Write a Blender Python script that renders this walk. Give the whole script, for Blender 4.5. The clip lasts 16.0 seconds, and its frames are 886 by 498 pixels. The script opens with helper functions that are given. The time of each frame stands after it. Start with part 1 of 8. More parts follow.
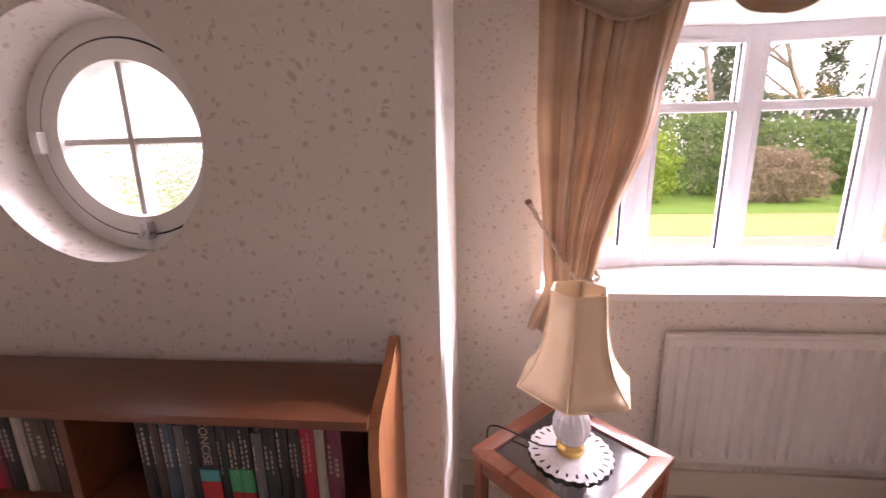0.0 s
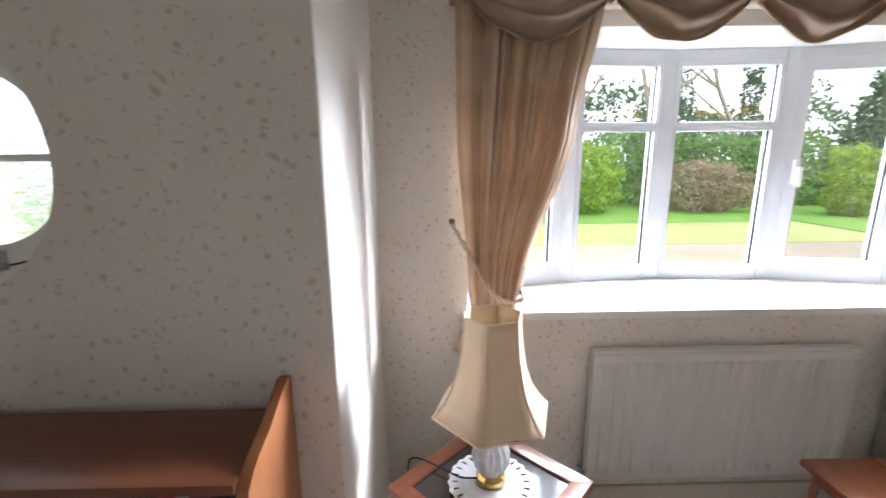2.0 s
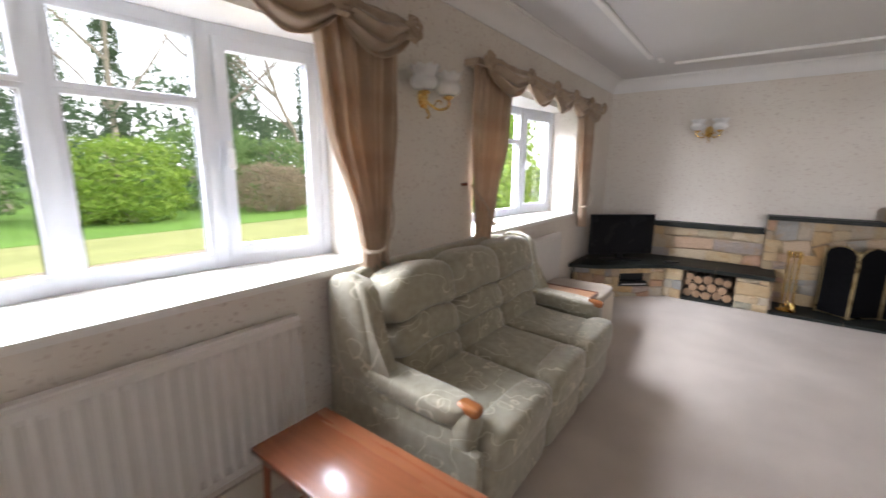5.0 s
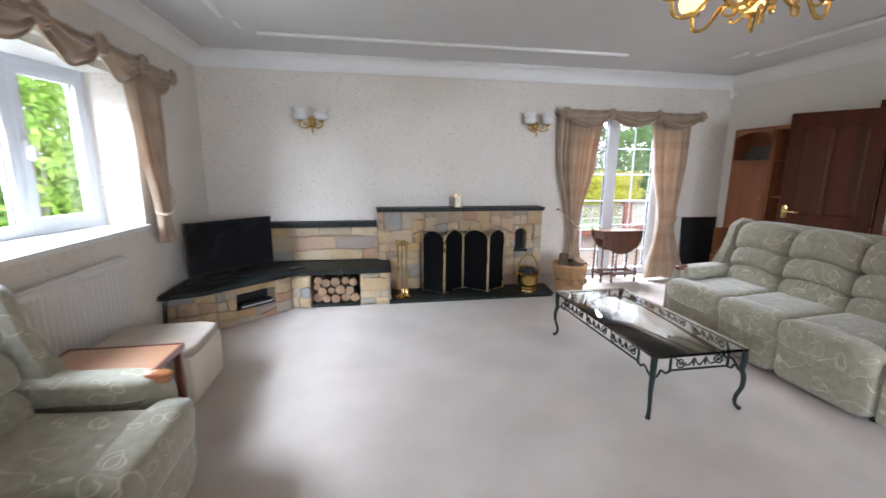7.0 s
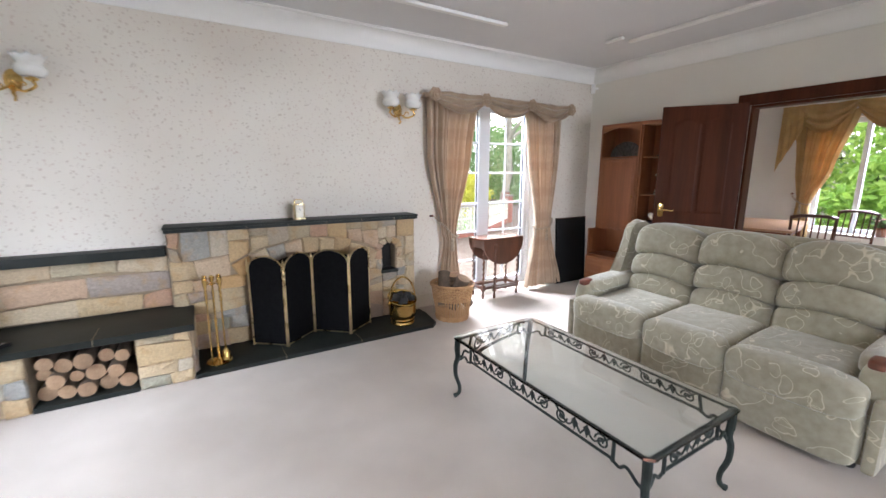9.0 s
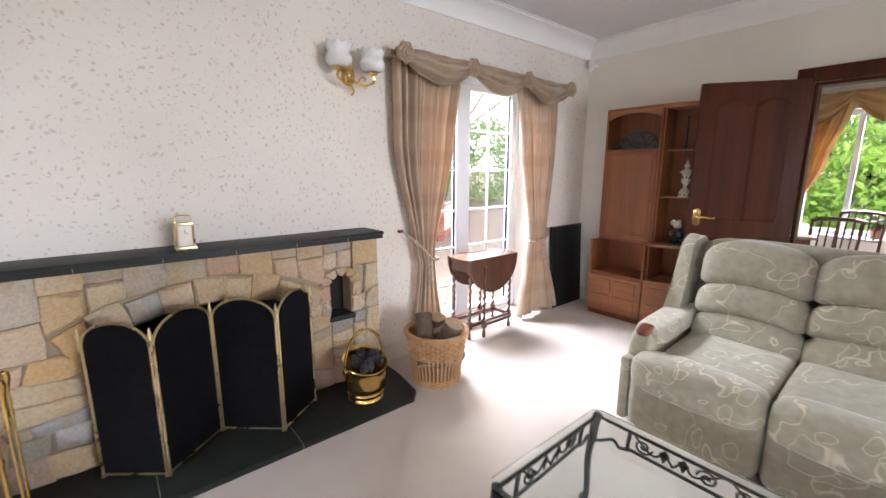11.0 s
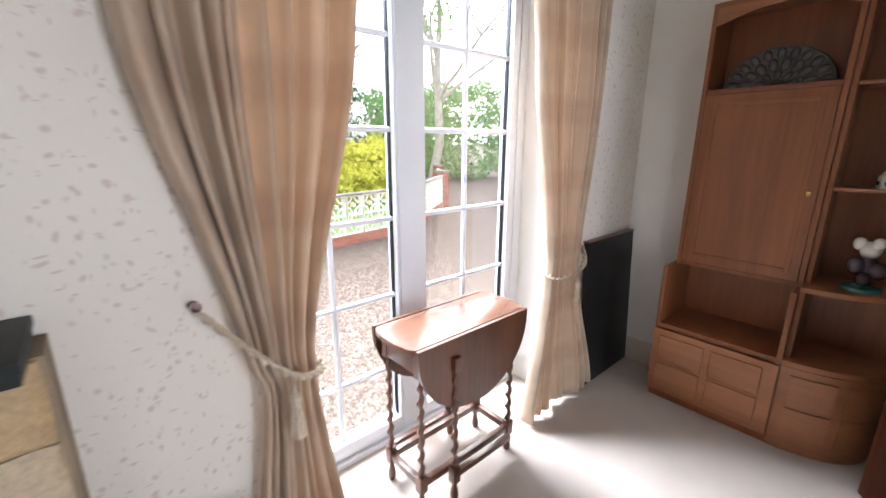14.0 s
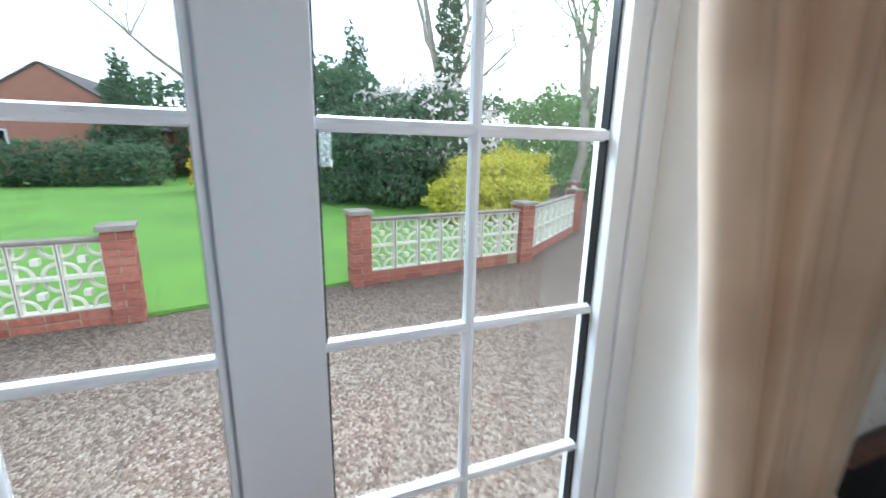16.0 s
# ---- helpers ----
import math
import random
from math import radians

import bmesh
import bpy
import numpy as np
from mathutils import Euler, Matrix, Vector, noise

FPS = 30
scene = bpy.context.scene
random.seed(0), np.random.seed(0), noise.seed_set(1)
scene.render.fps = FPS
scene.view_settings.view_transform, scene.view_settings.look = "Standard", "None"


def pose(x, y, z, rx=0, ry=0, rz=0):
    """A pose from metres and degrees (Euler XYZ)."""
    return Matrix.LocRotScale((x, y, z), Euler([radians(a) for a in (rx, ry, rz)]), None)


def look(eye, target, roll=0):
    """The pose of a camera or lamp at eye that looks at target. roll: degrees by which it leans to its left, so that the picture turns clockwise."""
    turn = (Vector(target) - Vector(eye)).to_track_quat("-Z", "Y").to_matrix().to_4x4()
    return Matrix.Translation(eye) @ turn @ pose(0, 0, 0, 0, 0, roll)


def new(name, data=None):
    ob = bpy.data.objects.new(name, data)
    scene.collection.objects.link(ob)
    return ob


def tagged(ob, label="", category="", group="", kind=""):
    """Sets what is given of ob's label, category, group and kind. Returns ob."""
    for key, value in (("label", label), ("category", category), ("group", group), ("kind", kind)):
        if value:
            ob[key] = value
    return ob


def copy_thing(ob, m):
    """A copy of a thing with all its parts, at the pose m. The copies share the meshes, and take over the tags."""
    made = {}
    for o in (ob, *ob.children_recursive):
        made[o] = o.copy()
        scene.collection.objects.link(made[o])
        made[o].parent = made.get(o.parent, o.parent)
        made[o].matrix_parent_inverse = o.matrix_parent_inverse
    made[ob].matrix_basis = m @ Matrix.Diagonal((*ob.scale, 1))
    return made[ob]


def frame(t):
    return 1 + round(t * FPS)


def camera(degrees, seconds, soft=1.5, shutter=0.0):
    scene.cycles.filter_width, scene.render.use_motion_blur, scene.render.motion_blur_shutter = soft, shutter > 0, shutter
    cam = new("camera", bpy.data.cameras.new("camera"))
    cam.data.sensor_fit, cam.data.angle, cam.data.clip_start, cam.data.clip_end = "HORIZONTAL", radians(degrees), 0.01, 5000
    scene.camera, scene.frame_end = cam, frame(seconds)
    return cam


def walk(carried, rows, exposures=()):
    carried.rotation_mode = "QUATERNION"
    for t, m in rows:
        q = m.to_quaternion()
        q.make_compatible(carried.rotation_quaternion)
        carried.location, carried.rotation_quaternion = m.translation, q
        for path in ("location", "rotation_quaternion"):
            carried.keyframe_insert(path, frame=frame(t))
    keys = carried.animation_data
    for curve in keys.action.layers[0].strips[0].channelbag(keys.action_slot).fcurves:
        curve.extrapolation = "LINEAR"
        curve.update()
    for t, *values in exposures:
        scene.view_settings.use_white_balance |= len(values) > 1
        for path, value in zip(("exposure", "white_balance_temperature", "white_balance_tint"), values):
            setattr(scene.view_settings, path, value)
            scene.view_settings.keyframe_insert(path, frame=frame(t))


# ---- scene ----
cam = camera(94.7, 16.0, 1.5, 0.4)
PATH = [
    (0, (0.253, 0.483, 1.592), (0.078, 2.423, 1.139), -1.2),
    (0.5, (0.257, 0.494, 1.613), (-0.043, 2.423, 1.177), -1.3),
    (1, (0.294, 0.493, 1.628), (-0.015, 2.424, 1.209), -1.4),
    (1.5, (0.353, 0.506, 1.635), (0.142, 2.452, 1.222), -1.2),
    (2, (0.394, 0.561, 1.623), (0.424, 2.518, 1.209), -0.6),
    (2.5, (0.462, 0.587, 1.636), (0.759, 2.517, 1.206), -0.4),
    (3, (0.488, 0.641, 1.604), (1.116, 2.493, 1.188), -0.1),
    (3.2, (0.511, 0.634, 1.602), (1.241, 2.448, 1.182), 0.1),
    (5.3, (1.324, 0.549, 1.489), (3.039, 1.503, 1.105), 0.5),
    (5.5, (1.433, 0.547, 1.48), (3.232, 1.333, 1.099), 0.4),
    (6, (1.698, 0.434, 1.476), (3.621, 0.825, 1.09), 0.2),
    (6.5, (1.994, 0.411, 1.476), (3.956, 0.393, 1.09), 0.4),
    (7, (2.272, 0.411, 1.449), (4.207, 0.072, 1.07), 0.4),
    (7.5, (2.551, 0.409, 1.426), (4.432, -0.158, 1.051), 0.4),
    (8, (2.883, 0.339, 1.406), (4.705, -0.398, 1.035), 0.3),
    (8.5, (3.204, 0.253, 1.403), (4.96, -0.63, 1.032), 0.2),
    (9, (3.496, 0.128, 1.41), (5.181, -0.885, 1.041), 0.2),
    (9.2, (3.623, 0.088, 1.418), (5.277, -0.972, 1.039), 0.3),
    (11.3, (4.925, -0.393, 1.387), (6.425, -1.66, 1.007), -0.0),
    (11.5, (5.063, -0.452, 1.363), (6.554, -1.726, 0.973), -0.1),
    (12, (5.341, -0.655, 1.363), (6.805, -1.946, 0.929), 0.0),
    (12.5, (5.581, -0.933, 1.348), (7.028, -2.234, 0.883), 0.0),
    (13, (5.769, -1.209, 1.337), (7.204, -2.513, 0.847), 0.1),
    (13.5, (5.932, -1.471, 1.364), (7.373, -2.764, 0.863), 0.1),
    (14, (6.078, -1.786, 1.352), (7.535, -3.061, 0.85), 0.1),
    (14.5, (6.215, -2.093, 1.358), (7.72, -3.307, 0.843), 0.3),
    (15, (6.396, -2.374, 1.38), (7.982, -3.478, 0.867), 0.2),
    (15.5, (6.61, -2.625, 1.367), (8.306, -3.555, 0.858), 0.8),
    (16, (6.84, -2.852, 1.365), (8.653, -3.562, 0.908), 1.1),
]

EXPOSURES = [
    (0.0, 0.66, 7500, 46), (1.0, 0.6, 7050, 28), (2.0, 0.54, 6350, 16), (3.0, 0.38, 6150, 11), (5.5, 0.36, 7100, 25), (6.0, 0.5, 7450, 34),
    (6.5, 0.62, 6100, 14), (7.0, 0.72, 6000, 13), (8.0, 0.88, 6100, 15), (9.0, 0.95, 6200, 14), (11.5, 1.15, 6450, 17), (13.0, 1.05, 6600, 17), (14.0, 0.92, 6200, 14),
    (15.0, 0.65, 5700, 10), (15.5, 0.3, 5700, 6), (16.0, 0.0, 5650, 3),
]
walk(cam, [(t, look(eye, target, roll)) for t, eye, target, roll in PATH], EXPOSURES)

# ---- sky, sun and the daylight that comes in at the windows ----
world = bpy.data.worlds.new("overcast_sky")
scene.world = world
world.use_nodes = True
wn = world.node_tree.nodes
wl = world.node_tree.links
sky = wn.new("ShaderNodeTexSky")
sky.sky_type = "NISHITA"
sky.sun_disc = False
sky.sun_elevation = radians(38)
sky.sun_rotation = radians(150)
sky.air_density = 1.4
sky.dust_density = 5.0
haze = wn.new("ShaderNodeMixRGB")
haze.inputs[0].default_value = 0.75
haze.inputs[2].default_value = (8.5, 9.0, 9.6, 1)
wl.new(sky.outputs[0], haze.inputs[1])
wl.new(haze.outputs[0], wn["Background"].inputs[0])
wn["Background"].inputs[1].default_value = 0.26

sun = new("sun", bpy.data.lights.new("sun", "SUN"))
sun.data.energy, sun.data.angle, sun.data.color = 1.2, radians(12), (1.0, 0.95, 0.88)
sun.matrix_world = look((20, -20, 25), (0, 0, 0))


def sky_lamp(name, eye, target, width, height, watts, colour=(0.86, 0.93, 1.0)):
    """The bright sky above a window, as an area lamp over its head."""
    lamp = new(name, bpy.data.lights.new(name, "AREA"))
    lamp.data.shape, lamp.data.size, lamp.data.size_y = "RECTANGLE", width, height
    lamp.data.energy, lamp.data.color = watts, colour
    lamp.matrix_world = look(eye, target)
    return lamp


sky_lamp("daylight_bay", (1.6, 4.0, 3.3), (1.7, 1.2, 1.1), 2.2, 1.2, 520, (0.80, 0.90, 1.0))
sky_lamp("daylight_north_west", (-1.2, 5.6, 2.6), (5.0, 0.2, 1.1), 2.4, 1.2, 420, (0.84, 0.92, 1.0))
sky_lamp("daylight_side", (4.2, 4.2, 3.2), (6.0, 1.2, 1.0), 2.2, 1.0, 560, (0.80, 0.90, 1.0))
sky_lamp("daylight_french_door", (9.0, -2.8, 3.2), (6.2, -2.8, 0.9), 1.7, 1.4, 470)
sky_lamp("daylight_dining", (5.0, -9.3, 3.2), (5.0, -6.5, 1.0), 2.2, 1.4, 500)
# Added fill lamp in an unseen west opening, to brighten the east wall.
sky_lamp("fill_west", (-2.16, -2.9, 1.6), (7.0, -1.4, 1.2), 2.2, 1.2, 23).data.spread = radians(62)
sky_lamp("daylight_north_east", (7.2, 5.4, 3.1), (0.2, 1.6, 1.3), 2.6, 1.2, 220, (0.86, 0.93, 1.0)).data.spread = radians(50)


# ---- mesh helpers ----
def box(bm, x0, x1, y0, y1, z0, z1, bev=0.0):
    vs = [bm.verts.new((x, y, z)) for x in (x0, x1) for y in (y0, y1) for z in (z0, z1)]
    fs = [bm.faces.new([vs[i] for i in q]) for q in ((0, 1, 3, 2), (4, 6, 7, 5), (0, 4, 5, 1), (2, 3, 7, 6), (0, 2, 6, 4), (1, 5, 7, 3))]
    if bev:
        edges = {e for f in fs for e in f.edges}
        bmesh.ops.bevel(bm, geom=list(edges), offset=bev, segments=2, affect="EDGES", profile=0.6)
    return vs


def prism(bm, pts, z0, z1, bev=0.0):
    """A flat polygon of (x, y) points raised from z0 to z1."""
    a = [bm.verts.new((x, y, z0)) for x, y in pts]
    b = [bm.verts.new((x, y, z1)) for x, y in pts]
    n = len(pts)
    fs = [bm.faces.new(a[::-1]), bm.faces.new(b)]
    fs += [bm.faces.new((a[i], a[(i + 1) % n], b[(i + 1) % n], b[i])) for i in range(n)]
    if bev:
        bmesh.ops.bevel(bm, geom=list({e for e in fs[1].edges}), offset=bev, segments=2, affect="EDGES", profile=0.6)


def lathe(bm, prof, n=20, at=(0, 0, 0), flute=0.0, waves=8):
    rings = []
    for r, z in prof:
        ring = []
        for i in range(n):
            a = 2 * math.pi * i / n
            q = r * (1 + flute * math.cos(waves * a))
            ring.append(bm.verts.new((at[0] + q * math.cos(a), at[1] + q * math.sin(a), at[2] + z)))
        rings.append(ring)
    for p, q in zip(rings, rings[1:]):
        for i in range(n):
            bm.faces.new((p[i], p[(i + 1) % n], q[(i + 1) % n], q[i]))
    if prof[0][0] > 1e-4:
        bm.faces.new(rings[0][::-1])
    if prof[-1][0] > 1e-4:
        bm.faces.new(rings[-1])


def tube(bm, pts, r, n=8, caps=True):
    """A round bar along points; r is one radius or one for each point."""
    pts = [Vector(p) for p in pts]
    rs = r if isinstance(r, (list, tuple)) else [r] * len(pts)
    side, rings = None, []
    for i, p in enumerate(pts):
        d = (pts[min(i + 1, len(pts) - 1)] - pts[max(i - 1, 0)]).normalized()
        if side is None:
            side = d.orthogonal().normalized()
        side = (side - d * side.dot(d)).normalized()
        up = d.cross(side)
        rings.append([bm.verts.new(p + rs[i] * (math.cos(2 * math.pi * k / n) * side + math.sin(2 * math.pi * k / n) * up)) for k in range(n)])
    for p, q in zip(rings, rings[1:]):
        for k in range(n):
            bm.faces.new((p[k], p[(k + 1) % n], q[(k + 1) % n], q[k]))
    if caps:
        bm.faces.new(rings[0][::-1])
        bm.faces.new(rings[-1])


def spline(pts, n=6):
    """Catmull-Rom through points."""
    pts = [Vector(p) for p in pts]
    out = []
    for i in range(len(pts) - 1):
        a, b, c, d = pts[max(i - 1, 0)], pts[i], pts[i + 1], pts[min(i + 2, len(pts) - 1)]
        for k in range(n):
            t = k / n
            out.append(0.5 * (2 * b + (c - a) * t + (2 * a - 5 * b + 4 * c - d) * t * t + (3 * b - a - 3 * c + d) * t ** 3))
    return out + [pts[-1]]


def grid(bm, nu, nv, fn, wrap=False, uv=None):
    """A sheet of nu by nv quads; fn(u, v) gives the place."""
    vs = [[bm.verts.new(fn(i / nu, j / nv)) for j in range(nv + 1)] for i in range(nu if wrap else nu + 1)]
    lay = bm.loops.layers.uv.verify() if uv else None
    for i in range(nu):
        for j in range(nv):
            i2 = (i + 1) % len(vs)
            f = bm.faces.new((vs[i][j], vs[i2][j], vs[i2][j + 1], vs[i][j + 1]))
            f.smooth = True
            if lay:
                for lp, (a, b) in zip(f.loops, ((i, j), (i + 1, j), (i + 1, j + 1), (i, j + 1))):
                    lp[lay].uv = uv(a / nu, b / nv)


def pillow(bm, c, s, e=0.45, m=None, nu=24, nv=14, sag=0.0):
    """A stuffed block: a superellipsoid of half sizes s at c, turned by m."""
    def pw(v, p):
        return math.copysign(abs(v) ** p, v)

    start = len(bm.verts)
    rows = []
    for j in range(nv + 1):
        ph = -math.pi / 2 + math.pi * j / nv
        row = []
        for i in range(nu):
            th = 2 * math.pi * i / nu
            p = Vector((s[0] * pw(math.cos(ph), e) * pw(math.cos(th), e), s[1] * pw(math.cos(ph), e) * pw(math.sin(th), e), s[2] * pw(math.sin(ph), e)))
            p += 0.006 * Vector((0, 0, 1)) * noise.noise(p * 9 + Vector(c) * 3) * (1 if s[2] > 0.03 else 0)
            p.z -= sag * (p.x / s[0]) ** 2
            if m is not None:
                p = m @ p
            row.append(bm.verts.new(p + Vector(c)))
            if j in (0, nv):
                break
        rows.append(row)
    for j in range(nv):
        a, b = rows[j], rows[j + 1]
        for i in range(nu):
            k = (i + 1) % nu
            if len(a) == 1:
                f = bm.faces.new((a[0], b[k], b[i]))
            elif len(b) == 1:
                f = bm.faces.new((a[i], a[k], b[0]))
            else:
                f = bm.faces.new((a[i], a[k], b[k], b[i]))
            f.smooth = True


def mesh_of(bm, name, material, smooth=None):
    bmesh.ops.recalc_face_normals(bm, faces=bm.faces[:])
    me = bpy.data.meshes.new(name)
    bm.to_mesh(me)
    bm.free()
    if material:
        me.materials.append(material)
    if smooth:
        me.shade_smooth()
        me.set_sharp_from_angle(angle=radians(smooth))
    return me


def part(name, bm, material, parent, label="", smooth=40):
    ob = new(name, mesh_of(bm, name, material, smooth))
    ob.parent = parent
    if label:
        ob["label"] = label
    return ob


def thing(name, label, category, at=(0, 0, 0), turn=0, group=""):
    ob = new(name)
    ob.empty_display_size = 0.1
    ob.matrix_basis = pose(*at, 0, 0, turn)
    return tagged(ob, label, category, group)


def setting(name, bm, material, label, category, smooth=None):
    ob = new(name, mesh_of(bm, name, material, smooth))
    return tagged(ob, label, category, kind="structure")


def B():
    return bmesh.new()


# ---- materials ----
def nodes_of(name):
    m = bpy.data.materials.new(name)
    m.use_nodes = True
    return m, m.node_tree.nodes, m.node_tree.links, m.node_tree.nodes["Principled BSDF"]


def ramp(nt, stops):
    r = nt.new("ShaderNodeValToRGB")
    els = r.color_ramp.elements
    while len(els) < len(stops):
        els.new(0.5)
    for el, (p, c) in zip(els, stops):
        el.position, el.color = p, (*c, 1) if len(c) == 3 else c
    return r


def mat(name, a, b=None, rough=0.5, metal=0.0, scale=6.0, fine=80.0, bump=0.15, depth=0.002, stretch=(1, 1, 1), coat=0.0, sheen=0.0, rand=0.0, spec=0.5):
    """Two tones mixed at two scales, with a fine relief. stretch draws the grain out."""
    m, n, l, bs = nodes_of(name)
    b = b or tuple(c * 0.82 for c in a)
    tc = n.new("ShaderNodeTexCoord")
    mp = n.new("ShaderNodeMapping")
    mp.inputs["Scale"].default_value = stretch
    l.new(tc.outputs["Object"], mp.inputs[0])
    n1, n2 = n.new("ShaderNodeTexNoise"), n.new("ShaderNodeTexNoise")
    n1.inputs["Scale"].default_value, n2.inputs["Scale"].default_value = scale, fine
    n1.inputs["Detail"].default_value, n2.inputs["Detail"].default_value = 4, 3
    for q in (n1, n2):
        l.new(mp.outputs[0], q.inputs["Vector"])
    add = n.new("ShaderNodeMath")
    add.operation = "MULTIPLY_ADD"
    add.inputs[1].default_value = 0.45
    l.new(n2.outputs[0], add.inputs[0])
    l.new(n1.outputs[0], add.inputs[2])
    r = ramp(n, [(0.45, b), (0.95, a)])
    l.new(add.outputs[0], r.inputs[0])
    col = r.outputs[0]
    if rand:
        info, hsv = n.new("ShaderNodeObjectInfo"), n.new("ShaderNodeHueSaturation")
        mr = n.new("ShaderNodeMapRange")
        mr.inputs[3].default_value, mr.inputs[4].default_value = 1 - rand, 1 + rand
        l.new(info.outputs["Random"], mr.inputs[0])
        l.new(mr.outputs[0], hsv.inputs["Value"])
        l.new(col, hsv.inputs["Color"])
        col = hsv.outputs[0]
    l.new(col, bs.inputs["Base Color"])
    rr = n.new("ShaderNodeMapRange")
    rr.inputs[3].default_value, rr.inputs[4].default_value = max(rough - 0.08, 0.02), min(rough + 0.1, 1)
    l.new(n1.outputs[0], rr.inputs[0])
    l.new(rr.outputs[0], bs.inputs["Roughness"])
    bs.inputs["Metallic"].default_value = metal
    bs.inputs["Coat Weight"].default_value = coat
    bs.inputs["Coat Roughness"].default_value = 0.15
    bs.inputs["Sheen Weight"].default_value = sheen
    bs.inputs["Specular IOR Level"].default_value = spec
    if bump:
        bp = n.new("ShaderNodeBump")
        bp.inputs["Strength"].default_value, bp.inputs["Distance"].default_value = bump, depth
        l.new(n2.outputs[0], bp.inputs["Height"])
        l.new(bp.outputs[0], bs.inputs["Normal"])
    return m


def wallpaper_material():
    """Cream paper with scattered sprigs: small blossoms, leaves and thin twigs."""
    m, n, l, bs = nodes_of("sprigged_wallpaper")
    tc = n.new("ShaderNodeTexCoord")
    warp = n.new("ShaderNodeTexNoise")
    warp.inputs["Scale"].default_value = 9
    l.new(tc.outputs["Object"], warp.inputs["Vector"])
    mix = n.new("ShaderNodeMixRGB")
    mix.blend_type = "LINEAR_LIGHT"
    mix.inputs[0].default_value = 0.035
    l.new(tc.outputs["Object"], mix.inputs[1])
    l.new(warp.outputs["Color"], mix.inputs[2])

    def spots(scale, size, keep, stretch, soft=0.05):
        mp = n.new("ShaderNodeMapping")
        mp.inputs["Scale"].default_value = stretch
        mp.inputs["Rotation"].default_value = (0.5, 0.7, 0.2)
        l.new(mix.outputs[0], mp.inputs[0])
        v = n.new("ShaderNodeTexVoronoi")
        v.inputs["Scale"].default_value = scale
        l.new(mp.outputs[0], v.inputs["Vector"])
        near = n.new("ShaderNodeMapRange")
        near.inputs[1].default_value, near.inputs[2].default_value = size + soft, size
        l.new(v.outputs["Distance"], near.inputs[0])
        sep = n.new("ShaderNodeSeparateColor")
        l.new(v.outputs["Color"], sep.inputs[0])
        gate = n.new("ShaderNodeMath")
        gate.operation = "LESS_THAN"
        gate.inputs[1].default_value = keep
        l.new(sep.outputs[0], gate.inputs[0])
        mul = n.new("ShaderNodeMath")
        mul.operation = "MULTIPLY"
        l.new(near.outputs[0], mul.inputs[0])
        l.new(gate.outputs[0], mul.inputs[1])
        return mul.outputs[0]

    a = spots(34, 0.17, 0.5, (1, 1, 1), 0.16)
    b = spots(33, 0.13, 0.42, (2.3, 2.3, 0.75), 0.12)
    c = spots(31, 0.13, 0.36, (0.8, 0.8, 2.4), 0.12)
    m1, m2 = n.new("ShaderNodeMath"), n.new("ShaderNodeMath")
    m1.operation = m2.operation = "MAXIMUM"
    l.new(a, m1.inputs[0]), l.new(b, m1.inputs[1]), l.new(m1.outputs[0], m2.inputs[0]), l.new(c, m2.inputs[1])
    big = n.new("ShaderNodeTexNoise")
    big.inputs["Scale"].default_value = 1.4
    l.new(tc.outputs["Object"], big.inputs["Vector"])
    paper = ramp(n, [(0.3, (0.70, 0.64, 0.57)), (0.7, (0.76, 0.71, 0.64))])
    l.new(big.outputs[0], paper.inputs[0])
    ink = n.new("ShaderNodeTexNoise")
    ink.inputs["Scale"].default_value = 5
    l.new(tc.outputs["Object"], ink.inputs["Vector"])
    inks = ramp(n, [(0.4, (0.42, 0.35, 0.29)), (0.6, (0.50, 0.35, 0.30))])
    l.new(ink.outputs[0], inks.inputs[0])
    fade = n.new("ShaderNodeMath")
    fade.operation = "MULTIPLY"
    fade.inputs[1].default_value = 0.56
    l.new(m2.outputs[0], fade.inputs[0])
    out = n.new("ShaderNodeMixRGB")
    l.new(fade.outputs[0], out.inputs[0]), l.new(paper.outputs[0], out.inputs[1]), l.new(inks.outputs[0], out.inputs[2])
    l.new(out.outputs[0], bs.inputs["Base Color"])
    bs.inputs["Roughness"].default_value = 0.75
    fine = n.new("ShaderNodeTexNoise")
    fine.inputs["Scale"].default_value = 220
    l.new(tc.outputs["Object"], fine.inputs["Vector"])
    bp = n.new("ShaderNodeBump")
    bp.inputs["Strength"].default_value, bp.inputs["Distance"].default_value = 0.2, 0.001
    l.new(fine.outputs[0], bp.inputs["Height"]), l.new(bp.outputs[0], bs.inputs["Normal"])
    return m


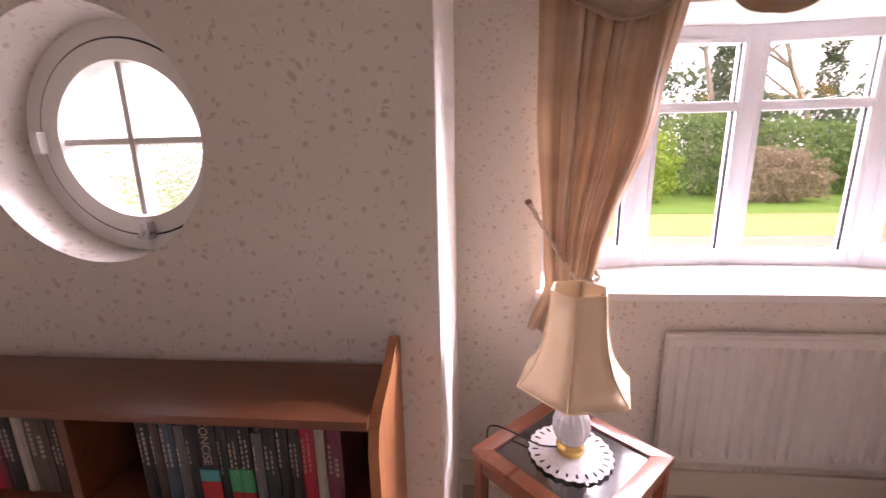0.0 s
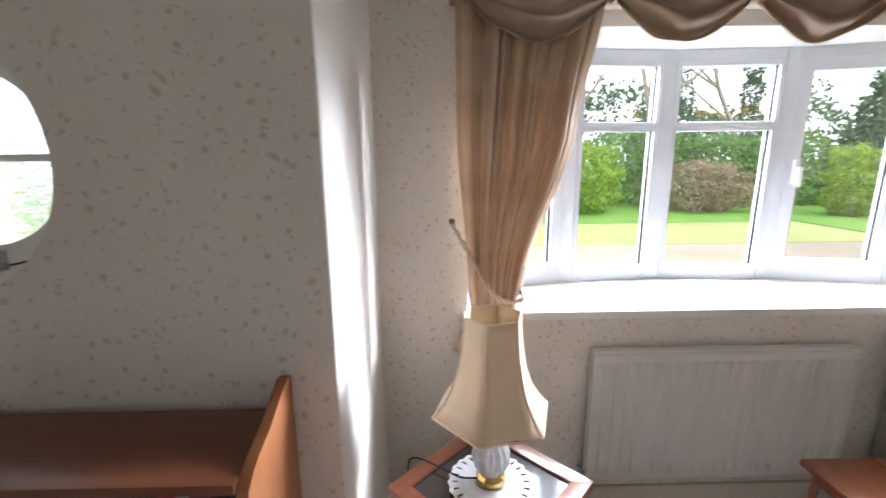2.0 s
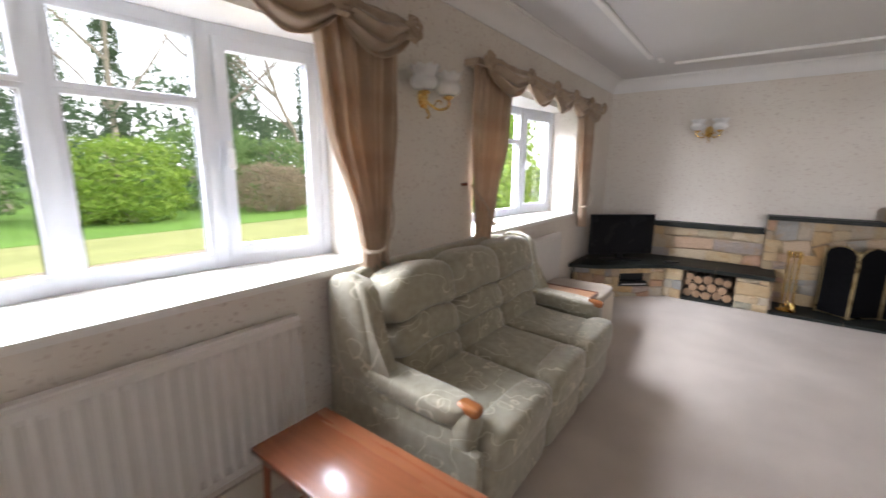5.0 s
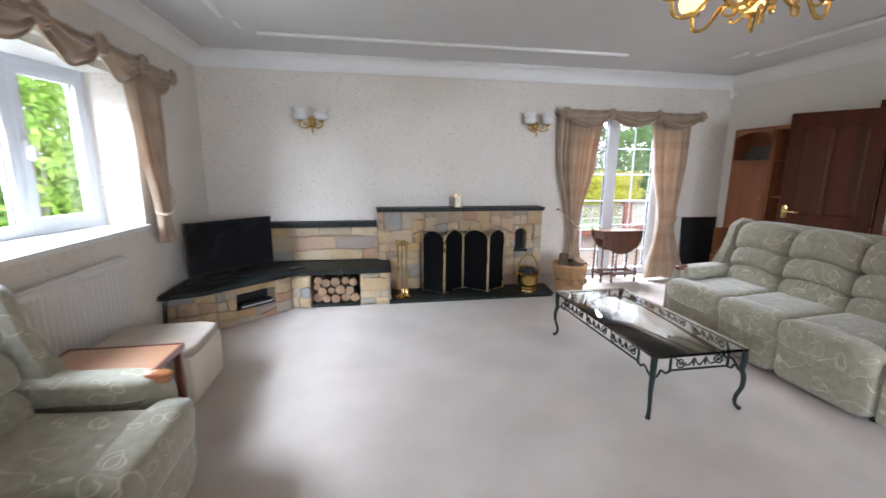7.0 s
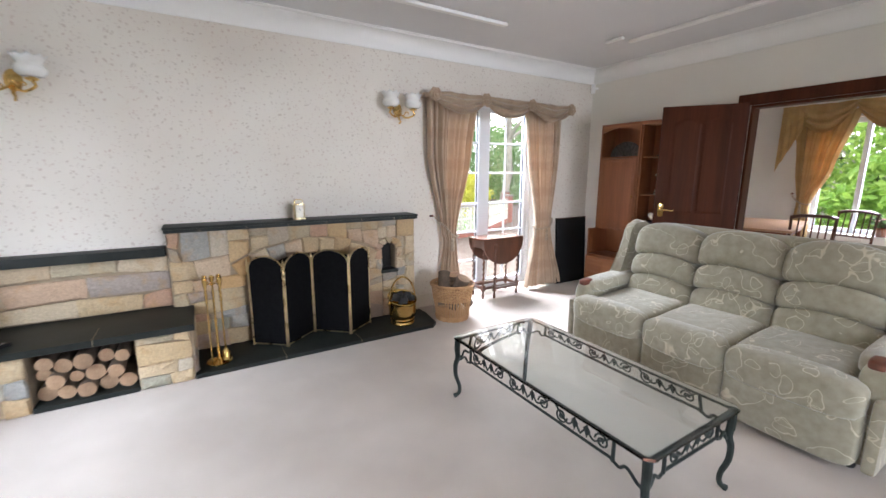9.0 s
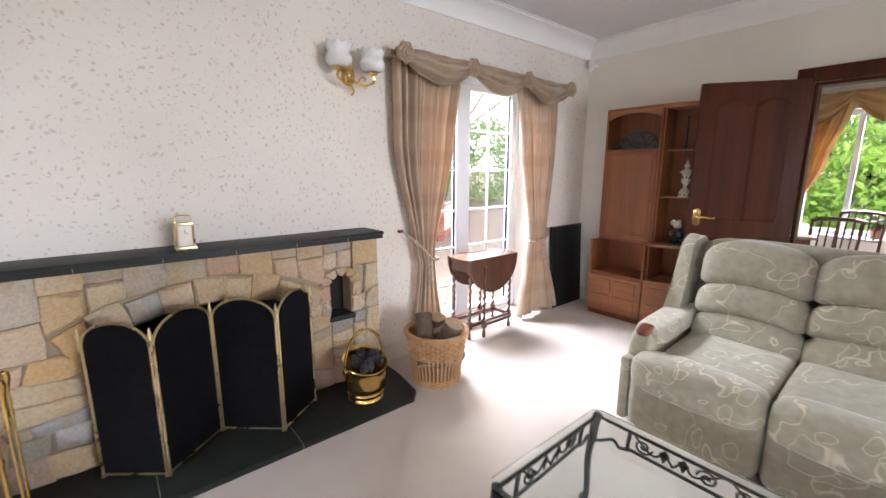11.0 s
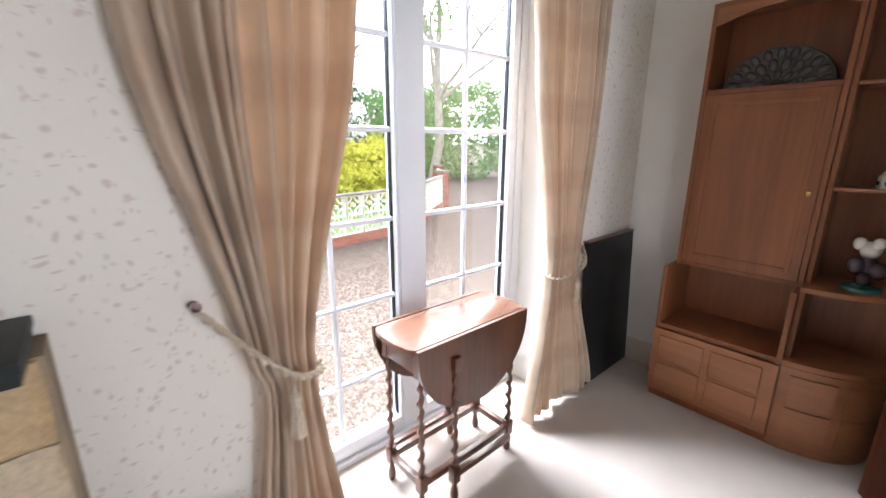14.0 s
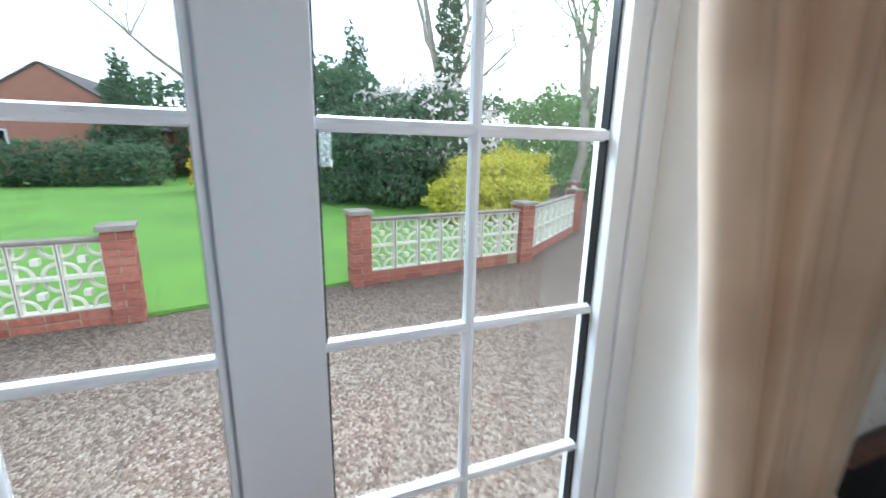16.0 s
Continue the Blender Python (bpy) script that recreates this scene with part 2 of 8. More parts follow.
def upholstery_material():
    """Sage chenille with a woven trail of pale leaves."""
    m, n, l, bs = nodes_of("sage_leaf_chenille")
    tc = n.new("ShaderNodeTexCoord")
    warp = n.new("ShaderNodeTexNoise")
    warp.inputs["Scale"].default_value = 6
    l.new(tc.outputs["Object"], warp.inputs["Vector"])
    mix = n.new("ShaderNodeMixRGB")
    mix.blend_type = "LINEAR_LIGHT"
    mix.inputs[0].default_value = 0.07
    l.new(tc.outputs["Object"], mix.inputs[1]), l.new(warp.outputs["Color"], mix.inputs[2])
    lines = []
    for scale, lo, stretch, rot in ((5.6, 0.30, (1.7, 1.0, 1.0), (0.4, 0.5, 0.6)), (6.4, 0.27, (1.0, 1.2, 1.9), (0.9, 0.1, 0.3))):
        mp = n.new("ShaderNodeMapping")
        mp.inputs["Scale"].default_value, mp.inputs["Rotation"].default_value = stretch, rot
        l.new(mix.outputs[0], mp.inputs[0])
        v = n.new("ShaderNodeTexVoronoi")
        v.inputs["Scale"].default_value = scale
        l.new(mp.outputs[0], v.inputs["Vector"])
        sub, ab, mr = n.new("ShaderNodeMath"), n.new("ShaderNodeMath"), n.new("ShaderNodeMapRange")
        sub.operation, ab.operation = "SUBTRACT", "ABSOLUTE"
        sub.inputs[1].default_value = lo
        mr.inputs[1].default_value, mr.inputs[2].default_value = 0.024, 0.007
        l.new(v.outputs["Distance"], sub.inputs[0]), l.new(sub.outputs[0], ab.inputs[0]), l.new(ab.outputs[0], mr.inputs[0])
        sep, gate, mul = n.new("ShaderNodeSeparateColor"), n.new("ShaderNodeMath"), n.new("ShaderNodeMath")
        gate.operation, mul.operation = "LESS_THAN", "MULTIPLY"
        gate.inputs[1].default_value = 0.5
        l.new(v.outputs["Color"], sep.inputs[0]), l.new(sep.outputs[0], gate.inputs[0])
        l.new(mr.outputs[0], mul.inputs[0]), l.new(gate.outputs[0], mul.inputs[1])
        lines.append(mul.outputs[0])
    w = n.new("ShaderNodeTexNoise")
    w.inputs["Scale"].default_value = 3.2
    l.new(mix.outputs[0], w.inputs["Vector"])
    sub, ab, mr = n.new("ShaderNodeMath"), n.new("ShaderNodeMath"), n.new("ShaderNodeMapRange")
    sub.operation, ab.operation = "SUBTRACT", "ABSOLUTE"
    sub.inputs[1].default_value = 0.5
    mr.inputs[1].default_value, mr.inputs[2].default_value = 0.006, 0.002
    l.new(w.outputs[0], sub.inputs[0]), l.new(sub.outputs[0], ab.inputs[0]), l.new(ab.outputs[0], mr.inputs[0])
    lines.append(mr.outputs[0])
    mx = []
    for i in range(2):
        q = n.new("ShaderNodeMath")
        q.operation = "MAXIMUM"
        mx.append(q)
    l.new(lines[0], mx[0].inputs[0]), l.new(lines[1], mx[0].inputs[1]), l.new(mx[0].outputs[0], mx[1].inputs[0]), l.new(lines[2], mx[1].inputs[1])
    nap = n.new("ShaderNodeTexNoise")
    nap.inputs["Scale"].default_value = 22
    nap.inputs["Detail"].default_value = 6
    l.new(tc.outputs["Object"], nap.inputs["Vector"])
    base = ramp(n, [(0.3, (0.30, 0.275, 0.20)), (0.7, (0.39, 0.36, 0.275))])
    l.new(nap.outputs[0], base.inputs[0])
    fade = n.new("ShaderNodeMath")
    fade.operation = "MULTIPLY"
    fade.inputs[1].default_value = 0.72
    l.new(mx[1].outputs[0], fade.inputs[0])
    out = n.new("ShaderNodeMixRGB")
    out.inputs[2].default_value = (0.66, 0.60, 0.46, 1)
    l.new(fade.outputs[0], out.inputs[0]), l.new(base.outputs[0], out.inputs[1])
    l.new(out.outputs[0], bs.inputs["Base Color"])
    bs.inputs["Roughness"].default_value = 0.9
    bs.inputs["Sheen Weight"].default_value = 0.5
    bs.inputs["Sheen Roughness"].default_value = 0.4
    fine = n.new("ShaderNodeTexNoise")
    fine.inputs["Scale"].default_value = 160
    l.new(tc.outputs["Object"], fine.inputs["Vector"])
    bp = n.new("ShaderNodeBump")
    bp.inputs["Strength"].default_value, bp.inputs["Distance"].default_value = 0.35, 0.002
    l.new(fine.outputs[0], bp.inputs["Height"]), l.new(bp.outputs[0], bs.inputs["Normal"])
    return m


def curtain_material(name, pale, stripe, dark):
    """Satin cloth with soft woven stripes both ways, thin enough to let light through."""
    m, n, l, bs = nodes_of(name)
    uv = n.new("ShaderNodeUVMap")
    sep = n.new("ShaderNodeSeparateXYZ")
    l.new(uv.outputs[0], sep.inputs[0])
    vals = []
    for k, (axis, f) in enumerate(((0, 33.0), (1, 21.0))):
        q, s, mr = n.new("ShaderNodeMath"), n.new("ShaderNodeMath"), n.new("ShaderNodeMapRange")
        q.operation, s.operation = "MULTIPLY", "SINE"
        q.inputs[1].default_value = f
        mr.inputs[1].default_value, mr.inputs[2].default_value = 0.1, 0.8
        l.new(sep.outputs[axis], q.inputs[0]), l.new(q.outputs[0], s.inputs[0]), l.new(s.outputs[0], mr.inputs[0])
        vals.append(mr.outputs[0])
    ns = n.new("ShaderNodeTexNoise")
    ns.inputs["Scale"].default_value = 14
    tc = n.new("ShaderNodeTexCoord")
    l.new(tc.outputs["Object"], ns.inputs["Vector"])
    base = ramp(n, [(0.3, tuple(c * 0.9 for c in pale)), (0.7, pale)])
    l.new(ns.outputs[0], base.inputs[0])
    a, b = n.new("ShaderNodeMixRGB"), n.new("ShaderNodeMixRGB")
    a.inputs[2].default_value, b.inputs[2].default_value = (*stripe, 1), (*dark, 1)
    f1, f2 = n.new("ShaderNodeMath"), n.new("ShaderNodeMath")
    f1.operation = f2.operation = "MULTIPLY"
    f1.inputs[1].default_value, f2.inputs[1].default_value = 0.55, 0.32
    l.new(vals[0], f1.inputs[0]), l.new(vals[1], f2.inputs[0])
    l.new(f1.outputs[0], a.inputs[0]), l.new(base.outputs[0], a.inputs[1])
    l.new(f2.outputs[0], b.inputs[0]), l.new(a.outputs[0], b.inputs[1])
    l.new(b.outputs[0], bs.inputs["Base Color"])
    bs.inputs["Roughness"].default_value = 0.55
    bs.inputs["Sheen Weight"].default_value = 0.3
    tr, mixs = n.new("ShaderNodeBsdfTranslucent"), n.new("ShaderNodeMixShader")
    mixs.inputs[0].default_value = 0.28
    warm = n.new("ShaderNodeMixRGB")
    warm.blend_type = "MULTIPLY"
    warm.inputs[0].default_value, warm.inputs[2].default_value = 1.0, (1.0, 0.90, 0.78, 1)
    l.new(b.outputs[0], warm.inputs[1]), l.new(warm.outputs[0], tr.inputs[0])
    l.new(bs.outputs[0], mixs.inputs[1]), l.new(tr.outputs[0], mixs.inputs[2])
    l.new(mixs.outputs[0], n["Material Output"].inputs[0])
    return m


def glass_material(name, colour=(1, 1, 1), rough=0.0, ripple=0.0):
    m, n, l, bs = nodes_of(name)
    bs.inputs["Base Color"].default_value = (*colour, 1)
    bs.inputs["Transmission Weight"].default_value = 1.0
    bs.inputs["Roughness"].default_value = rough
    bs.inputs["IOR"].default_value = 1.45
    if ripple:
        ns, bp, tc = n.new("ShaderNodeTexNoise"), n.new("ShaderNodeBump"), n.new("ShaderNodeTexCoord")
        ns.inputs["Scale"].default_value = 28
        ns.inputs["Distortion"].default_value = 2.5
        bp.inputs["Strength"].default_value, bp.inputs["Distance"].default_value = ripple, 0.01
        l.new(tc.outputs["Object"], ns.inputs["Vector"]), l.new(ns.outputs[0], bp.inputs["Height"]), l.new(bp.outputs[0], bs.inputs["Normal"])
    return m


def pane_material():
    """Window glass: clear, with a little mirror gloss."""
    m, n, l, bs = nodes_of("window_glass")
    tr, gl, fr, mx = n.new("ShaderNodeBsdfTransparent"), n.new("ShaderNodeBsdfGlossy"), n.new("ShaderNodeLayerWeight"), n.new("ShaderNodeMixShader")
    gl.inputs["Roughness"].default_value = 0.01
    fr.inputs[0].default_value = 0.18
    pw = n.new("ShaderNodeMath")
    pw.operation = "MULTIPLY_ADD"
    pw.inputs[1].default_value, pw.inputs[2].default_value = 0.30, 0.012
    l.new(fr.outputs[1], pw.inputs[0])
    l.new(pw.outputs[0], mx.inputs[0]), l.new(tr.outputs[0], mx.inputs[1]), l.new(gl.outputs[0], mx.inputs[2])
    l.new(mx.outputs[0], n["Material Output"].inputs[0])
    return m


def pick_material(name, stops, rough=0.8, bump=0.5, depth=0.006, scale=14, island=False):
    """Each piece takes its own tone from a ramp, with mottling and relief."""
    m, n, l, bs = nodes_of(name)
    src = n.new("ShaderNodeNewGeometry").outputs["Random Per Island"] if island else n.new("ShaderNodeObjectInfo").outputs["Random"]
    r = ramp(n, stops)
    r.color_ramp.interpolation = "LINEAR"
    l.new(src, r.inputs[0])
    tc, ns = n.new("ShaderNodeTexCoord"), n.new("ShaderNodeTexNoise")
    ns.inputs["Scale"].default_value, ns.inputs["Detail"].default_value = scale, 8
    l.new(tc.outputs["Object"], ns.inputs["Vector"])
    tone = ramp(n, [(0.3, (0.55, 0.55, 0.55)), (0.7, (1.15, 1.12, 1.08))])
    l.new(ns.outputs[0], tone.inputs[0])
    mu = n.new("ShaderNodeMixRGB")
    mu.blend_type = "MULTIPLY"
    mu.inputs[0].default_value = 0.8
    l.new(r.outputs[0], mu.inputs[1]), l.new(tone.outputs[0], mu.inputs[2])
    l.new(mu.outputs[0], bs.inputs["Base Color"])
    bs.inputs["Roughness"].default_value = rough
    bp = n.new("ShaderNodeBump")
    bp.inputs["Strength"].default_value, bp.inputs["Distance"].default_value = bump, depth
    l.new(ns.outputs[0], bp.inputs["Height"]), l.new(bp.outputs[0], bs.inputs["Normal"])
    return m


def glow_material(name, colour, power, base):
    m, n, l, bs = nodes_of(name)
    bs.inputs["Base Color"].default_value = (*base, 1)
    bs.inputs["Roughness"].default_value = 0.25
    bs.inputs["Emission Color"].default_value = (*colour, 1)
    bs.inputs["Emission Strength"].default_value = power
    return m


def leaf_material(name, a, b, trans=0.3):
    m, n, l, bs = nodes_of(name)
    g = n.new("ShaderNodeNewGeometry")
    r = ramp(n, [(0.0, a), (1.0, b)])
    l.new(g.outputs["Random Per Island"], r.inputs[0])
    l.new(r.outputs[0], bs.inputs["Base Color"])
    bs.inputs["Roughness"].default_value = 0.6
    tr, mx = n.new("ShaderNodeBsdfTranslucent"), n.new("ShaderNodeMixShader")
    mx.inputs[0].default_value = trans
    l.new(r.outputs[0], tr.inputs[0]), l.new(bs.outputs[0], mx.inputs[1]), l.new(tr.outputs[0], mx.inputs[2])
    l.new(mx.outputs[0], n["Material Output"].inputs[0])
    return m


PAPER = wallpaper_material()
PAINT = mat("white_wall_paint", (0.80, 0.77, 0.72), (0.74, 0.71, 0.66), 0.7, scale=2, fine=260, bump=0.15, depth=0.001)
CORNICE = mat("white_plaster", (0.84, 0.83, 0.81), (0.80, 0.79, 0.77), 0.7, scale=3, fine=120, bump=0.1, depth=0.001)
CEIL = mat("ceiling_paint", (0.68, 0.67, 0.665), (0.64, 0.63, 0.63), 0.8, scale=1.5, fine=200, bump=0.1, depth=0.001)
GLOSS = mat("white_gloss_paint", (0.80, 0.78, 0.74), (0.76, 0.74, 0.70), 0.35, scale=3, fine=90, bump=0.05)
CREAM = mat("cream_skirting_paint", (0.72, 0.66, 0.56), (0.66, 0.60, 0.50), 0.45, scale=3, fine=90, bump=0.05)
UPVC = mat("white_window_plastic", (0.70, 0.73, 0.78), (0.66, 0.69, 0.74), 0.45, scale=2, fine=60, bump=0.03)
CARPET = mat("beige_cut_pile_carpet", (0.60, 0.52, 0.455), (0.46, 0.39, 0.335), 0.95, scale=2.2, fine=420, bump=0.6, depth=0.004, sheen=0.3)
RADIATOR = mat("cream_radiator_enamel", (0.74, 0.71, 0.67), (0.70, 0.67, 0.63), 0.35, scale=3, fine=60, bump=0.03)
MAHOG = mat("mahogany", (0.30, 0.085, 0.035), (0.14, 0.035, 0.015), 0.28, scale=7, fine=50, bump=0.08, stretch=(1, 1, 0.08), coat=0.5)
MAHOG_X = mat("mahogany_long_grain", (0.30, 0.095, 0.04), (0.15, 0.04, 0.018), 0.28, scale=7, fine=50, bump=0.08, stretch=(0.08, 1, 1), coat=0.5)
DOORWOOD = mat("dark_red_door_wood", (0.092, 0.026, 0.011), (0.042, 0.012, 0.006), 0.45, scale=8, fine=60, bump=0.1, stretch=(1, 1, 0.06), coat=0.0, spec=0.16)
OAK = mat("dark_oak", (0.15, 0.055, 0.028), (0.06, 0.022, 0.012), 0.35, scale=9, fine=70, bump=0.15, stretch=(1, 1, 0.15), coat=0.3)
TEAK = mat("teak_veneer", (0.28, 0.098, 0.038), (0.17, 0.055, 0.02), 0.42, scale=9, fine=70, bump=0.06, stretch=(1, 1, 0.06))
TEAK_X = mat("teak_edge", (0.37, 0.15, 0.065), (0.24, 0.09, 0.038), 0.42, scale=9, fine=70, bump=0.06, stretch=(0.06, 1, 1))
BOOKWOOD = mat("reddish_shelf_veneer", (0.20, 0.068, 0.030), (0.12, 0.038, 0.017), 0.33, scale=9, fine=60, bump=0.05, stretch=(0.06, 1, 1), coat=0.25)
BOOKSIDE = mat("orange_shelf_side", (0.47, 0.19, 0.075), (0.33, 0.125, 0.05), 0.4, scale=9, fine=60, bump=0.05, stretch=(1, 1, 0.06))
KNOB = mat("honey_wood", (0.45, 0.17, 0.055), (0.28, 0.09, 0.03), 0.25, scale=14, fine=60, bump=0.05, stretch=(1, 0.15, 1), coat=0.6)
DARKKNOB = mat("red_brown_wood", (0.20, 0.05, 0.025), (0.11, 0.03, 0.015), 0.3, scale=14, fine=60, bump=0.05, coat=0.5)
BRASS = mat("polished_brass", (0.82, 0.58, 0.22), (0.70, 0.46, 0.15), 0.18, 1.0, scale=12, fine=120, bump=0.05)
OLDBRASS = mat("pale_brass", (0.72, 0.60, 0.36), (0.58, 0.46, 0.25), 0.28, 1.0, scale=12, fine=120, bump=0.06)
STEEL = mat("dull_chrome", (0.6, 0.6, 0.6), (0.5, 0.5, 0.5), 0.3, 1.0, scale=10, fine=80, bump=0.03)
IRON = mat("green_black_iron", (0.024, 0.034, 0.031), (0.010, 0.015, 0.014), 0.45, 0.4, scale=20, fine=120, bump=0.3)
SLATE = mat("dark_green_slate", (0.021, 0.024, 0.021), (0.010, 0.012, 0.011), 0.48, scale=5, fine=45, bump=0.25, spec=0.2)
MORTAR = mat("buff_mortar", (0.36, 0.28, 0.19), (0.23, 0.175, 0.12), 0.9, scale=9, fine=120, bump=0.5, depth=0.004)
SOOT = mat("sooty_firebrick", (0.022, 0.020, 0.019), (0.010, 0.009, 0.009), 0.95, scale=9, fine=60, bump=0.5, depth=0.004)
MESHM = mat("black_fire_mesh", (0.009, 0.009, 0.010), (0.004, 0.004, 0.005), 0.7, 0.0, scale=30, fine=420, bump=0.6, spec=0.06)
BLACK = mat("black_plastic", (0.012, 0.012, 0.013), (0.008, 0.008, 0.009), 0.4, scale=5, fine=60, bump=0.03, spec=0.25)
SCREEN = mat("black_screen", (0.006, 0.006, 0.007), (0.005, 0.005, 0.006), 0.25, scale=5, fine=60, bump=0.0, spec=0.15)
COAL = mat("coal", (0.018, 0.018, 0.022), (0.008, 0.008, 0.010), 0.4, scale=20, fine=90, bump=0.6, depth=0.006)
LOGBARK = mat("log_bark", (0.17, 0.12, 0.085), (0.085, 0.06, 0.042), 0.9, scale=18, fine=90, bump=0.8, depth=0.006)
LOGEND = mat("cut_log_end", (0.36, 0.235, 0.145), (0.22, 0.135, 0.08), 0.85, scale=14, fine=110, bump=0.3, rand=0.2)
WICKER = mat("wicker", (0.52, 0.31, 0.15), (0.33, 0.17, 0.075), 0.6, scale=18, fine=120, bump=0.3)
SHADE = mat("cream_silk_shade", (0.82, 0.65, 0.46), (0.76, 0.58, 0.39), 0.7, scale=6, fine=220, bump=0.15)
LACE = mat("white_lace", (0.80, 0.80, 0.80), (0.68, 0.68, 0.70), 0.85, scale=60, fine=240, bump=0.5)
OPAL = mat("opal_glass", (0.80, 0.79, 0.77), (0.72, 0.71, 0.69), 0.2, scale=14, fine=60, bump=0.05, coat=0.4)
CRYSTAL = glass_material("cut_crystal", (0.95, 0.96, 0.97), 0.14)
CRYSTAL.node_tree.nodes["Principled BSDF"].inputs["Transmission Weight"].default_value = 0.55
TABLEGLASS = glass_material("green_edged_glass", (0.90, 0.97, 0.94))
SMOKED = mat("smoked_table_glass", (0.035, 0.03, 0.028), (0.03, 0.025, 0.024), 0.04, scale=2, fine=20, bump=0.0, coat=1.0)
OBSCURE = glass_material("obscure_glass", (0.84, 0.89, 0.94), 0.20, 0.4)
PANE = pane_material()
SOFA = upholstery_material()
CURTAIN = curtain_material("beige_striped_curtain", (0.62, 0.48, 0.35), (0.46, 0.32, 0.21), (0.40, 0.25, 0.16))
SWAG = curtain_material("beige_swag_satin", (0.55, 0.43, 0.31), (0.45, 0.33, 0.23), (0.36, 0.24, 0.16))
GOLD = curtain_material("gold_curtain", (0.62, 0.42, 0.18), (0.50, 0.31, 0.11), (0.45, 0.28, 0.10))
ROPE = mat("beige_cord", (0.56, 0.46, 0.35), (0.38, 0.30, 0.22), 0.8, scale=60, fine=200, bump=0.5)
OTTO = mat("grey_beige_cushion", (0.42, 0.35, 0.28), (0.33, 0.27, 0.21), 0.9, scale=6, fine=200, bump=0.3, sheen=0.3)
HIDE = mat("cream_side_panel", (0.66, 0.58, 0.47), (0.58, 0.50, 0.40), 0.6, scale=5, fine=120, bump=0.15)
TAN = mat("tan_table_top", (0.55, 0.30, 0.17), (0.44, 0.22, 0.12), 0.4, scale=6, fine=60, bump=0.06, stretch=(1, 0.1, 1), coat=0.3)
WHITEP = mat("white_plastic", (0.8, 0.8, 0.8), (0.76, 0.76, 0.76), 0.4, scale=4, fine=60, bump=0.03)
IVORY = mat("ivory_ceramic", (0.74, 0.68, 0.56), (0.62, 0.55, 0.43), 0.3, scale=20, fine=90, bump=0.1, coat=0.4)


# ---- the room ----
CEILING, WEST, EAST, NORTH, SOUTH, ALCOVE, CORNER = 2.65, -2.2, 7.19, 2.2, -4.3, 1.44, 0.157


def wall(name, along, plane, thick, u0, u1, z0, z1, holes, material, label):
    """A wall with rectangular holes (u0, u1, z0, z1). along: 'x' or 'y'; thick may be negative."""
    bm = B()
    us = sorted({u0, u1, *[h[0] for h in holes], *[h[1] for h in holes]})
    zs = sorted({z0, z1, *[h[2] for h in holes], *[h[3] for h in holes]})
    p0, p1 = sorted((plane, plane + thick))
    for i in range(len(us) - 1):
        run = None
        for j in range(len(zs) - 1):
            a, b, c, d = us[i], us[i + 1], zs[j], zs[j + 1]
            if any(h[0] <= a and b <= h[1] and h[2] <= c and d <= h[3] for h in holes):
                run = None
                continue
            box(bm, *((a, b, p0, p1) if along == "x" else (p0, p1, a, b)), c, d)
    bmesh.ops.remove_doubles(bm, verts=bm.verts[:], dist=1e-5)
    seen = {}
    for f in bm.faces:
        seen.setdefault(tuple(round(c, 4) for c in f.calc_center_median()), []).append(f)
    bmesh.ops.delete(bm, geom=[f for fs in seen.values() if len(fs) > 1 for f in fs], context="FACES")
    return setting(name, bm, material, label, "wall")


BAY = (0.52, 2.66, 1.0, 2.2)
SIDE = (3.74, 5.88, 1.0, 2.2)
FRENCH = (-3.56, -2.10, 0.0, 2.2)
FIREBOX = (-1.19, -0.16, 0.0, 0.80)
DINE = (3.6, 5.40, 0.0, 2.02)
wall("wall_north", "x", NORTH, 0.3, CORNER, EAST, 0, CEILING, [BAY, SIDE], PAPER, "cream wallpaper with small sprigs round two bow windows")
wall("wall_east", "y", EAST, 0.36, SOUTH - 0.1, NORTH + 0.3, 0, CEILING, [FRENCH, FIREBOX], PAPER, "cream sprigged wallpaper above a stone fireplace")
wall("wall_south", "x", SOUTH, -0.1, WEST, EAST, 0, CEILING, [DINE], PAINT, "pale cream painted wall with a wide doorway")
# The west wall's opening is made up, out of view, for the fill lamp.
wall("wall_west", "y", WEST, -0.1, SOUTH - 0.1, NORTH, 0, CEILING, [(-4.05, -1.75, 0.95, 2.25)], PAPER, "plain cream papered wall, out of view, with an opening added for light")

# the alcove wall with its round opening, and the plain return beside it
bm = B()
CX, CZ, CR, SEG = -0.716, 1.645, 0.312, 64
for y in (ALCOVE, ALCOVE + 0.30):
    inner, outer = [], []
    for i in range(SEG):
        a = 2 * math.pi * i / SEG
        c, s = math.cos(a), math.sin(a)
        inner.append(bm.verts.new((CX + CR * c, y, CZ + CR * s)))
        k = 0.36 / max(abs(c), abs(s))
        outer.append(bm.verts.new((CX + k * c, y, CZ + k * s)))
    for i in range(SEG):
        bm.faces.new((inner[i], inner[(i + 1) % SEG], outer[(i + 1) % SEG], outer[i]))
    if y == ALCOVE:
        front = inner
for i in range(SEG):
    bm.faces.new((front[i], front[(i + 1) % SEG], inner[(i + 1) % SEG], inner[i]))
for x0, x1, z0, z1 in ((WEST, CX - 0.36, 0, CEILING), (CX + 0.36, CORNER - 0.003, 0, CEILING), (CX - 0.36, CX + 0.36, 0, CZ - 0.36), (CX - 0.36, CX + 0.36, CZ + 0.36, CEILING)):
    box(bm, x0, x1, ALCOVE, ALCOVE + 0.3, z0, z1)
setting("wall_alcove", bm, PAPER, "cream sprigged wallpaper round a deep round window", "wall")
bm = B()
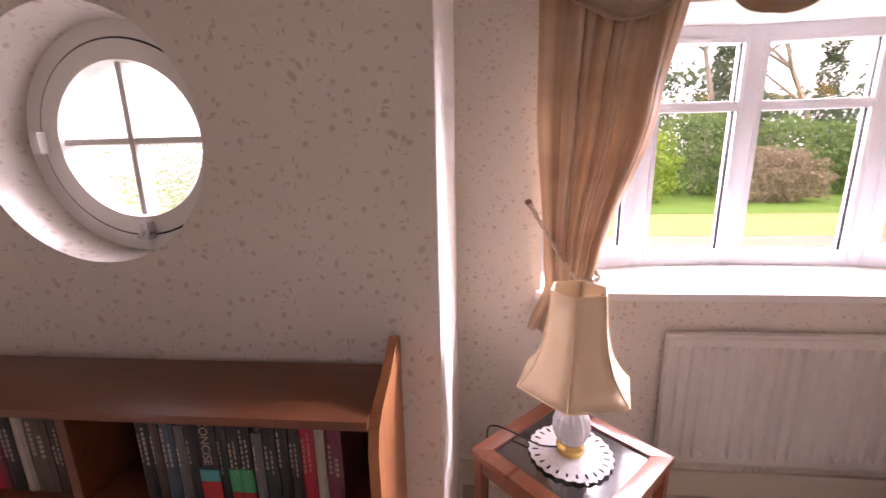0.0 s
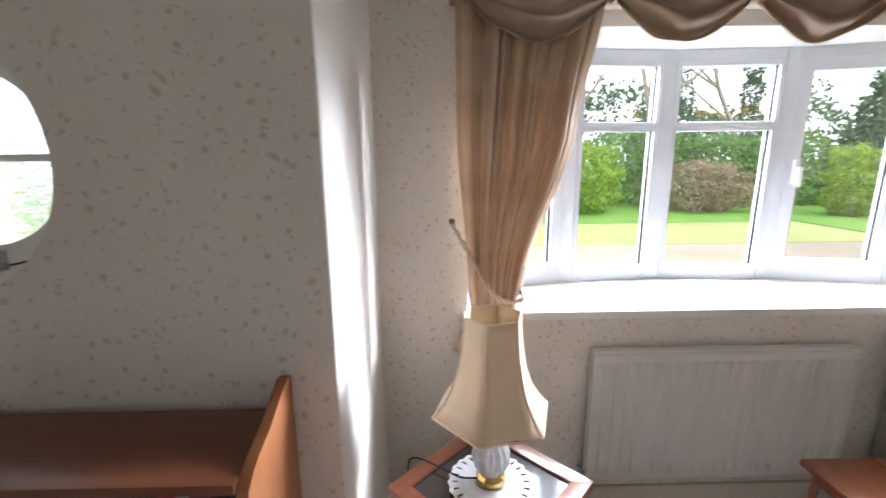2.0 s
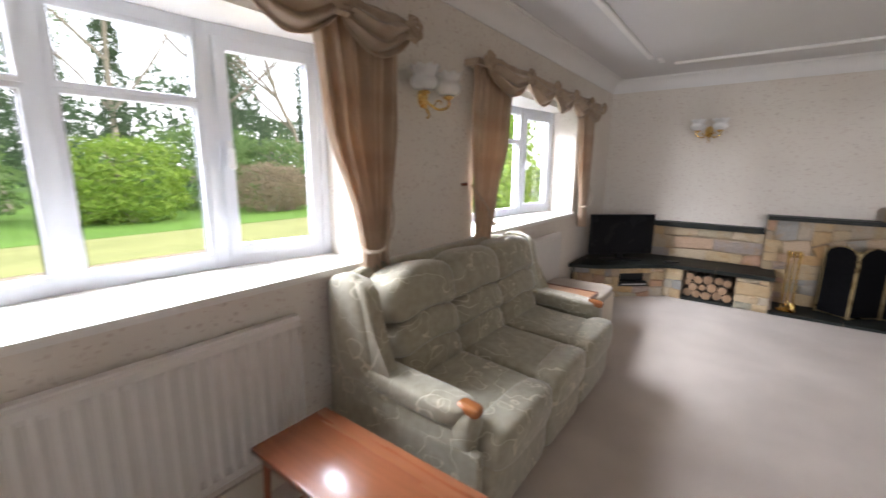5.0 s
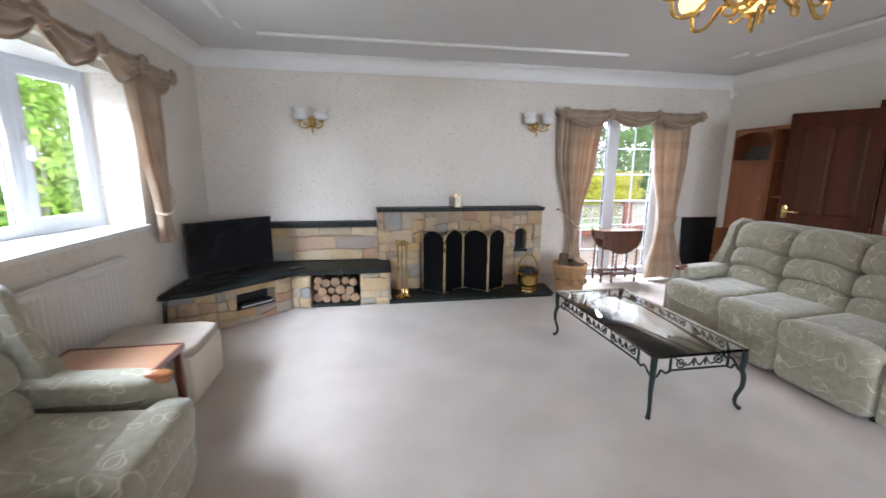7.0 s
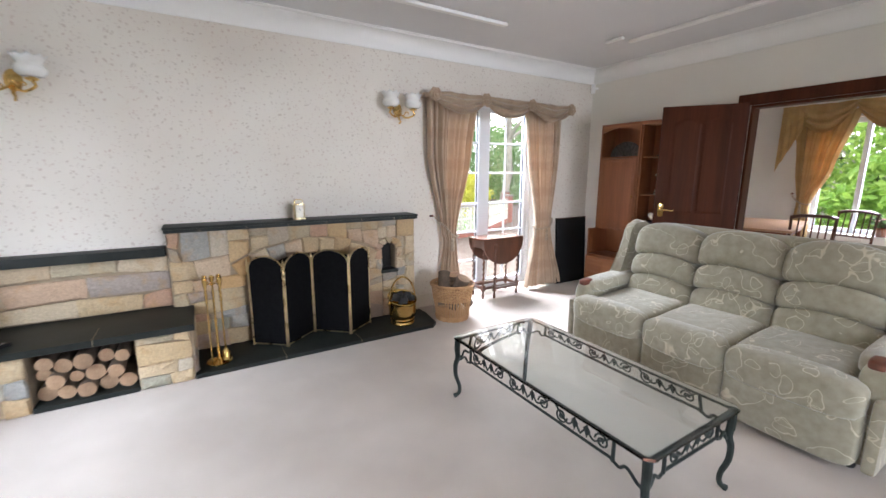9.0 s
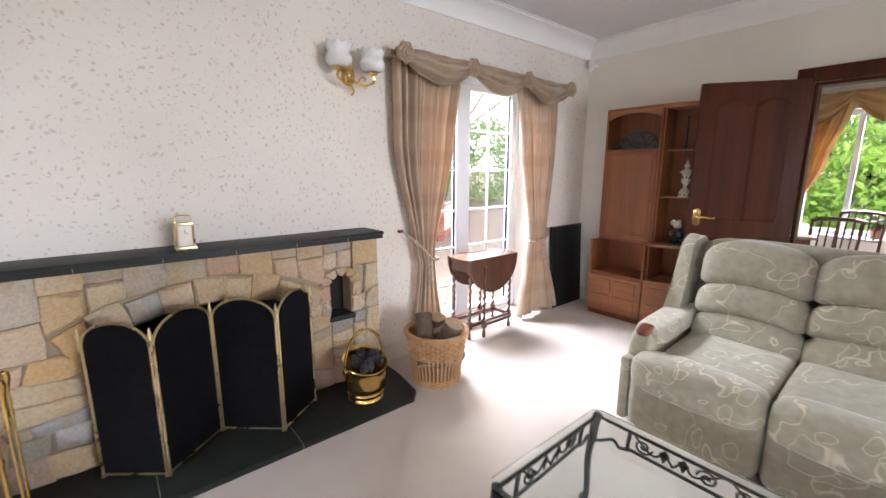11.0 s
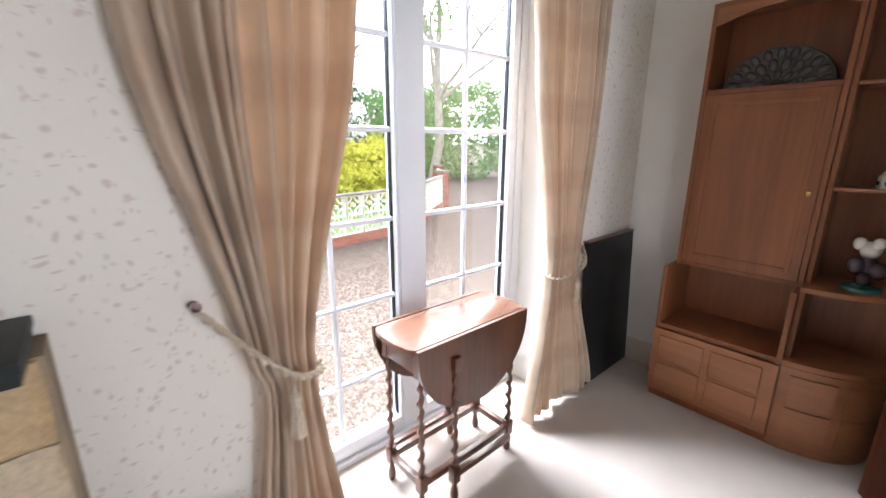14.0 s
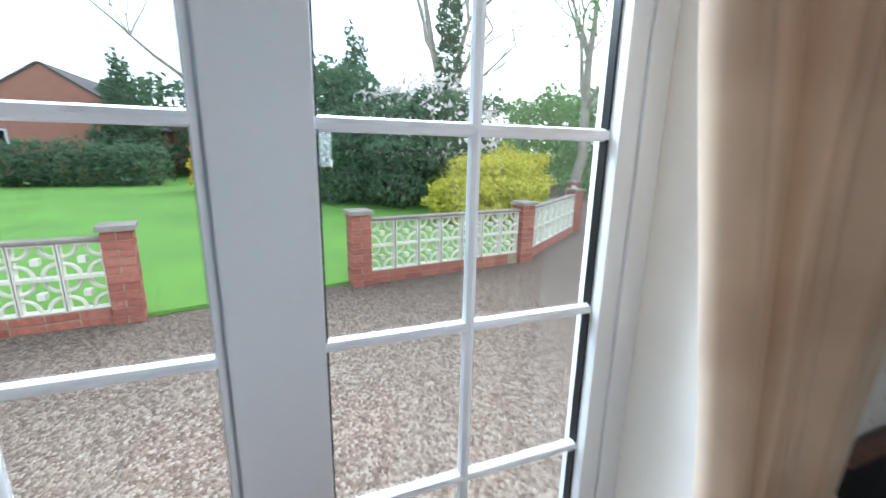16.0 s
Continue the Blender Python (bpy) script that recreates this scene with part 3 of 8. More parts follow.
prism(bm, [(CORNER - 0.003, ALCOVE), (CORNER, ALCOVE + 0.003), (CORNER, NORTH + 0.3), (CORNER - 0.003, NORTH + 0.3)], 0, CEILING)
setting("wall_return", bm, PAINT, "white painted side of the wall's corner", "wall")

bm = B()
box(bm, WEST - 0.1, EAST + 0.36, -8.0, NORTH + 0.3, -0.12, 0.0)
setting("floor", bm, CARPET, "beige cut-pile fitted carpet with faint wear", "carpet")
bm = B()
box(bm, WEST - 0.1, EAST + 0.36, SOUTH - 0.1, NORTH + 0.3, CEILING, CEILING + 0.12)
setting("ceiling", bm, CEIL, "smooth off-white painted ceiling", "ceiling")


def cove(bm, a, b, inward):
    """A coved plaster cornice from a to b along a wall."""
    prof = [(0, -0.15), (0.012, -0.15), (0.012, -0.135)] + [(0.012 + 0.118 * (1 - math.cos(t)), -0.135 + 0.118 * math.sin(t)) for t in [math.pi / 2 * k / 7 for k in range(8)]] + [(0.13, -0.006), (0.15, -0.006), (0.15, 0.0)]
    rows = [[bm.verts.new((p[0] + inward[0] * o, p[1] + inward[1] * o, CEILING - 0.001 + z)) for o, z in prof] for p in (a, b)]
    for i in range(len(prof) - 1):
        bm.faces.new((rows[0][i], rows[1][i], rows[1][i + 1], rows[0][i + 1]))


bm = B()
cove(bm, (EAST, SOUTH), (EAST, NORTH), (-1, 0))
cove(bm, (WEST, SOUTH), (EAST, SOUTH), (0, 1))
cove(bm, (CORNER, NORTH), (EAST, NORTH), (0, -1))
cove(bm, (WEST, ALCOVE), (CORNER, ALCOVE), (0, -1))
setting("cornice", bm, CORNICE, "white coved plaster cornice", "cornice", 30)

bm = B()
for x0, x1, y0, y1 in ((-1.0, 6.16, -3.56, -3.51), (-1.0, 6.05, 1.52, 1.57), (6.40, 6.45, -2.25, 1.38)):
    box(bm, x0, x1, y0, y1, CEILING - 0.030, CEILING - 0.002, 0.010)
for sy in (-1, 1):
    yy = 1.38 if sy > 0 else -3.28
    box(bm, 6.12, 6.30, yy + sy * 0.10 - 0.02, yy + sy * 0.10 + 0.02, CEILING - 0.024, CEILING - 0.002, 0.005)
setting("ceiling_moulding", bm, CORNICE, "thin white plaster moulding framing the ceiling", "moulding")

bm = B()
for x0, x1, y0, y1 in ((CORNER, EAST, NORTH - 0.018, NORTH), (EAST - 0.018, EAST, SOUTH, FRENCH[0]), (EAST - 0.018, EAST, FRENCH[1], -1.70), (5.52, EAST, SOUTH, SOUTH + 0.018), (WEST, 3.48, SOUTH, SOUTH + 0.018), (WEST, CORNER, ALCOVE - 0.018, ALCOVE), (CORNER, CORNER + 0.018, ALCOVE, NORTH - 0.02)):
    box(bm, x0, x1, y0, y1, 0.0, 0.135, 0.004)
setting("baseboard", bm, CREAM, "cream painted skirting board", "skirting")


# ---- windows ----
def bar(bm, p, q, z0, z1, wide, deep, bev=0.005):
    """An upright block whose plan follows the line p to q."""
    d = Vector((q[0] - p[0], q[1] - p[1])).normalized()
    nrm = Vector((-d.y, d.x)) * deep / 2
    pts = [(p[0] - nrm.x, p[1] - nrm.y), (q[0] - nrm.x, q[1] - nrm.y), (q[0] + nrm.x, q[1] + nrm.y), (p[0] + nrm.x, p[1] + nrm.y)]
    prism(bm, pts, z0, z1, bev)


def bow_window(name, dx):
    posts = [(0.53 + dx, 2.50), (1.05 + dx, 2.635), (1.53 + dx, 2.68), (2.10 + dx, 2.64), (2.65 + dx, 2.52)]
    win = tagged(new(name), "white plastic four-light bow window with a deep sill", "window", kind="structure")
    bm = B()
    front = [(0.50 + dx, 2.165), (2.68 + dx, 2.165)]
    prism(bm, [front[0], front[1], (2.72 + dx, 2.56), *[(x, y + 0.05) for x, y in posts[::-1]], (0.46 + dx, 2.56)], 0.975, 1.008, 0.008)
    part("window_sill", bm, GLOSS, win, "glossy white window sill board")
    bm = B()
    prism(bm, [(0.46 + dx, 2.5), *[(x, y + 0.04) for x, y in posts], (2.72 + dx, 2.5)], 0.2, 0.97)
    part("apron", bm, PAINT, win)
    bm = B()
    prism(bm, [(0.46 + dx, 2.3), *[(x, y + 0.04) for x, y in posts], (2.72 + dx, 2.3)], 2.14, 2.32)
    part("soffit", bm, GLOSS, win)
    bm = B()
    for x, y in posts:
        box(bm, x - 0.036, x + 0.036, y - 0.04, y + 0.04, 1.008, 2.14, 0.006)
    for p, q in zip(posts, posts[1:]):
        bar(bm, p, q, 1.008, 1.062, 0.06, 0.07)
        bar(bm, p, q, 2.085, 2.14, 0.06, 0.07)
    part("window_frame", bm, UPVC, win)
    for k, (p, q) in enumerate(zip(posts, posts[1:])):
        d = Vector((q[0] - p[0], q[1] - p[1]))
        L = d.length
        d /= L
        at = lambda s: (p[0] + d.x * s, p[1] + d.y * s - 0.012)
        a, b = 0.036, L - 0.036
        casement = k in (0, 3)
        w = 0.055 if casement else 0.022
        zs = [(1.062, 2.085)] if casement else [(1.062, 1.785), (1.785, 2.085)]
        bm = B()
        for z0, z1 in zs:
            bar(bm, at(a), at(a + w), z0, z1, w, 0.06)
            bar(bm, at(b - w), at(b), z0, z1, w, 0.06)
            bar(bm, at(a + w), at(b - w), z0, z0 + w, w, 0.056)
            bar(bm, at(a + w), at(b - w), z1 - w, z1, w, 0.056)
        sash = part("sash", bm, UPVC, win)
        for z0, z1 in zs:
            g = B()
            bar(g, at(a + w - 0.004), at(b - w + 0.004), z0 + w - 0.004, z1 - w + 0.004, 0.1, 0.004, 0)
            pane = part("pane", g, PANE, sash)
            pane.visible_shadow = False
            g = B()
            for s0, s1 in ((a + w, a + w + 0.006), (b - w - 0.006, b - w)):
                bar(g, at(s0), at(s1), z0 + w, z1 - w, 0.006, 0.014, 0)
            part("gasket", g, BLACK, sash)
        if casement:
            h = B()
            s = b - 0.028 if k == 0 else a + 0.028
            hx, hy = at(s)
            box(h, hx - 0.012, hx + 0.012, hy - 0.05, hy - 0.03, 1.50, 1.62, 0.004)
            box(h, hx - 0.009, hx + 0.009, hy - 0.075, hy - 0.05, 1.49, 1.585, 0.004)
            part("window_handle", h, WHITEP, sash)
    return win


bow_window("window_1", 0.0)
bow_window("window_2", 3.22)

# the round window, a pivoting ring with a glazing cross
rw = tagged(new("window_3"), "round white pivoting window with four panes of rippled glass", "window", kind="structure")


def ring(bm, y0, y1, r0, r1, n=64):
    vs = [[bm.verts.new((CX + r * math.cos(2 * math.pi * i / n), y, CZ + r * math.sin(2 * math.pi * i / n))) for i in range(n)] for y, r in ((y0, r0), (y0, r1), (y1, r1), (y1, r0))]
    for k in range(4):
        a, b = vs[k], vs[(k + 1) % 4]
        for i in range(n):
            bm.faces.new((a[i], a[(i + 1) % n], b[(i + 1) % n], b[i]))


bm = B()
ring(bm, 1.585, 1.66, 0.268, 0.312)
part("window_frame", bm, GLOSS, rw)
bm = B()
ring(bm, 1.58, 1.64, 0.212, 0.263)
sash = part("pivot_sash", bm, GLOSS, rw)
bm = B()
ring(bm, 1.583, 1.60, 0.2625, 0.2685)
part("gasket", bm, BLACK, sash)
bm = B()
box(bm, CX - 0.009, CX + 0.009, 1.585, 1.635, CZ - 0.207, CZ + 0.207, 0.003)
box(bm, CX - 0.207, CX - 0.009, 1.587, 1.633, CZ - 0.009, CZ + 0.009, 0.003)
box(bm, CX + 0.009, CX + 0.207, 1.587, 1.633, CZ - 0.009, CZ + 0.009, 0.003)
part("glazing_bars", bm, GLOSS, sash)
for sx in (-1, 1):
    for sz in (-1, 1):
        bm = B()
        pts = [(CX + sx * 0.009, CZ + sz * 0.009)] + [(CX + sx * max(0.009, 0.206 * math.cos(a)), CZ + sz * max(0.009, 0.206 * math.sin(a))) for a in [math.pi / 2 * k / 14 for k in range(15)]]
        a = [bm.verts.new((x, 1.618, z)) for x, z in pts]
        b = [bm.verts.new((x, 1.624, z)) for x, z in pts]
        bm.faces.new(a), bm.faces.new(b[::-1])
        for i in range(len(a)):
            bm.faces.new((a[i], a[(i + 1) % len(a)], b[(i + 1) % len(a)], b[i]))
        pane = part("pane", bm, OBSCURE, sash)
        pane.visible_shadow = False
bm = B()
box(bm, CX + 0.005, CX + 0.03, 1.55, 1.582, CZ - 0.275, CZ - 0.225, 0.004)
tube(bm, [(CX + 0.018, 1.55, CZ - 0.25), (CX + 0.018, 1.53, CZ - 0.265)], 0.007)
part("window_catch", bm, STEEL, sash)
for s in (-1, 1):
    bm = B()
    box(bm, CX + s * 0.262 - 0.012, CX + s * 0.262 + 0.012, 1.555, 1.582, CZ - 0.03, CZ + 0.03, 0.004)
    tube(bm, [(CX + s * 0.285, 1.572, CZ - 0.005), (CX + s * 0.255, 1.572, CZ - 0.005)], 0.012, 10)
    part("pivot", bm, GLOSS, sash)

# the french doors
fd = tagged(new("window_4"), "white glazed french doors with small panes", "french door", kind="structure")
FX = 7.5
bm = B()
box(bm, FX - 0.04, FX + 0.04, FRENCH[0], FRENCH[0] + 0.06, 0, 2.2, 0.005)
box(bm, FX - 0.04, FX + 0.04, FRENCH[1] - 0.06, FRENCH[1], 0, 2.2, 0.005)
box(bm, FX - 0.04, FX + 0.04, FRENCH[0] + 0.06, FRENCH[1] - 0.06, 2.14, 2.2, 0.005)
box(bm, FX - 0.05, FX + 0.07, FRENCH[0] + 0.06, FRENCH[1] - 0.06, 0, 0.03, 0.004)
part("window_frame", bm, UPVC, fd)
for y0, y1, c in ((-3.498, -2.758, -3.165), (-2.755, -2.162, -2.455)):
    leaf = B()
    s0, s1 = (0.048, 0.142) if y0 < -3 else (0.012, 0.048)
    box(leaf, FX - 0.035, FX + 0.035, y0, y0 + s0, 0.032, 2.138, 0.006)
    box(leaf, FX - 0.035, FX + 0.035, y1 - s1, y1, 0.032, 2.138, 0.006)
    box(leaf, FX - 0.035, FX + 0.035, y0 + s0, y1 - s1, 0.032, 0.10, 0.006)
    box(leaf, FX - 0.035, FX + 0.035, y0 + s0, y1 - s1, 2.095, 2.138, 0.006)
    door = part("door_leaf", leaf, UPVC, fd)
    ys, zs = [y0 + s0, c, y1 - s1], [0.10, 0.36, 0.705, 1.045, 1.405, 1.75, 2.095]
    bm = B()
    tube(bm, [(FX, c, 0.10), (FX, c, 2.095)], 0.012, 8)
    for z in zs[1:-1]:
        tube(bm, [(FX, y0 + s0, z), (FX, y1 - s1, z)], 0.012, 8)
    part("glazing_bars", bm, UPVC, door)
    for ya, yb in zip(ys, ys[1:]):
        for za, zb in zip(zs, zs[1:]):
            bm = B()
            box(bm, FX + 0.002, FX + 0.006, ya + 0.002, yb - 0.002, za + 0.002, zb - 0.002)
            part("pane", bm, PANE, door).visible_shadow = False
    bm = B()
    for yy in ((y0 + s0, y0 + s0 + 0.005), (y1 - s1 - 0.005, y1 - s1)):
        box(bm, FX - 0.008, FX + 0.012, *yy, 0.10, 2.095)
    part("gasket", bm, BLACK, door)
bm = B()
for y0, y1 in ((FRENCH[0], FRENCH[0] + 0.006), (FRENCH[1] - 0.006, FRENCH[1])):
    box(bm, EAST - 0.002, FX - 0.04, y0 - 0.0, y1, 0, 2.2)
box(bm, EAST - 0.002, FX - 0.04, FRENCH[0] + 0.006, FRENCH[1] - 0.006, 2.192, 2.198)
setting("reveal_lining", bm, GLOSS, "white painted lining of the door opening", "reveal")

# ---- doorway to the dining room ----
bm = B()
box(bm, 5.40, 5.50, SOUTH, SOUTH + 0.022, 0, 2.12, 0.005)
box(bm, 3.50, 3.60, SOUTH, SOUTH + 0.022, 0, 2.12, 0.005)
box(bm, 3.60, 5.40, SOUTH, SOUTH + 0.022, 2.02, 2.12, 0.005)
box(bm, 5.375, 5.40, SOUTH - 0.12, SOUTH, 0, 2.02, 0.003)
box(bm, 3.60, 3.625, SOUTH - 0.12, SOUTH, 0, 2.02, 0.003)
box(bm, 3.625, 5.375, SOUTH - 0.12, SOUTH, 1.995, 2.02, 0.003)
setting("trim", bm, DOORWOOD, "dark mahogany door frame", "door frame")
door = tagged(new("door_1"), "dark mahogany panelled door standing open", "door", kind="structure")
door.matrix_basis = pose(5.405, -4.285, 0, 0, 0, math.degrees(math.atan2(0.395, 0.575)))
bm = B()
box(bm, 0, 0.70, -0.02, 0.02, 0.01, 2.045, 0.004)
part("door_slab", bm, DOORWOOD, door)


def arch_pts(x0, x1, z0, z1, rise, n=10):
    return [(x0, z0), (x1, z0)] + [(x1 + (x0 - x1) * k / n, z1 - rise + rise * math.sin(math.pi * k / n)) for k in range(n + 1)]


for side in (-1, 1):
    for x0, x1, z0, z1, rise in ((0.11, 0.34, 1.02, 1.93, 0.05), (0.36, 0.59, 1.02, 1.93, 0.05), (0.11, 0.34, 0.2, 0.9, 0.0), (0.36, 0.59, 0.2, 0.9, 0.0)):
        bm = B()
        a = [bm.verts.new((x, side * 0.0205, z)) for x, z in arch_pts(x0, x1, z0, z1, rise)]
        cx, cz = (x0 + x1) / 2, (z0 + z1) / 2
        b = [bm.verts.new((cx + (v.co.x - cx) * 0.86, side * 0.030, cz + (v.co.z - cz) * 0.95)) for v in a]
        for i in range(len(a)):
            bm.faces.new((a[i], a[(i + 1) % len(a)], b[(i + 1) % len(a)], b[i]))
        bm.faces.new(b)
        part("door_panel", bm, DOORWOOD, door, smooth=None)
for side in (-1, 1):
    bm = B()
    prism(bm, [(0.615, 0.985), (0.64, 0.97), (0.665, 0.985), (0.665, 1.10), (0.64, 1.115), (0.615, 1.10)], 0, 0.008, 0.003)
    for v in bm.verts:
        v.co = Vector((v.co.x, side * (0.020 + v.co.z), v.co.y))
    tube(bm, spline([(0.64, side * 0.028, 1.045), (0.64, side * 0.06, 1.045), (0.60, side * 0.066, 1.048), (0.55, side * 0.064, 1.04), (0.525, side * 0.064, 1.047)], 5), [0.010] * 10 + [0.008] * 8 + [0.006] * 3, 10)
    part("door_handle", bm, BRASS, door, "polished brass lever handle")

# ---- dining room shell ----
DS = -7.9
wall("wall_dining_south", "x", DS, -0.25, 2.6, EAST, 0, CEILING, [(3.9, 6.0, 0.55, 2.2)], PAINT, "pale dining room wall round a wide window")
wall("wall_dining_east", "y", EAST, 0.36, DS - 0.25, SOUTH - 0.1, 0, CEILING, [], PAINT, "pale cream dining room wall")
wall("wall_dining_west", "y", 2.6, -0.1, DS, SOUTH - 0.1, 0, CEILING, [], PAINT, "pale cream dining room wall")
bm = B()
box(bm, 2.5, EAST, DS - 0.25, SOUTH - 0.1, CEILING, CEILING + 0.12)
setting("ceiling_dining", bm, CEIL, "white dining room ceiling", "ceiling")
dw = tagged(new("window_5"), "wide white dining room window with two upright posts", "window", kind="structure")
bm = B()
for x0, x1, z0, z1 in ((3.9, 3.96, 0.55, 2.2), (5.94, 6.0, 0.55, 2.2), (4.39, 4.45, 0.55, 2.2), (5.47, 5.53, 0.55, 2.2), (3.96, 4.39, 0.55, 0.62), (4.45, 5.47, 0.55, 0.62), (5.53, 5.94, 0.55, 0.62), (3.96, 4.39, 2.13, 2.2), (4.45, 5.47, 2.13, 2.2), (5.53, 5.94, 2.13, 2.2)):
    box(bm, x0, x1, DS - 0.2, DS - 0.13, z0, z1, 0.005)
part("window_frame", bm, UPVC, dw)
bm = B()
box(bm, 3.86, 6.04, DS - 0.2, DS + 0.04, 0.52, 0.552, 0.006)
part("window_sill", bm, GLOSS, dw)
for x0, x1 in ((3.96, 4.39), (4.45, 5.47), (5.53, 5.94)):
    bm = B()
    box(bm, x0, x1, DS - 0.17, DS - 0.166, 0.62, 2.13)
    part("pane", bm, PANE, dw).visible_shadow = False


# ---- radiators, curtains and swags ----
def radiator(x0, x1, z0, z1, label):
    t = thing("radiator", label, "radiator", ((x0 + x1) / 2, NORTH - 0.05, 0), group="radiators under the windows")
    w, n = (x1 - x0) / 2, int(round((x1 - x0) / 0.05))
    bm = B()
    step = 2 * w / n
    prof = []
    for i in range(n):
        a = -w + i * step
        prof += [(a, 0), (a + step * 0.30, 0), (a + step * 0.42, 0.016), (a + step * 0.88, 0.016)]
    prof.append((w, 0))
    rows = []
    for z, d in ((z0, 0.014), (z0 + 0.02, 0.0), (z0 + 0.045, 0.0), (z0 + 0.07, 1.0), (z1 - 0.07, 1.0), (z1 - 0.045, 0.0), (z1 - 0.015, 0.0), (z1, 0.014)):
        rows.append([bm.verts.new((x, -0.012 + (y if d == 1.0 else 0.0) + (d if d < 1 else 0), z)) for x, y in prof])
    for p, q in zip(rows, rows[1:]):
        for i in range(len(prof) - 1):
            bm.faces.new((p[i], p[i + 1], q[i + 1], q[i]))
    part("front_panel", bm, RADIATOR, t, smooth=25)
    bm = B()
    box(bm, -w, w, 0.006, 0.030, z0 + 0.002, z1 - 0.004, 0.003)
    part("back_panel", bm, RADIATOR, t)
    for s in (-1, 1):
        bm = B()
        box(bm, s * w - 0.003, s * w + 0.003, -0.010, 0.032, z0 + 0.012, z1 - 0.006, 0.001)
        part("side_grille", bm, RADIATOR, t)
    bm = B()
    box(bm, -w, w, -0.004, 0.034, z1 - 0.004, z1 + 0.005, 0.002)
    part("top_grille", bm, RADIATOR, t)
    for s in (-1, 1):
        bm = B()
        tube(bm, [(s * (w + 0.03), 0.01, 0.0), (s * (w + 0.03), 0.01, z0 + 0.02)], 0.0075)
        tube(bm, [(s * w, 0.01, z0 + 0.035), (s * (w + 0.035), 0.01, z0 + 0.035)], 0.009)
        lathe(bm, [(0.0, 0.0), (0.013, 0.0), (0.015, 0.03), (0.012, 0.05), (0.0, 0.055)], 12, (s * (w + 0.03), 0.01, z0 + 0.02))
        part("valve", bm, STEEL, t)
    for s in (-1, 1):
        bm = B()
        box(bm, s * w * 0.7 - 0.02, s * w * 0.7 + 0.02, 0.028, 0.05, z0 + 0.05, z1 - 0.05, 0.002)
        part("bracket", bm, RADIATOR, t)


radiator(1.055, 2.20, 0.20, 0.83, "cream ribbed steel radiator under the bow window")
radiator(4.30, 5.45, 0.20, 0.83, "cream ribbed steel radiator behind the footstool")


def place(frame_axis, u, d, z):
    """A point on a wall: u along it, d out into the room. 'n' north wall, 'e' east wall, 's' dining room's south wall."""
    return {"n": Vector((u, NORTH - d, z)), "e": Vector((EAST - d, u, z)), "s": Vector((u, DS + d, z))}[frame_axis]


def lerp_keys(keys, z):
    """Keys (z, left, right, depth) from the top down."""
    for a, b in zip(keys, keys[1:]):
        if z >= b[0]:
            t = (a[0] - z) / (a[0] - b[0])
            t = t * t * (3 - 2 * t) * 0.6 + t * 0.4
            return [a[i] + (b[i] - a[i]) * t for i in (1, 2, 3)]
    return list(keys[-1][1:])


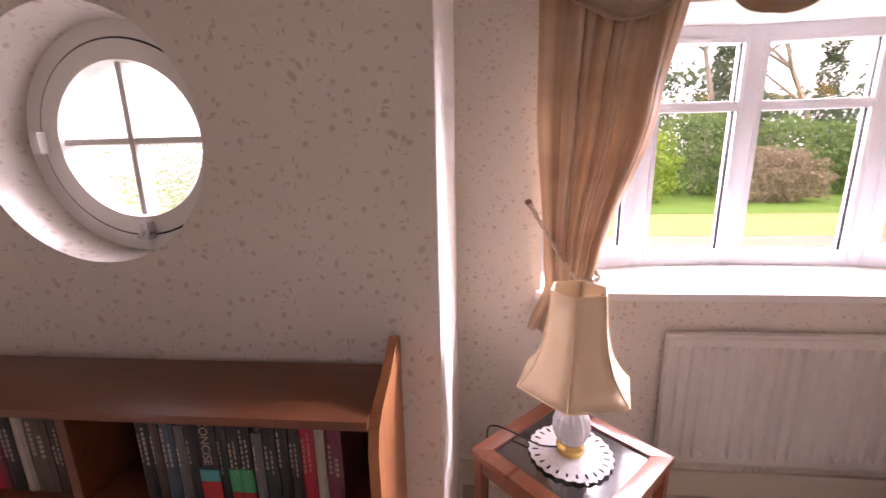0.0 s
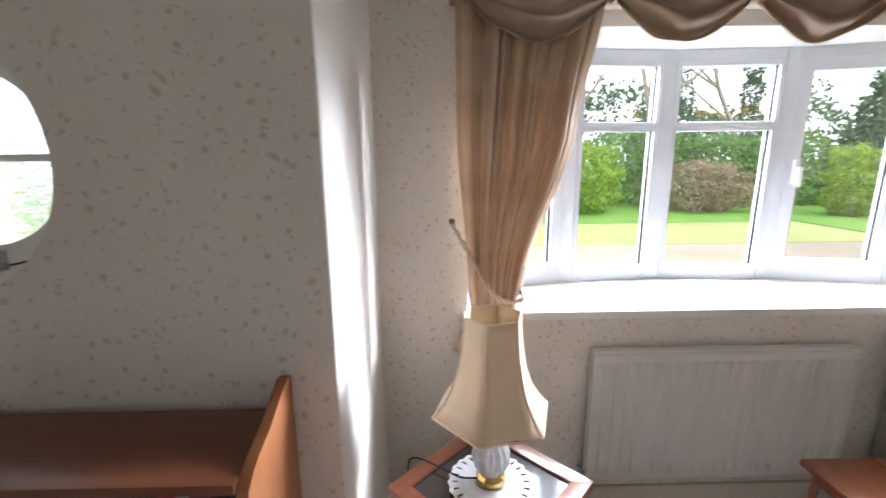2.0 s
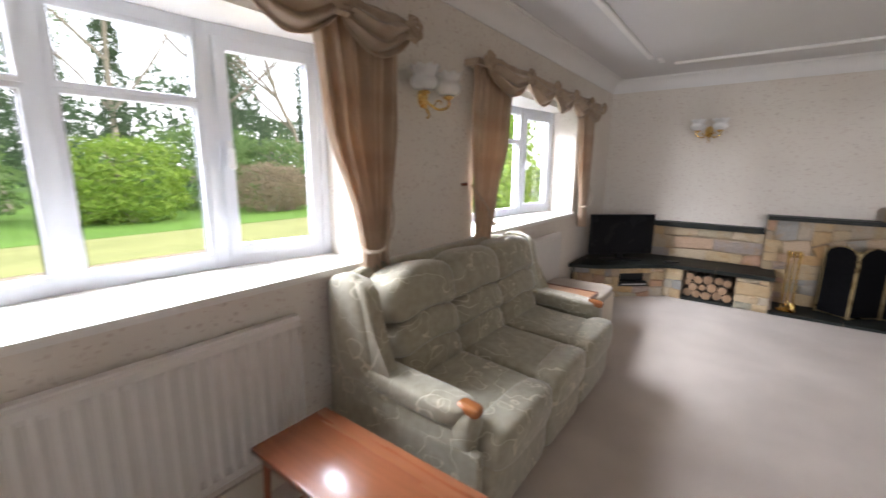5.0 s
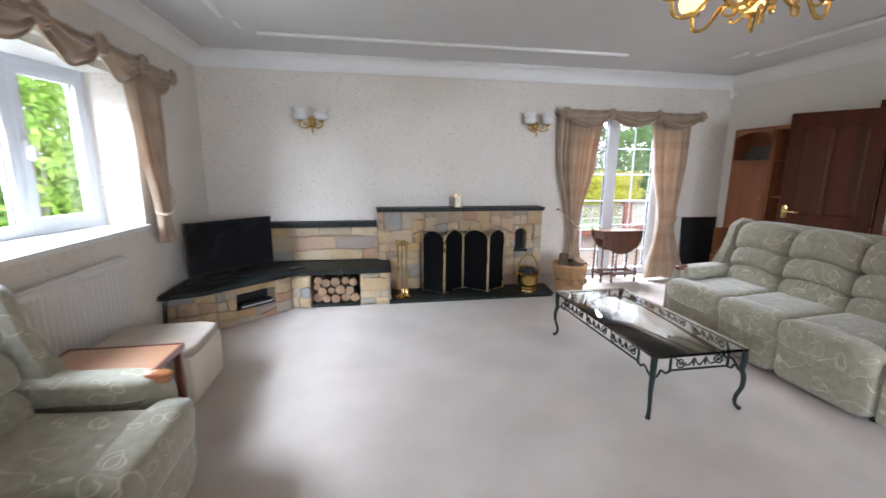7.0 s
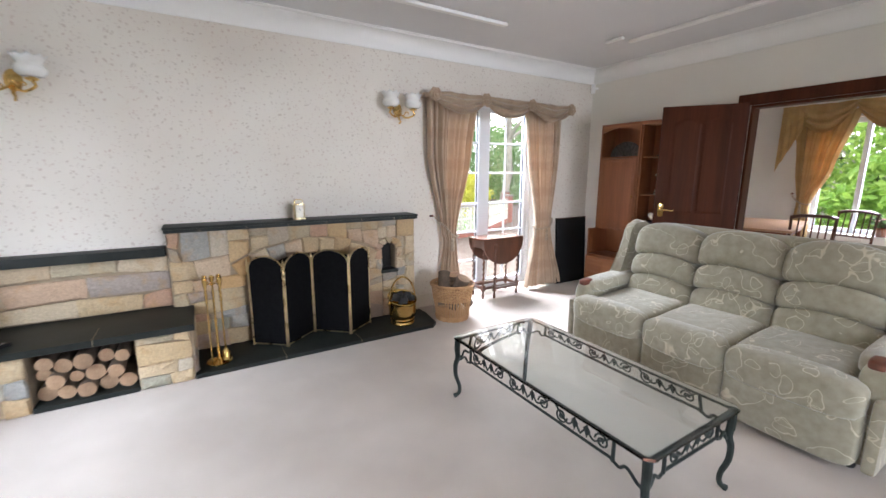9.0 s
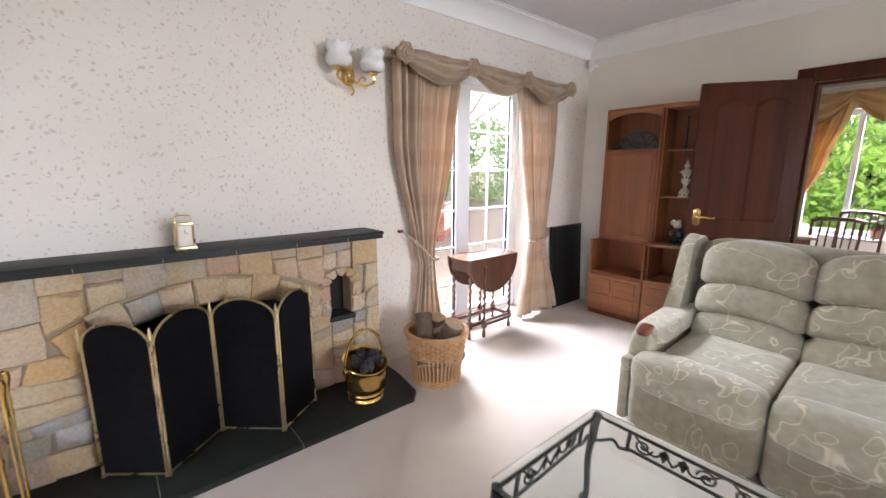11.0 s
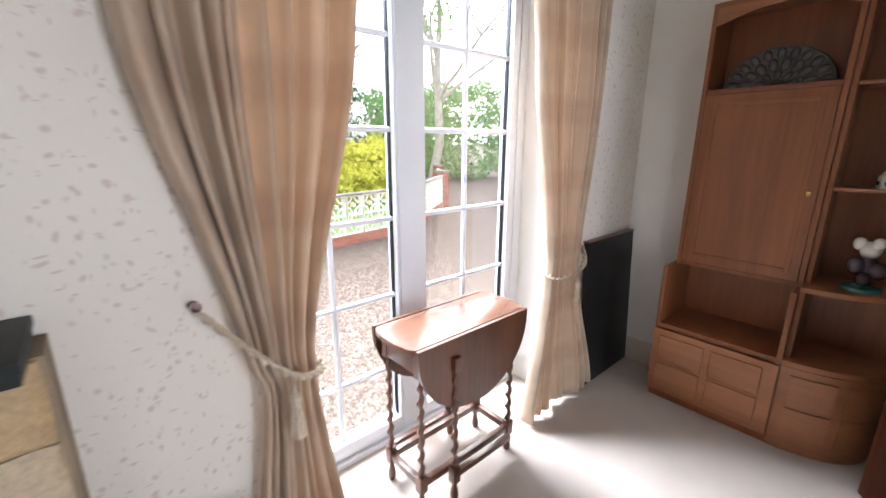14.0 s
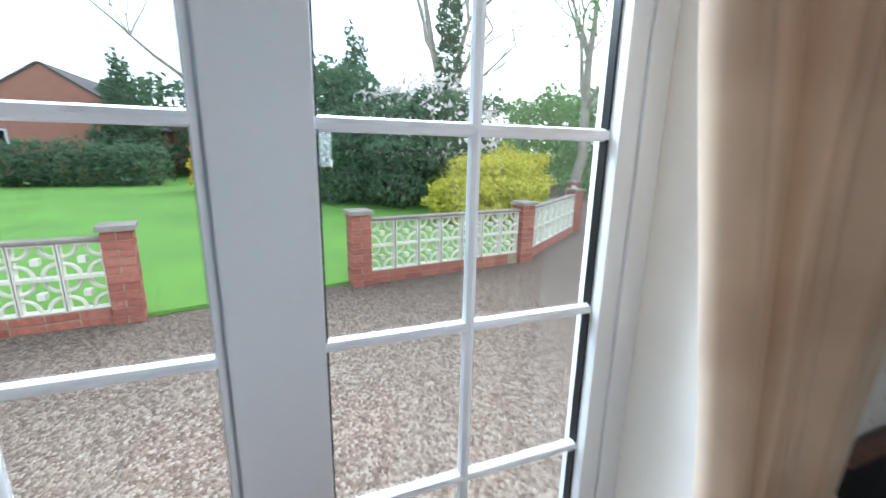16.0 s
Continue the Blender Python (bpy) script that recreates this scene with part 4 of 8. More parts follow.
def curtain(axis, keys, material, label, group, folds, seed, tie, hook, out=0.10, tassel=True):
    """A pleated curtain drawn aside by a cord. keys: (z, outer, inner, fold depth)."""
    top, bottom = keys[0][0], keys[-1][0]
    t = thing("curtain", label, "curtain", group=group)
    rnd = random.Random(seed)
    amp = [rnd.uniform(0.5, 1.7) for _ in range(folds + 2)]
    skew = [rnd.uniform(-0.45, 0.45) for _ in range(folds + 2)]
    spans = [rnd.uniform(0.45, 1.7) for _ in range(folds)]
    cuts = [sum(spans[:q]) for q in range(folds + 1)]
    cuts = [c / cuts[-1] for c in cuts]
    bm = B()

    def fn(u, v):
        z = top + (bottom - top) * v
        a, b, d = lerp_keys(keys, z)
        drift = 0.02 * math.sin(math.pi * u) * noise.noise(Vector((u * 3, v * 2.5, seed + 7)))
        k = min(max(u + drift, 0.0), 1 - 1e-6)
        i = max(j for j in range(folds) if cuts[j] <= k)
        f = (k - cuts[i]) / (cuts[i + 1] - cuts[i])
        crest = f ** (1.0 + skew[i])
        wave = math.sin(math.pi * crest) ** 1.3 * amp[i] * 1.25 - 0.15
        wob = 0.35 * noise.noise(Vector((u * 6, v * 4, seed)))
        uu = u + skew[i] / folds * 0.35 * math.sin(math.pi * f)
        drop = 0.012 * noise.noise(Vector((u * 9, seed, 3.0))) if v > 0.98 else 0
        return place(axis, a + (b - a) * uu, out - 0.03 + d * (wave + wob), z + drop)

    width = 1.9
    grid(bm, folds * 12, 54, fn, uv=lambda u, v: (u * width, v * (top - bottom)))
    cloth = part("cloth", bm, material, t, smooth=None)
    sol = cloth.modifiers.new("thickness", "SOLIDIFY")
    sol.thickness = 0.004
    if tie:
        u, z = tie
        a, b, d = lerp_keys(keys, z)
        lo, hi = min(a, b), max(a, b)
        if hook[0] < lo:
            far = hi
        else:
            far = lo
        pts = [place(axis, hook[0], 0.05 + d, hook[1]), place(axis, (hook[0] + (a + b) / 2) / 2, out + d * 1.6 + 0.012, hook[1] + (z - hook[1]) * 0.5), place(axis, (a + b) / 2, out + d * 1.8 + 0.012, z + 0.015), place(axis, far, out + d * 0.9 + 0.01, z), place(axis, far, out - 0.04, z + 0.02)]
        sp = spline(pts, 14)
        bm = B()
        for ph in (0, math.pi):
            tw = [p + Vector((0.005 * math.cos(k * 0.9 + ph), 0.005 * math.cos(k * 0.9 + ph), 0.006 * math.sin(k * 0.9 + ph))) for k, p in enumerate(sp)]
            tube(bm, tw, 0.0058, 6)
        part("tie_cord", bm, ROPE, t)
        bm = B()
        base = place(axis, hook[0], 0.0, hook[1])
        tip = place(axis, hook[0], 0.035, hook[1] + 0.004)
        tube(bm, [base, tip], [0.012, 0.009], 10)
        tube(bm, [tip, tip + (tip - base) * 0.2], [0.013, 0.013], 10)
        part("hook", bm, DARKKNOB, t)
        if tassel:
            q = place(axis, (a + b) / 2 + (0.02 if axis == "e" else 0), out + d * 1.8 + 0.03, z - 0.01)
            bm = B()
            lathe(bm, [(0.004, 0.02), (0.006, 0.0), (0.014, -0.01), (0.015, -0.03), (0.009, -0.04), (0.012, -0.05), (0.020, -0.11), (0.021, -0.13), (0.0, -0.128)], 14, q, 0.08, 7)
            part("tassel", bm, ROPE, t)
    return t


def valance(axis, roses, ends, ztop, material, label, drop=0.22, tails=True, out=0.13, board=True):
    """A swagged pelmet: swags between rosettes, short swags to the ends."""
    t = thing("curtain_valance", label, "valance", group="swagged valances")
    bm = B()
    a, b = min(ends), max(ends)
    pts = [place(axis, a, 0.002, ztop - 0.045), place(axis, b, out - 0.015, ztop - 0.005)]
    lo = [min(p[i] for p in pts) for i in range(3)]
    hi = [max(p[i] for p in pts) for i in range(3)]
    box(bm, lo[0], hi[0], lo[1], hi[1], lo[2], hi[2], 0.003)
    part("pelmet_board", bm, material, t)
    spans = list(zip(roses, roses[1:]))
    for k, (u0, u1) in enumerate(spans):
        bm = B()

        def fn(s, v, u0=u0, u1=u1, k=k):
            sag = math.sin(math.pi * s) ** 0.75
            pleat = math.sin(v * math.pi * 6.2 + 0.9 * math.sin(s * 4 + k) + 0.6 * math.sin(s * 9))
            z = ztop + 0.012 - (0.03 * sag if v == 0 else 0) - v * (0.075 + (drop - 0.075) * sag) - 0.012 * noise.noise(Vector((s * 5, v * 4, k)))
            d = out + 0.02 + sag * (0.05 * math.sin(math.pi * min(v * 1.15, 1)) + 0.022 * pleat * min(1.0, 0.25 + v * 1.6)) + (1 - sag) * 0.012 * pleat
            uu = u0 + (u1 - u0) * (s + 0.02 * math.sin(v * 9) * (1 - sag))
            return place(axis, uu, d, z)

        grid(bm, 26, 34, fn, uv=lambda u, v: (u * 0.5, v * 0.5))
        swag = part("swag", bm, material, t, smooth=None)
        sol = swag.modifiers.new("thickness", "SOLIDIFY")
        sol.thickness = 0.004
    if axis == "s":
        for u, side in ((roses[0], 1), (roses[-1], -1)):
            bm = B()

            def fall(s, v, u=u, side=side):
                """A cascade: a zigzag hem that shortens towards the swags."""
                zig = abs((s * 4.0) % 1.0 - 0.5) * 2
                z = ztop - v * (0.92 - 0.66 * s + 0.05 * zig)
                return place(axis, u + side * (0.16 - 0.30 * s), out + 0.05 + 0.030 * (zig - 0.5) * (0.3 + 0.7 * v), z)

            grid(bm, 32, 12, fall, uv=lambda u, v: (u * 0.4, v * 0.8))
            part("tail", bm, material, t, smooth=None).modifiers.new("thickness", "SOLIDIFY").thickness = 0.004
        roses = []
    for k, u in enumerate(roses):
        bm = B()
        c = place(axis, u, out + 0.045, ztop - 0.03)
        along = place(axis, 1, 0, 0) - place(axis, 0, 0, 0)
        forth = place(axis, 0, 1, 0) - place(axis, 0, 0, 0)

        def petal(s, v, c=c, k=k):
            """A gathered rose: one ruffled sheet wound out from the middle."""
            ang = 2 * math.pi * s
            rho = 0.004 + 0.062 * v * (1 + 0.10 * math.sin(7 * ang + k) * v)
            lift = 0.034 * (1 - v) ** 0.7 + 0.011 * math.sin(v * 17 + 2 * ang + k) * (0.3 + 0.7 * v)
            return c + along * rho * math.cos(ang) + Vector((0, 0, rho * math.sin(ang))) + forth * lift

        grid(bm, 42, 20, petal, True, uv=lambda u, v: (u * 0.3, v * 0.2))
        part("rosette", bm, material, t, smooth=60)
    return t


BED = "striped beige curtain tied back with cord beside the bow window"
for dx, left, g in ((0.0, 0.0, 1), (3.35, 3.14, 4)):
    curtain("n", [(2.20, 0.47 + left, 1.00 + left, 0.035), (1.75, 0.475 + left, 0.92 + left, 0.035), (1.15, 0.52 + left, 0.735 + left, 0.03), (1.06, 0.53 + left, 0.71 + left, 0.026), (0.86, 0.46 + left, 0.68 + left, 0.03)], CURTAIN, BED, "beige curtains", 9, g, (0.6, 1.10), (0.455 + left, 1.39), tassel=False)
    curtain("n", [(2.20, 2.82 + dx, 2.32 + dx, 0.035), (1.75, 2.80 + dx, 2.38 + dx, 0.035), (1.15, 2.74 + dx, 2.56 + dx, 0.03), (1.06, 2.73 + dx, 2.58 + dx, 0.026), (0.84, 2.76 + dx, 2.58 + dx, 0.03)], CURTAIN, BED, "beige curtains", 8, g + 1, (2.6, 1.08), (2.80 + dx, 1.35), tassel=False)
    valance("n", [0.50 + left, 0.98 + dx - (dx - left) * 0.3, 1.46 + dx, 1.94 + dx, 2.42 + dx, 2.87 + dx], (0.45 + left, 2.90 + dx), 2.225, SWAG, "beige satin swags with rosettes over the bow window")
curtain("e", [(2.16, -1.86, -2.46, 0.035), (1.6, -1.87, -2.38, 0.035), (0.80, -2.03, -2.20, 0.028), (0.72, -2.06, -2.20, 0.024), (0.03, -1.98, -2.28, 0.03)], CURTAIN, "striped beige full-length curtain tied back beside the french doors", "beige curtains", 9, 11, (-2.15, 0.75), (-1.94, 0.965))
curtain("e", [(2.16, -3.70, -3.13, 0.032), (1.6, -3.69, -3.20, 0.030), (0.84, -3.60, -3.35, 0.026), (0.72, -3.60, -3.34, 0.028), (0.03, -3.82, -3.22, 0.04)], CURTAIN, "striped beige full-length curtain tied back beside the french doors", "beige curtains", 8, 12, (-3.48, 0.75), (-3.612, 0.86), out=0.085)
valance("e", [-1.90, -2.50, -3.13, -3.74], (-1.82, -3.78), 2.165, SWAG, "beige satin swags with rosettes over the french doors", 0.20)
curtain("s", [(2.30, 6.28, 5.55, 0.04), (1.5, 6.2, 5.75, 0.04), (0.95, 6.12, 5.95, 0.03), (0.03, 6.2, 5.9, 0.04)], GOLD, "gold full-length curtain tied back in the dining room", "gold curtains", 8, 21, (6.0, 0.95), (6.2, 1.1))
curtain("s", [(2.30, 3.62, 4.35, 0.04), (1.5, 3.7, 4.15, 0.04), (0.95, 3.78, 3.95, 0.03), (0.03, 3.7, 4.0, 0.04)], GOLD, "gold full-length curtain tied back in the dining room", "gold curtains", 8, 22, (3.9, 0.95), (3.7, 1.1))
valance("s", [6.26, 5.60, 4.75, 3.90, 3.24], (3.20, 6.32), 2.40, GOLD, "gold swagged valance over the dining room window", 0.42)


# ---- wall lights, chandelier ----
def wall_light(at, turn):
    t = thing("wall_light", "brass twin-arm wall light with frilled opal glass shades, unlit", "wall light", at, turn, "brass wall lights")
    bm = B()
    lathe(bm, [(0.0, 0.0), (0.034, 0.0), (0.036, 0.006), (0.026, 0.012), (0.02, 0.02), (0.012, 0.028), (0.0, 0.03)], 16)
    bmesh.ops.transform(bm, matrix=Matrix.Rotation(radians(90), 4, "X") @ Matrix.Diagonal((1, 1.5, 1, 1)), verts=bm.verts[:])
    part("back_plate", bm, BRASS, t)
    bm = B()
    tube(bm, spline([(0, -0.01, -0.02), (0, -0.03, -0.06), (0.008, -0.04, -0.085), (0, -0.028, -0.10)], 5), [0.008] * 8 + [0.006] * 8, 8)
    part("finial", bm, BRASS, t)
    for s in (-1, 1):
        bm = B()
        tube(bm, spline([(0, -0.025, -0.02), (s * 0.04, -0.06, -0.055), (s * 0.075, -0.085, -0.05), (s * 0.10, -0.09, -0.03), (s * 0.09, -0.09, -0.008)], 6), 0.0065, 8)
        tube(bm, spline([(s * 0.03, -0.05, -0.04), (s * 0.045, -0.06, -0.015), (s * 0.06, -0.07, -0.02), (s * 0.055, -0.07, -0.032)], 5), 0.004, 6)
        lathe(bm, [(0.005, 0.0), (0.024, 0.008), (0.028, 0.016), (0.012, 0.024), (0.012, 0.045), (0.0, 0.046)], 14, (s * 0.09, -0.09, -0.012))
        arm = part("arm", bm, BRASS, t)
        bm = B()
        prof = [(0.026, 0.0), (0.046, 0.006), (0.060, 0.020), (0.064, 0.036), (0.060, 0.050), (0.051, 0.060), (0.052, 0.070), (0.060, 0.086), (0.068, 0.100)]
        rows = []
        n = 36
        for r, z in prof:
            f = max(0.0, (z - 0.06) / 0.04)
            rows.append([bm.verts.new((s * 0.09 + r * (1 + 0.07 * f * math.cos(9 * 2 * math.pi * i / n)) * math.cos(2 * math.pi * i / n), -0.09 + r * (1 + 0.07 * f * math.cos(9 * 2 * math.pi * i / n)) * math.sin(2 * math.pi * i / n), 0.008 + z + 0.006 * f * math.cos(9 * 2 * math.pi * i / n))) for i in range(n)])
        for p, q in zip(rows, rows[1:]):
            for i in range(n):
                bm.faces.new((p[i], p[(i + 1) % n], q[(i + 1) % n], q[i]))
        sh = part("glass_shade", bm, OPAL, arm, "frilled white opal glass shade", 60)
        sh.modifiers.new("thickness", "SOLIDIFY").thickness = 0.003
    t.scale = (1.25, 1.25, 1.25)
    return t


wl_a = wall_light((EAST, 1.04, 1.965), -90)
copy_thing(wl_a, pose(EAST, -1.58, 1.985, 0, 0, -90))
copy_thing(wl_a, pose(3.15, NORTH, 1.92, 0, 0, 0))

AMBER = glow_material("lit_amber_glass", (1.0, 0.60, 0.14), 2.6, (0.8, 0.55, 0.25))
ch = thing("chandelier", "polished brass chandelier with lit amber glass shades", "chandelier", (3.80, -1.18, 2.07))
bm = B()
lathe(bm, [(0.0, 0.0), (0.010, 0.004), (0.014, 0.02), (0.008, 0.035), (0.02, 0.05), (0.05, 0.075), (0.055, 0.095), (0.03, 0.11), (0.02, 0.14), (0.035, 0.18), (0.04, 0.22), (0.015, 0.27), (0.008, 0.40), (0.008, 0.53), (0.05, 0.55), (0.06, 0.578), (0.0, 0.579)], 20)
part("stem", bm, BRASS, ch)
for k in range(8):
    a = 2 * math.pi * k / 8 + 0.2
    r = Matrix.Rotation(a, 3, "Z")
    bm = B()
    tube(bm, [r @ p for p in spline([Vector((0.04, 0, 0.09)), Vector((0.12, 0, 0.05)), Vector((0.20, 0, 0.10)), Vector((0.28, 0, 0.03)), Vector((0.345, 0, 0.04)), Vector((0.36, 0, 0.10))], 6)], 0.009, 8)
    tube(bm, [r @ p for p in spline([Vector((0.11, 0, 0.06)), Vector((0.13, 0, 0.015)), Vector((0.165, 0, 0.02)), Vector((0.16, 0, 0.05)), Vector((0.145, 0, 0.045))], 5)], 0.006, 6)
    lathe(bm, [(0.006, 0.0), (0.035, 0.012), (0.038, 0.02), (0.014, 0.028), (0.014, 0.05), (0.0, 0.052)], 14, r @ Vector((0.36, 0, 0.095)))
    arm = part("arm", bm, BRASS, ch)
    bm = B()
    lathe(bm, [(0.026, 0.0), (0.05, 0.015), (0.058, 0.05), (0.05, 0.08), (0.055, 0.10), (0.066, 0.115)], 24, r @ Vector((0.36, 0, 0.12)), 0.03, 8)
    part("glass_shade", bm, AMBER, arm, "lit amber glass shade")

al = thing("alarm_sensor", "small white movement sensor high in the corner", "sensor", (7.13, -4.25, 2.44), -45)
bm = B()
box(bm, -0.028, 0.028, -0.01, 0.035, -0.055, 0.055, 0.012)
part("casing", bm, WHITEP, al)
bm = B()
pillow(bm, (0, 0.036, -0.005), (0.018, 0.012, 0.022), 0.8, None, 14, 8)
part("lens", bm, OPAL, al)
bm = B()
box(bm, -0.015, 0.015, -0.05, -0.01, -0.012, 0.012, 0.003)
part("bracket", bm, WHITEP, al)


# ---- sofas ----
def sofa(at, turn, w, label, knob, back=0.0, low=0.0):
    """Three-seat sofa; its front looks along -y. w: overall width; back, low: how far the arm ends are drawn back and down."""
    t = thing("sofa", label, "sofa", at, turn, "matching sage sofas")
    h = w / 2
    armw = 0.15
    seat = (w - 2 * armw) / 3
    bm = B()
    box(bm, -h + 0.02, h - 0.02, 0.10, 0.86, 0.03, 0.30, 0.02)
    part("base", bm, SOFA, t, smooth=50)
    for k in range(3):
        x = -h + armw + seat * (k + 0.5)
        bm = B()
        wide = 0.045 * (k - 1)
        pillow(bm, (x + wide, 0.075, 0.19), (seat / 2 - 0.002 + abs(wide), 0.075, 0.165), 0.28, None, 20, 12)
        part("front_panel", bm, SOFA, t, smooth=50)
    bm = B()
    m = Matrix.Rotation(radians(-11), 3, "X")
    pillow(bm, (0, 0.86, 0.54), (h - 0.05, 0.10, 0.46), 0.22, m, 28, 14)
    part("back", bm, SOFA, t, smooth=50)
    for k in range(3):
        x = -h + armw + seat * (k + 0.5)
        bm = B()
        pillow(bm, (x, 0.34, 0.375), (seat / 2 - 0.001, 0.37, 0.095), 0.42, Matrix.Rotation(radians(3), 3, "X"), 26, 14, -0.006)
        wide = 0.045 * (k - 1)
        pillow(bm, (x + wide, 0.055, 0.365), (seat / 2 - 0.002 + abs(wide), 0.095, 0.105), 0.5, None, 22, 12)
        part("seat_cushion", bm, SOFA, t, smooth=60)
        for z, y, hz, d, nm in ((0.505, 0.655, 0.095, 0.13, "lower_back_cushion"), (0.665, 0.69, 0.09, 0.15, "middle_back_cushion"), (0.862, 0.735, 0.125, 0.165, "head_cushion")):
            bm = B()
            pillow(bm, (x, y, z + 0.012), (seat / 2 + 0.008, d, hz + 0.010), 0.52, Matrix.Rotation(radians(-14), 3, "X"), 32, 18, 0.05)
            part(nm, bm, SOFA, t, smooth=60)
    for s in (-1, 1):
        bm = B()
        box(bm, s * h - (0.0 if s < 0 else 0.125), s * h + (0.125 if s < 0 else 0.0), 0.07 + back * 0.6, 0.80, 0.03, 0.50 - low, 0.035)
        pillow(bm, (s * (h - 0.075), 0.40 + back / 2, 0.555 - low), (0.085, 0.37 - back / 2, 0.052), 0.42, Matrix.Rotation(radians(2), 3, "X"), 26, 14)
        pillow(bm, (s * (h - 0.065), 0.075 + back * 0.6, 0.33 - low), (0.064, 0.055, 0.24), 0.45, None, 20, 12)
        box(bm, *sorted((s * (h + 0.006), s * (h - 0.05))), 0.03, 0.79, 0.034, 0.43 - low, 0.022)
        part("arm", bm, SOFA, t, smooth=50)
        bm = B()
        pillow(bm, (s * (h - 0.035), 0.78, 0.74), (0.055, 0.13, 0.27), 0.6, Matrix.Rotation(radians(-12), 3, "X"), 20, 14)
        part("wing", bm, SOFA, t, smooth=60)
        bm = B()
        prism(bm, [(0.40, 0.40), (0.54, 0.58), (0.61, 0.76), (0.65, 0.93), (0.70, 0.985), (0.84, 1.0), (0.94, 0.95), (0.94, 0.05), (0.40, 0.05)], 0, 0.08, 0.026)
        for v in bm.verts:
            v.co = Vector((s * (h - 0.085 + v.co.z), v.co.x, v.co.y))
        part("side_panel", bm, SOFA, t, smooth=50)
        bm = B()
        pillow(bm, (s * (h - 0.07), 0.03 + back, 0.578 - low), (0.036, 0.055, 0.024), 0.55, Matrix.Rotation(radians(6), 3, "X"), 16, 10)
        part("arm_knob", bm, knob, t, "turned wooden arm end", 60)
    for x in (-h + 0.1, h - 0.1):
        for y in (0.12, 0.8):
            bm = B()
            lathe(bm, [(0.02, 0.0), (0.024, 0.01), (0.024, 0.035), (0.0, 0.036)], 12, (x, y, 0))
            part("foot", bm, BLACK, t)
    return t


sofa((3.29, 1.24, 0), 0, 1.83, "sage chenille three-seat sofa with woven pale leaves under the windows", KNOB, 0.09, 0.035)
sofa((4.80, -2.38, 0), 180, 1.82, "sage chenille three-seat sofa with woven pale leaves beside the coffee table", DARKKNOB, 0.10, 0.03)


# ---- glass coffee table ----
def spiral(cx, cz, r, turns, start, n=26, grow=True):
    return [(cx + r * (1 - 0.85 * k / n) * math.cos(start + turns * 2 * math.pi * k / n), cz + r * (1 - 0.85 * k / n) * math.sin(start + turns * 2 * math.pi * k / n)) for k in range(n + 1)]


ct = thing("coffee_table", "wrought iron coffee table with a clear glass top on the carpet", "coffee table", (4.865, -1.49, 0))
HX, HY = 0.66, 0.335
bm = B()
c = 0.03
prism(bm, [(-HX, -HY + c), (-HX + c, -HY), (HX - c, -HY), (HX, -HY + c), (HX, HY - c), (HX - c, HY), (-HX + c, HY), (-HX, HY - c)], 0.398, 0.410, 0.002)
part("glass_top", bm, TABLEGLASS, ct, "clear glass top with a green edge")
ix, iy = HX - 0.03, HY - 0.03
for s in (-1, 1):
    for q in (-1, 1):
        bm = B()
        dx, dy = s * 0.707, q * 0.707
        path = [(0, 0.392), (0.005, 0.33), (0.0, 0.27), (0.014, 0.22), (0.012, 0.15), (-0.012, 0.08), (-0.008, 0.03), (0.022, 0.006)]
        pts = spline([(s * ix + dx * o, q * iy + dy * o, z) for o, z in path], 5)
        rs = [0.020 - 0.008 * min(1, k / 24) for k in range(len(pts))]
        rs[-4:] = [0.012, 0.015, 0.016, 0.008]
        tube(bm, pts, rs, 8)
        part("leg", bm, IRON, ct)
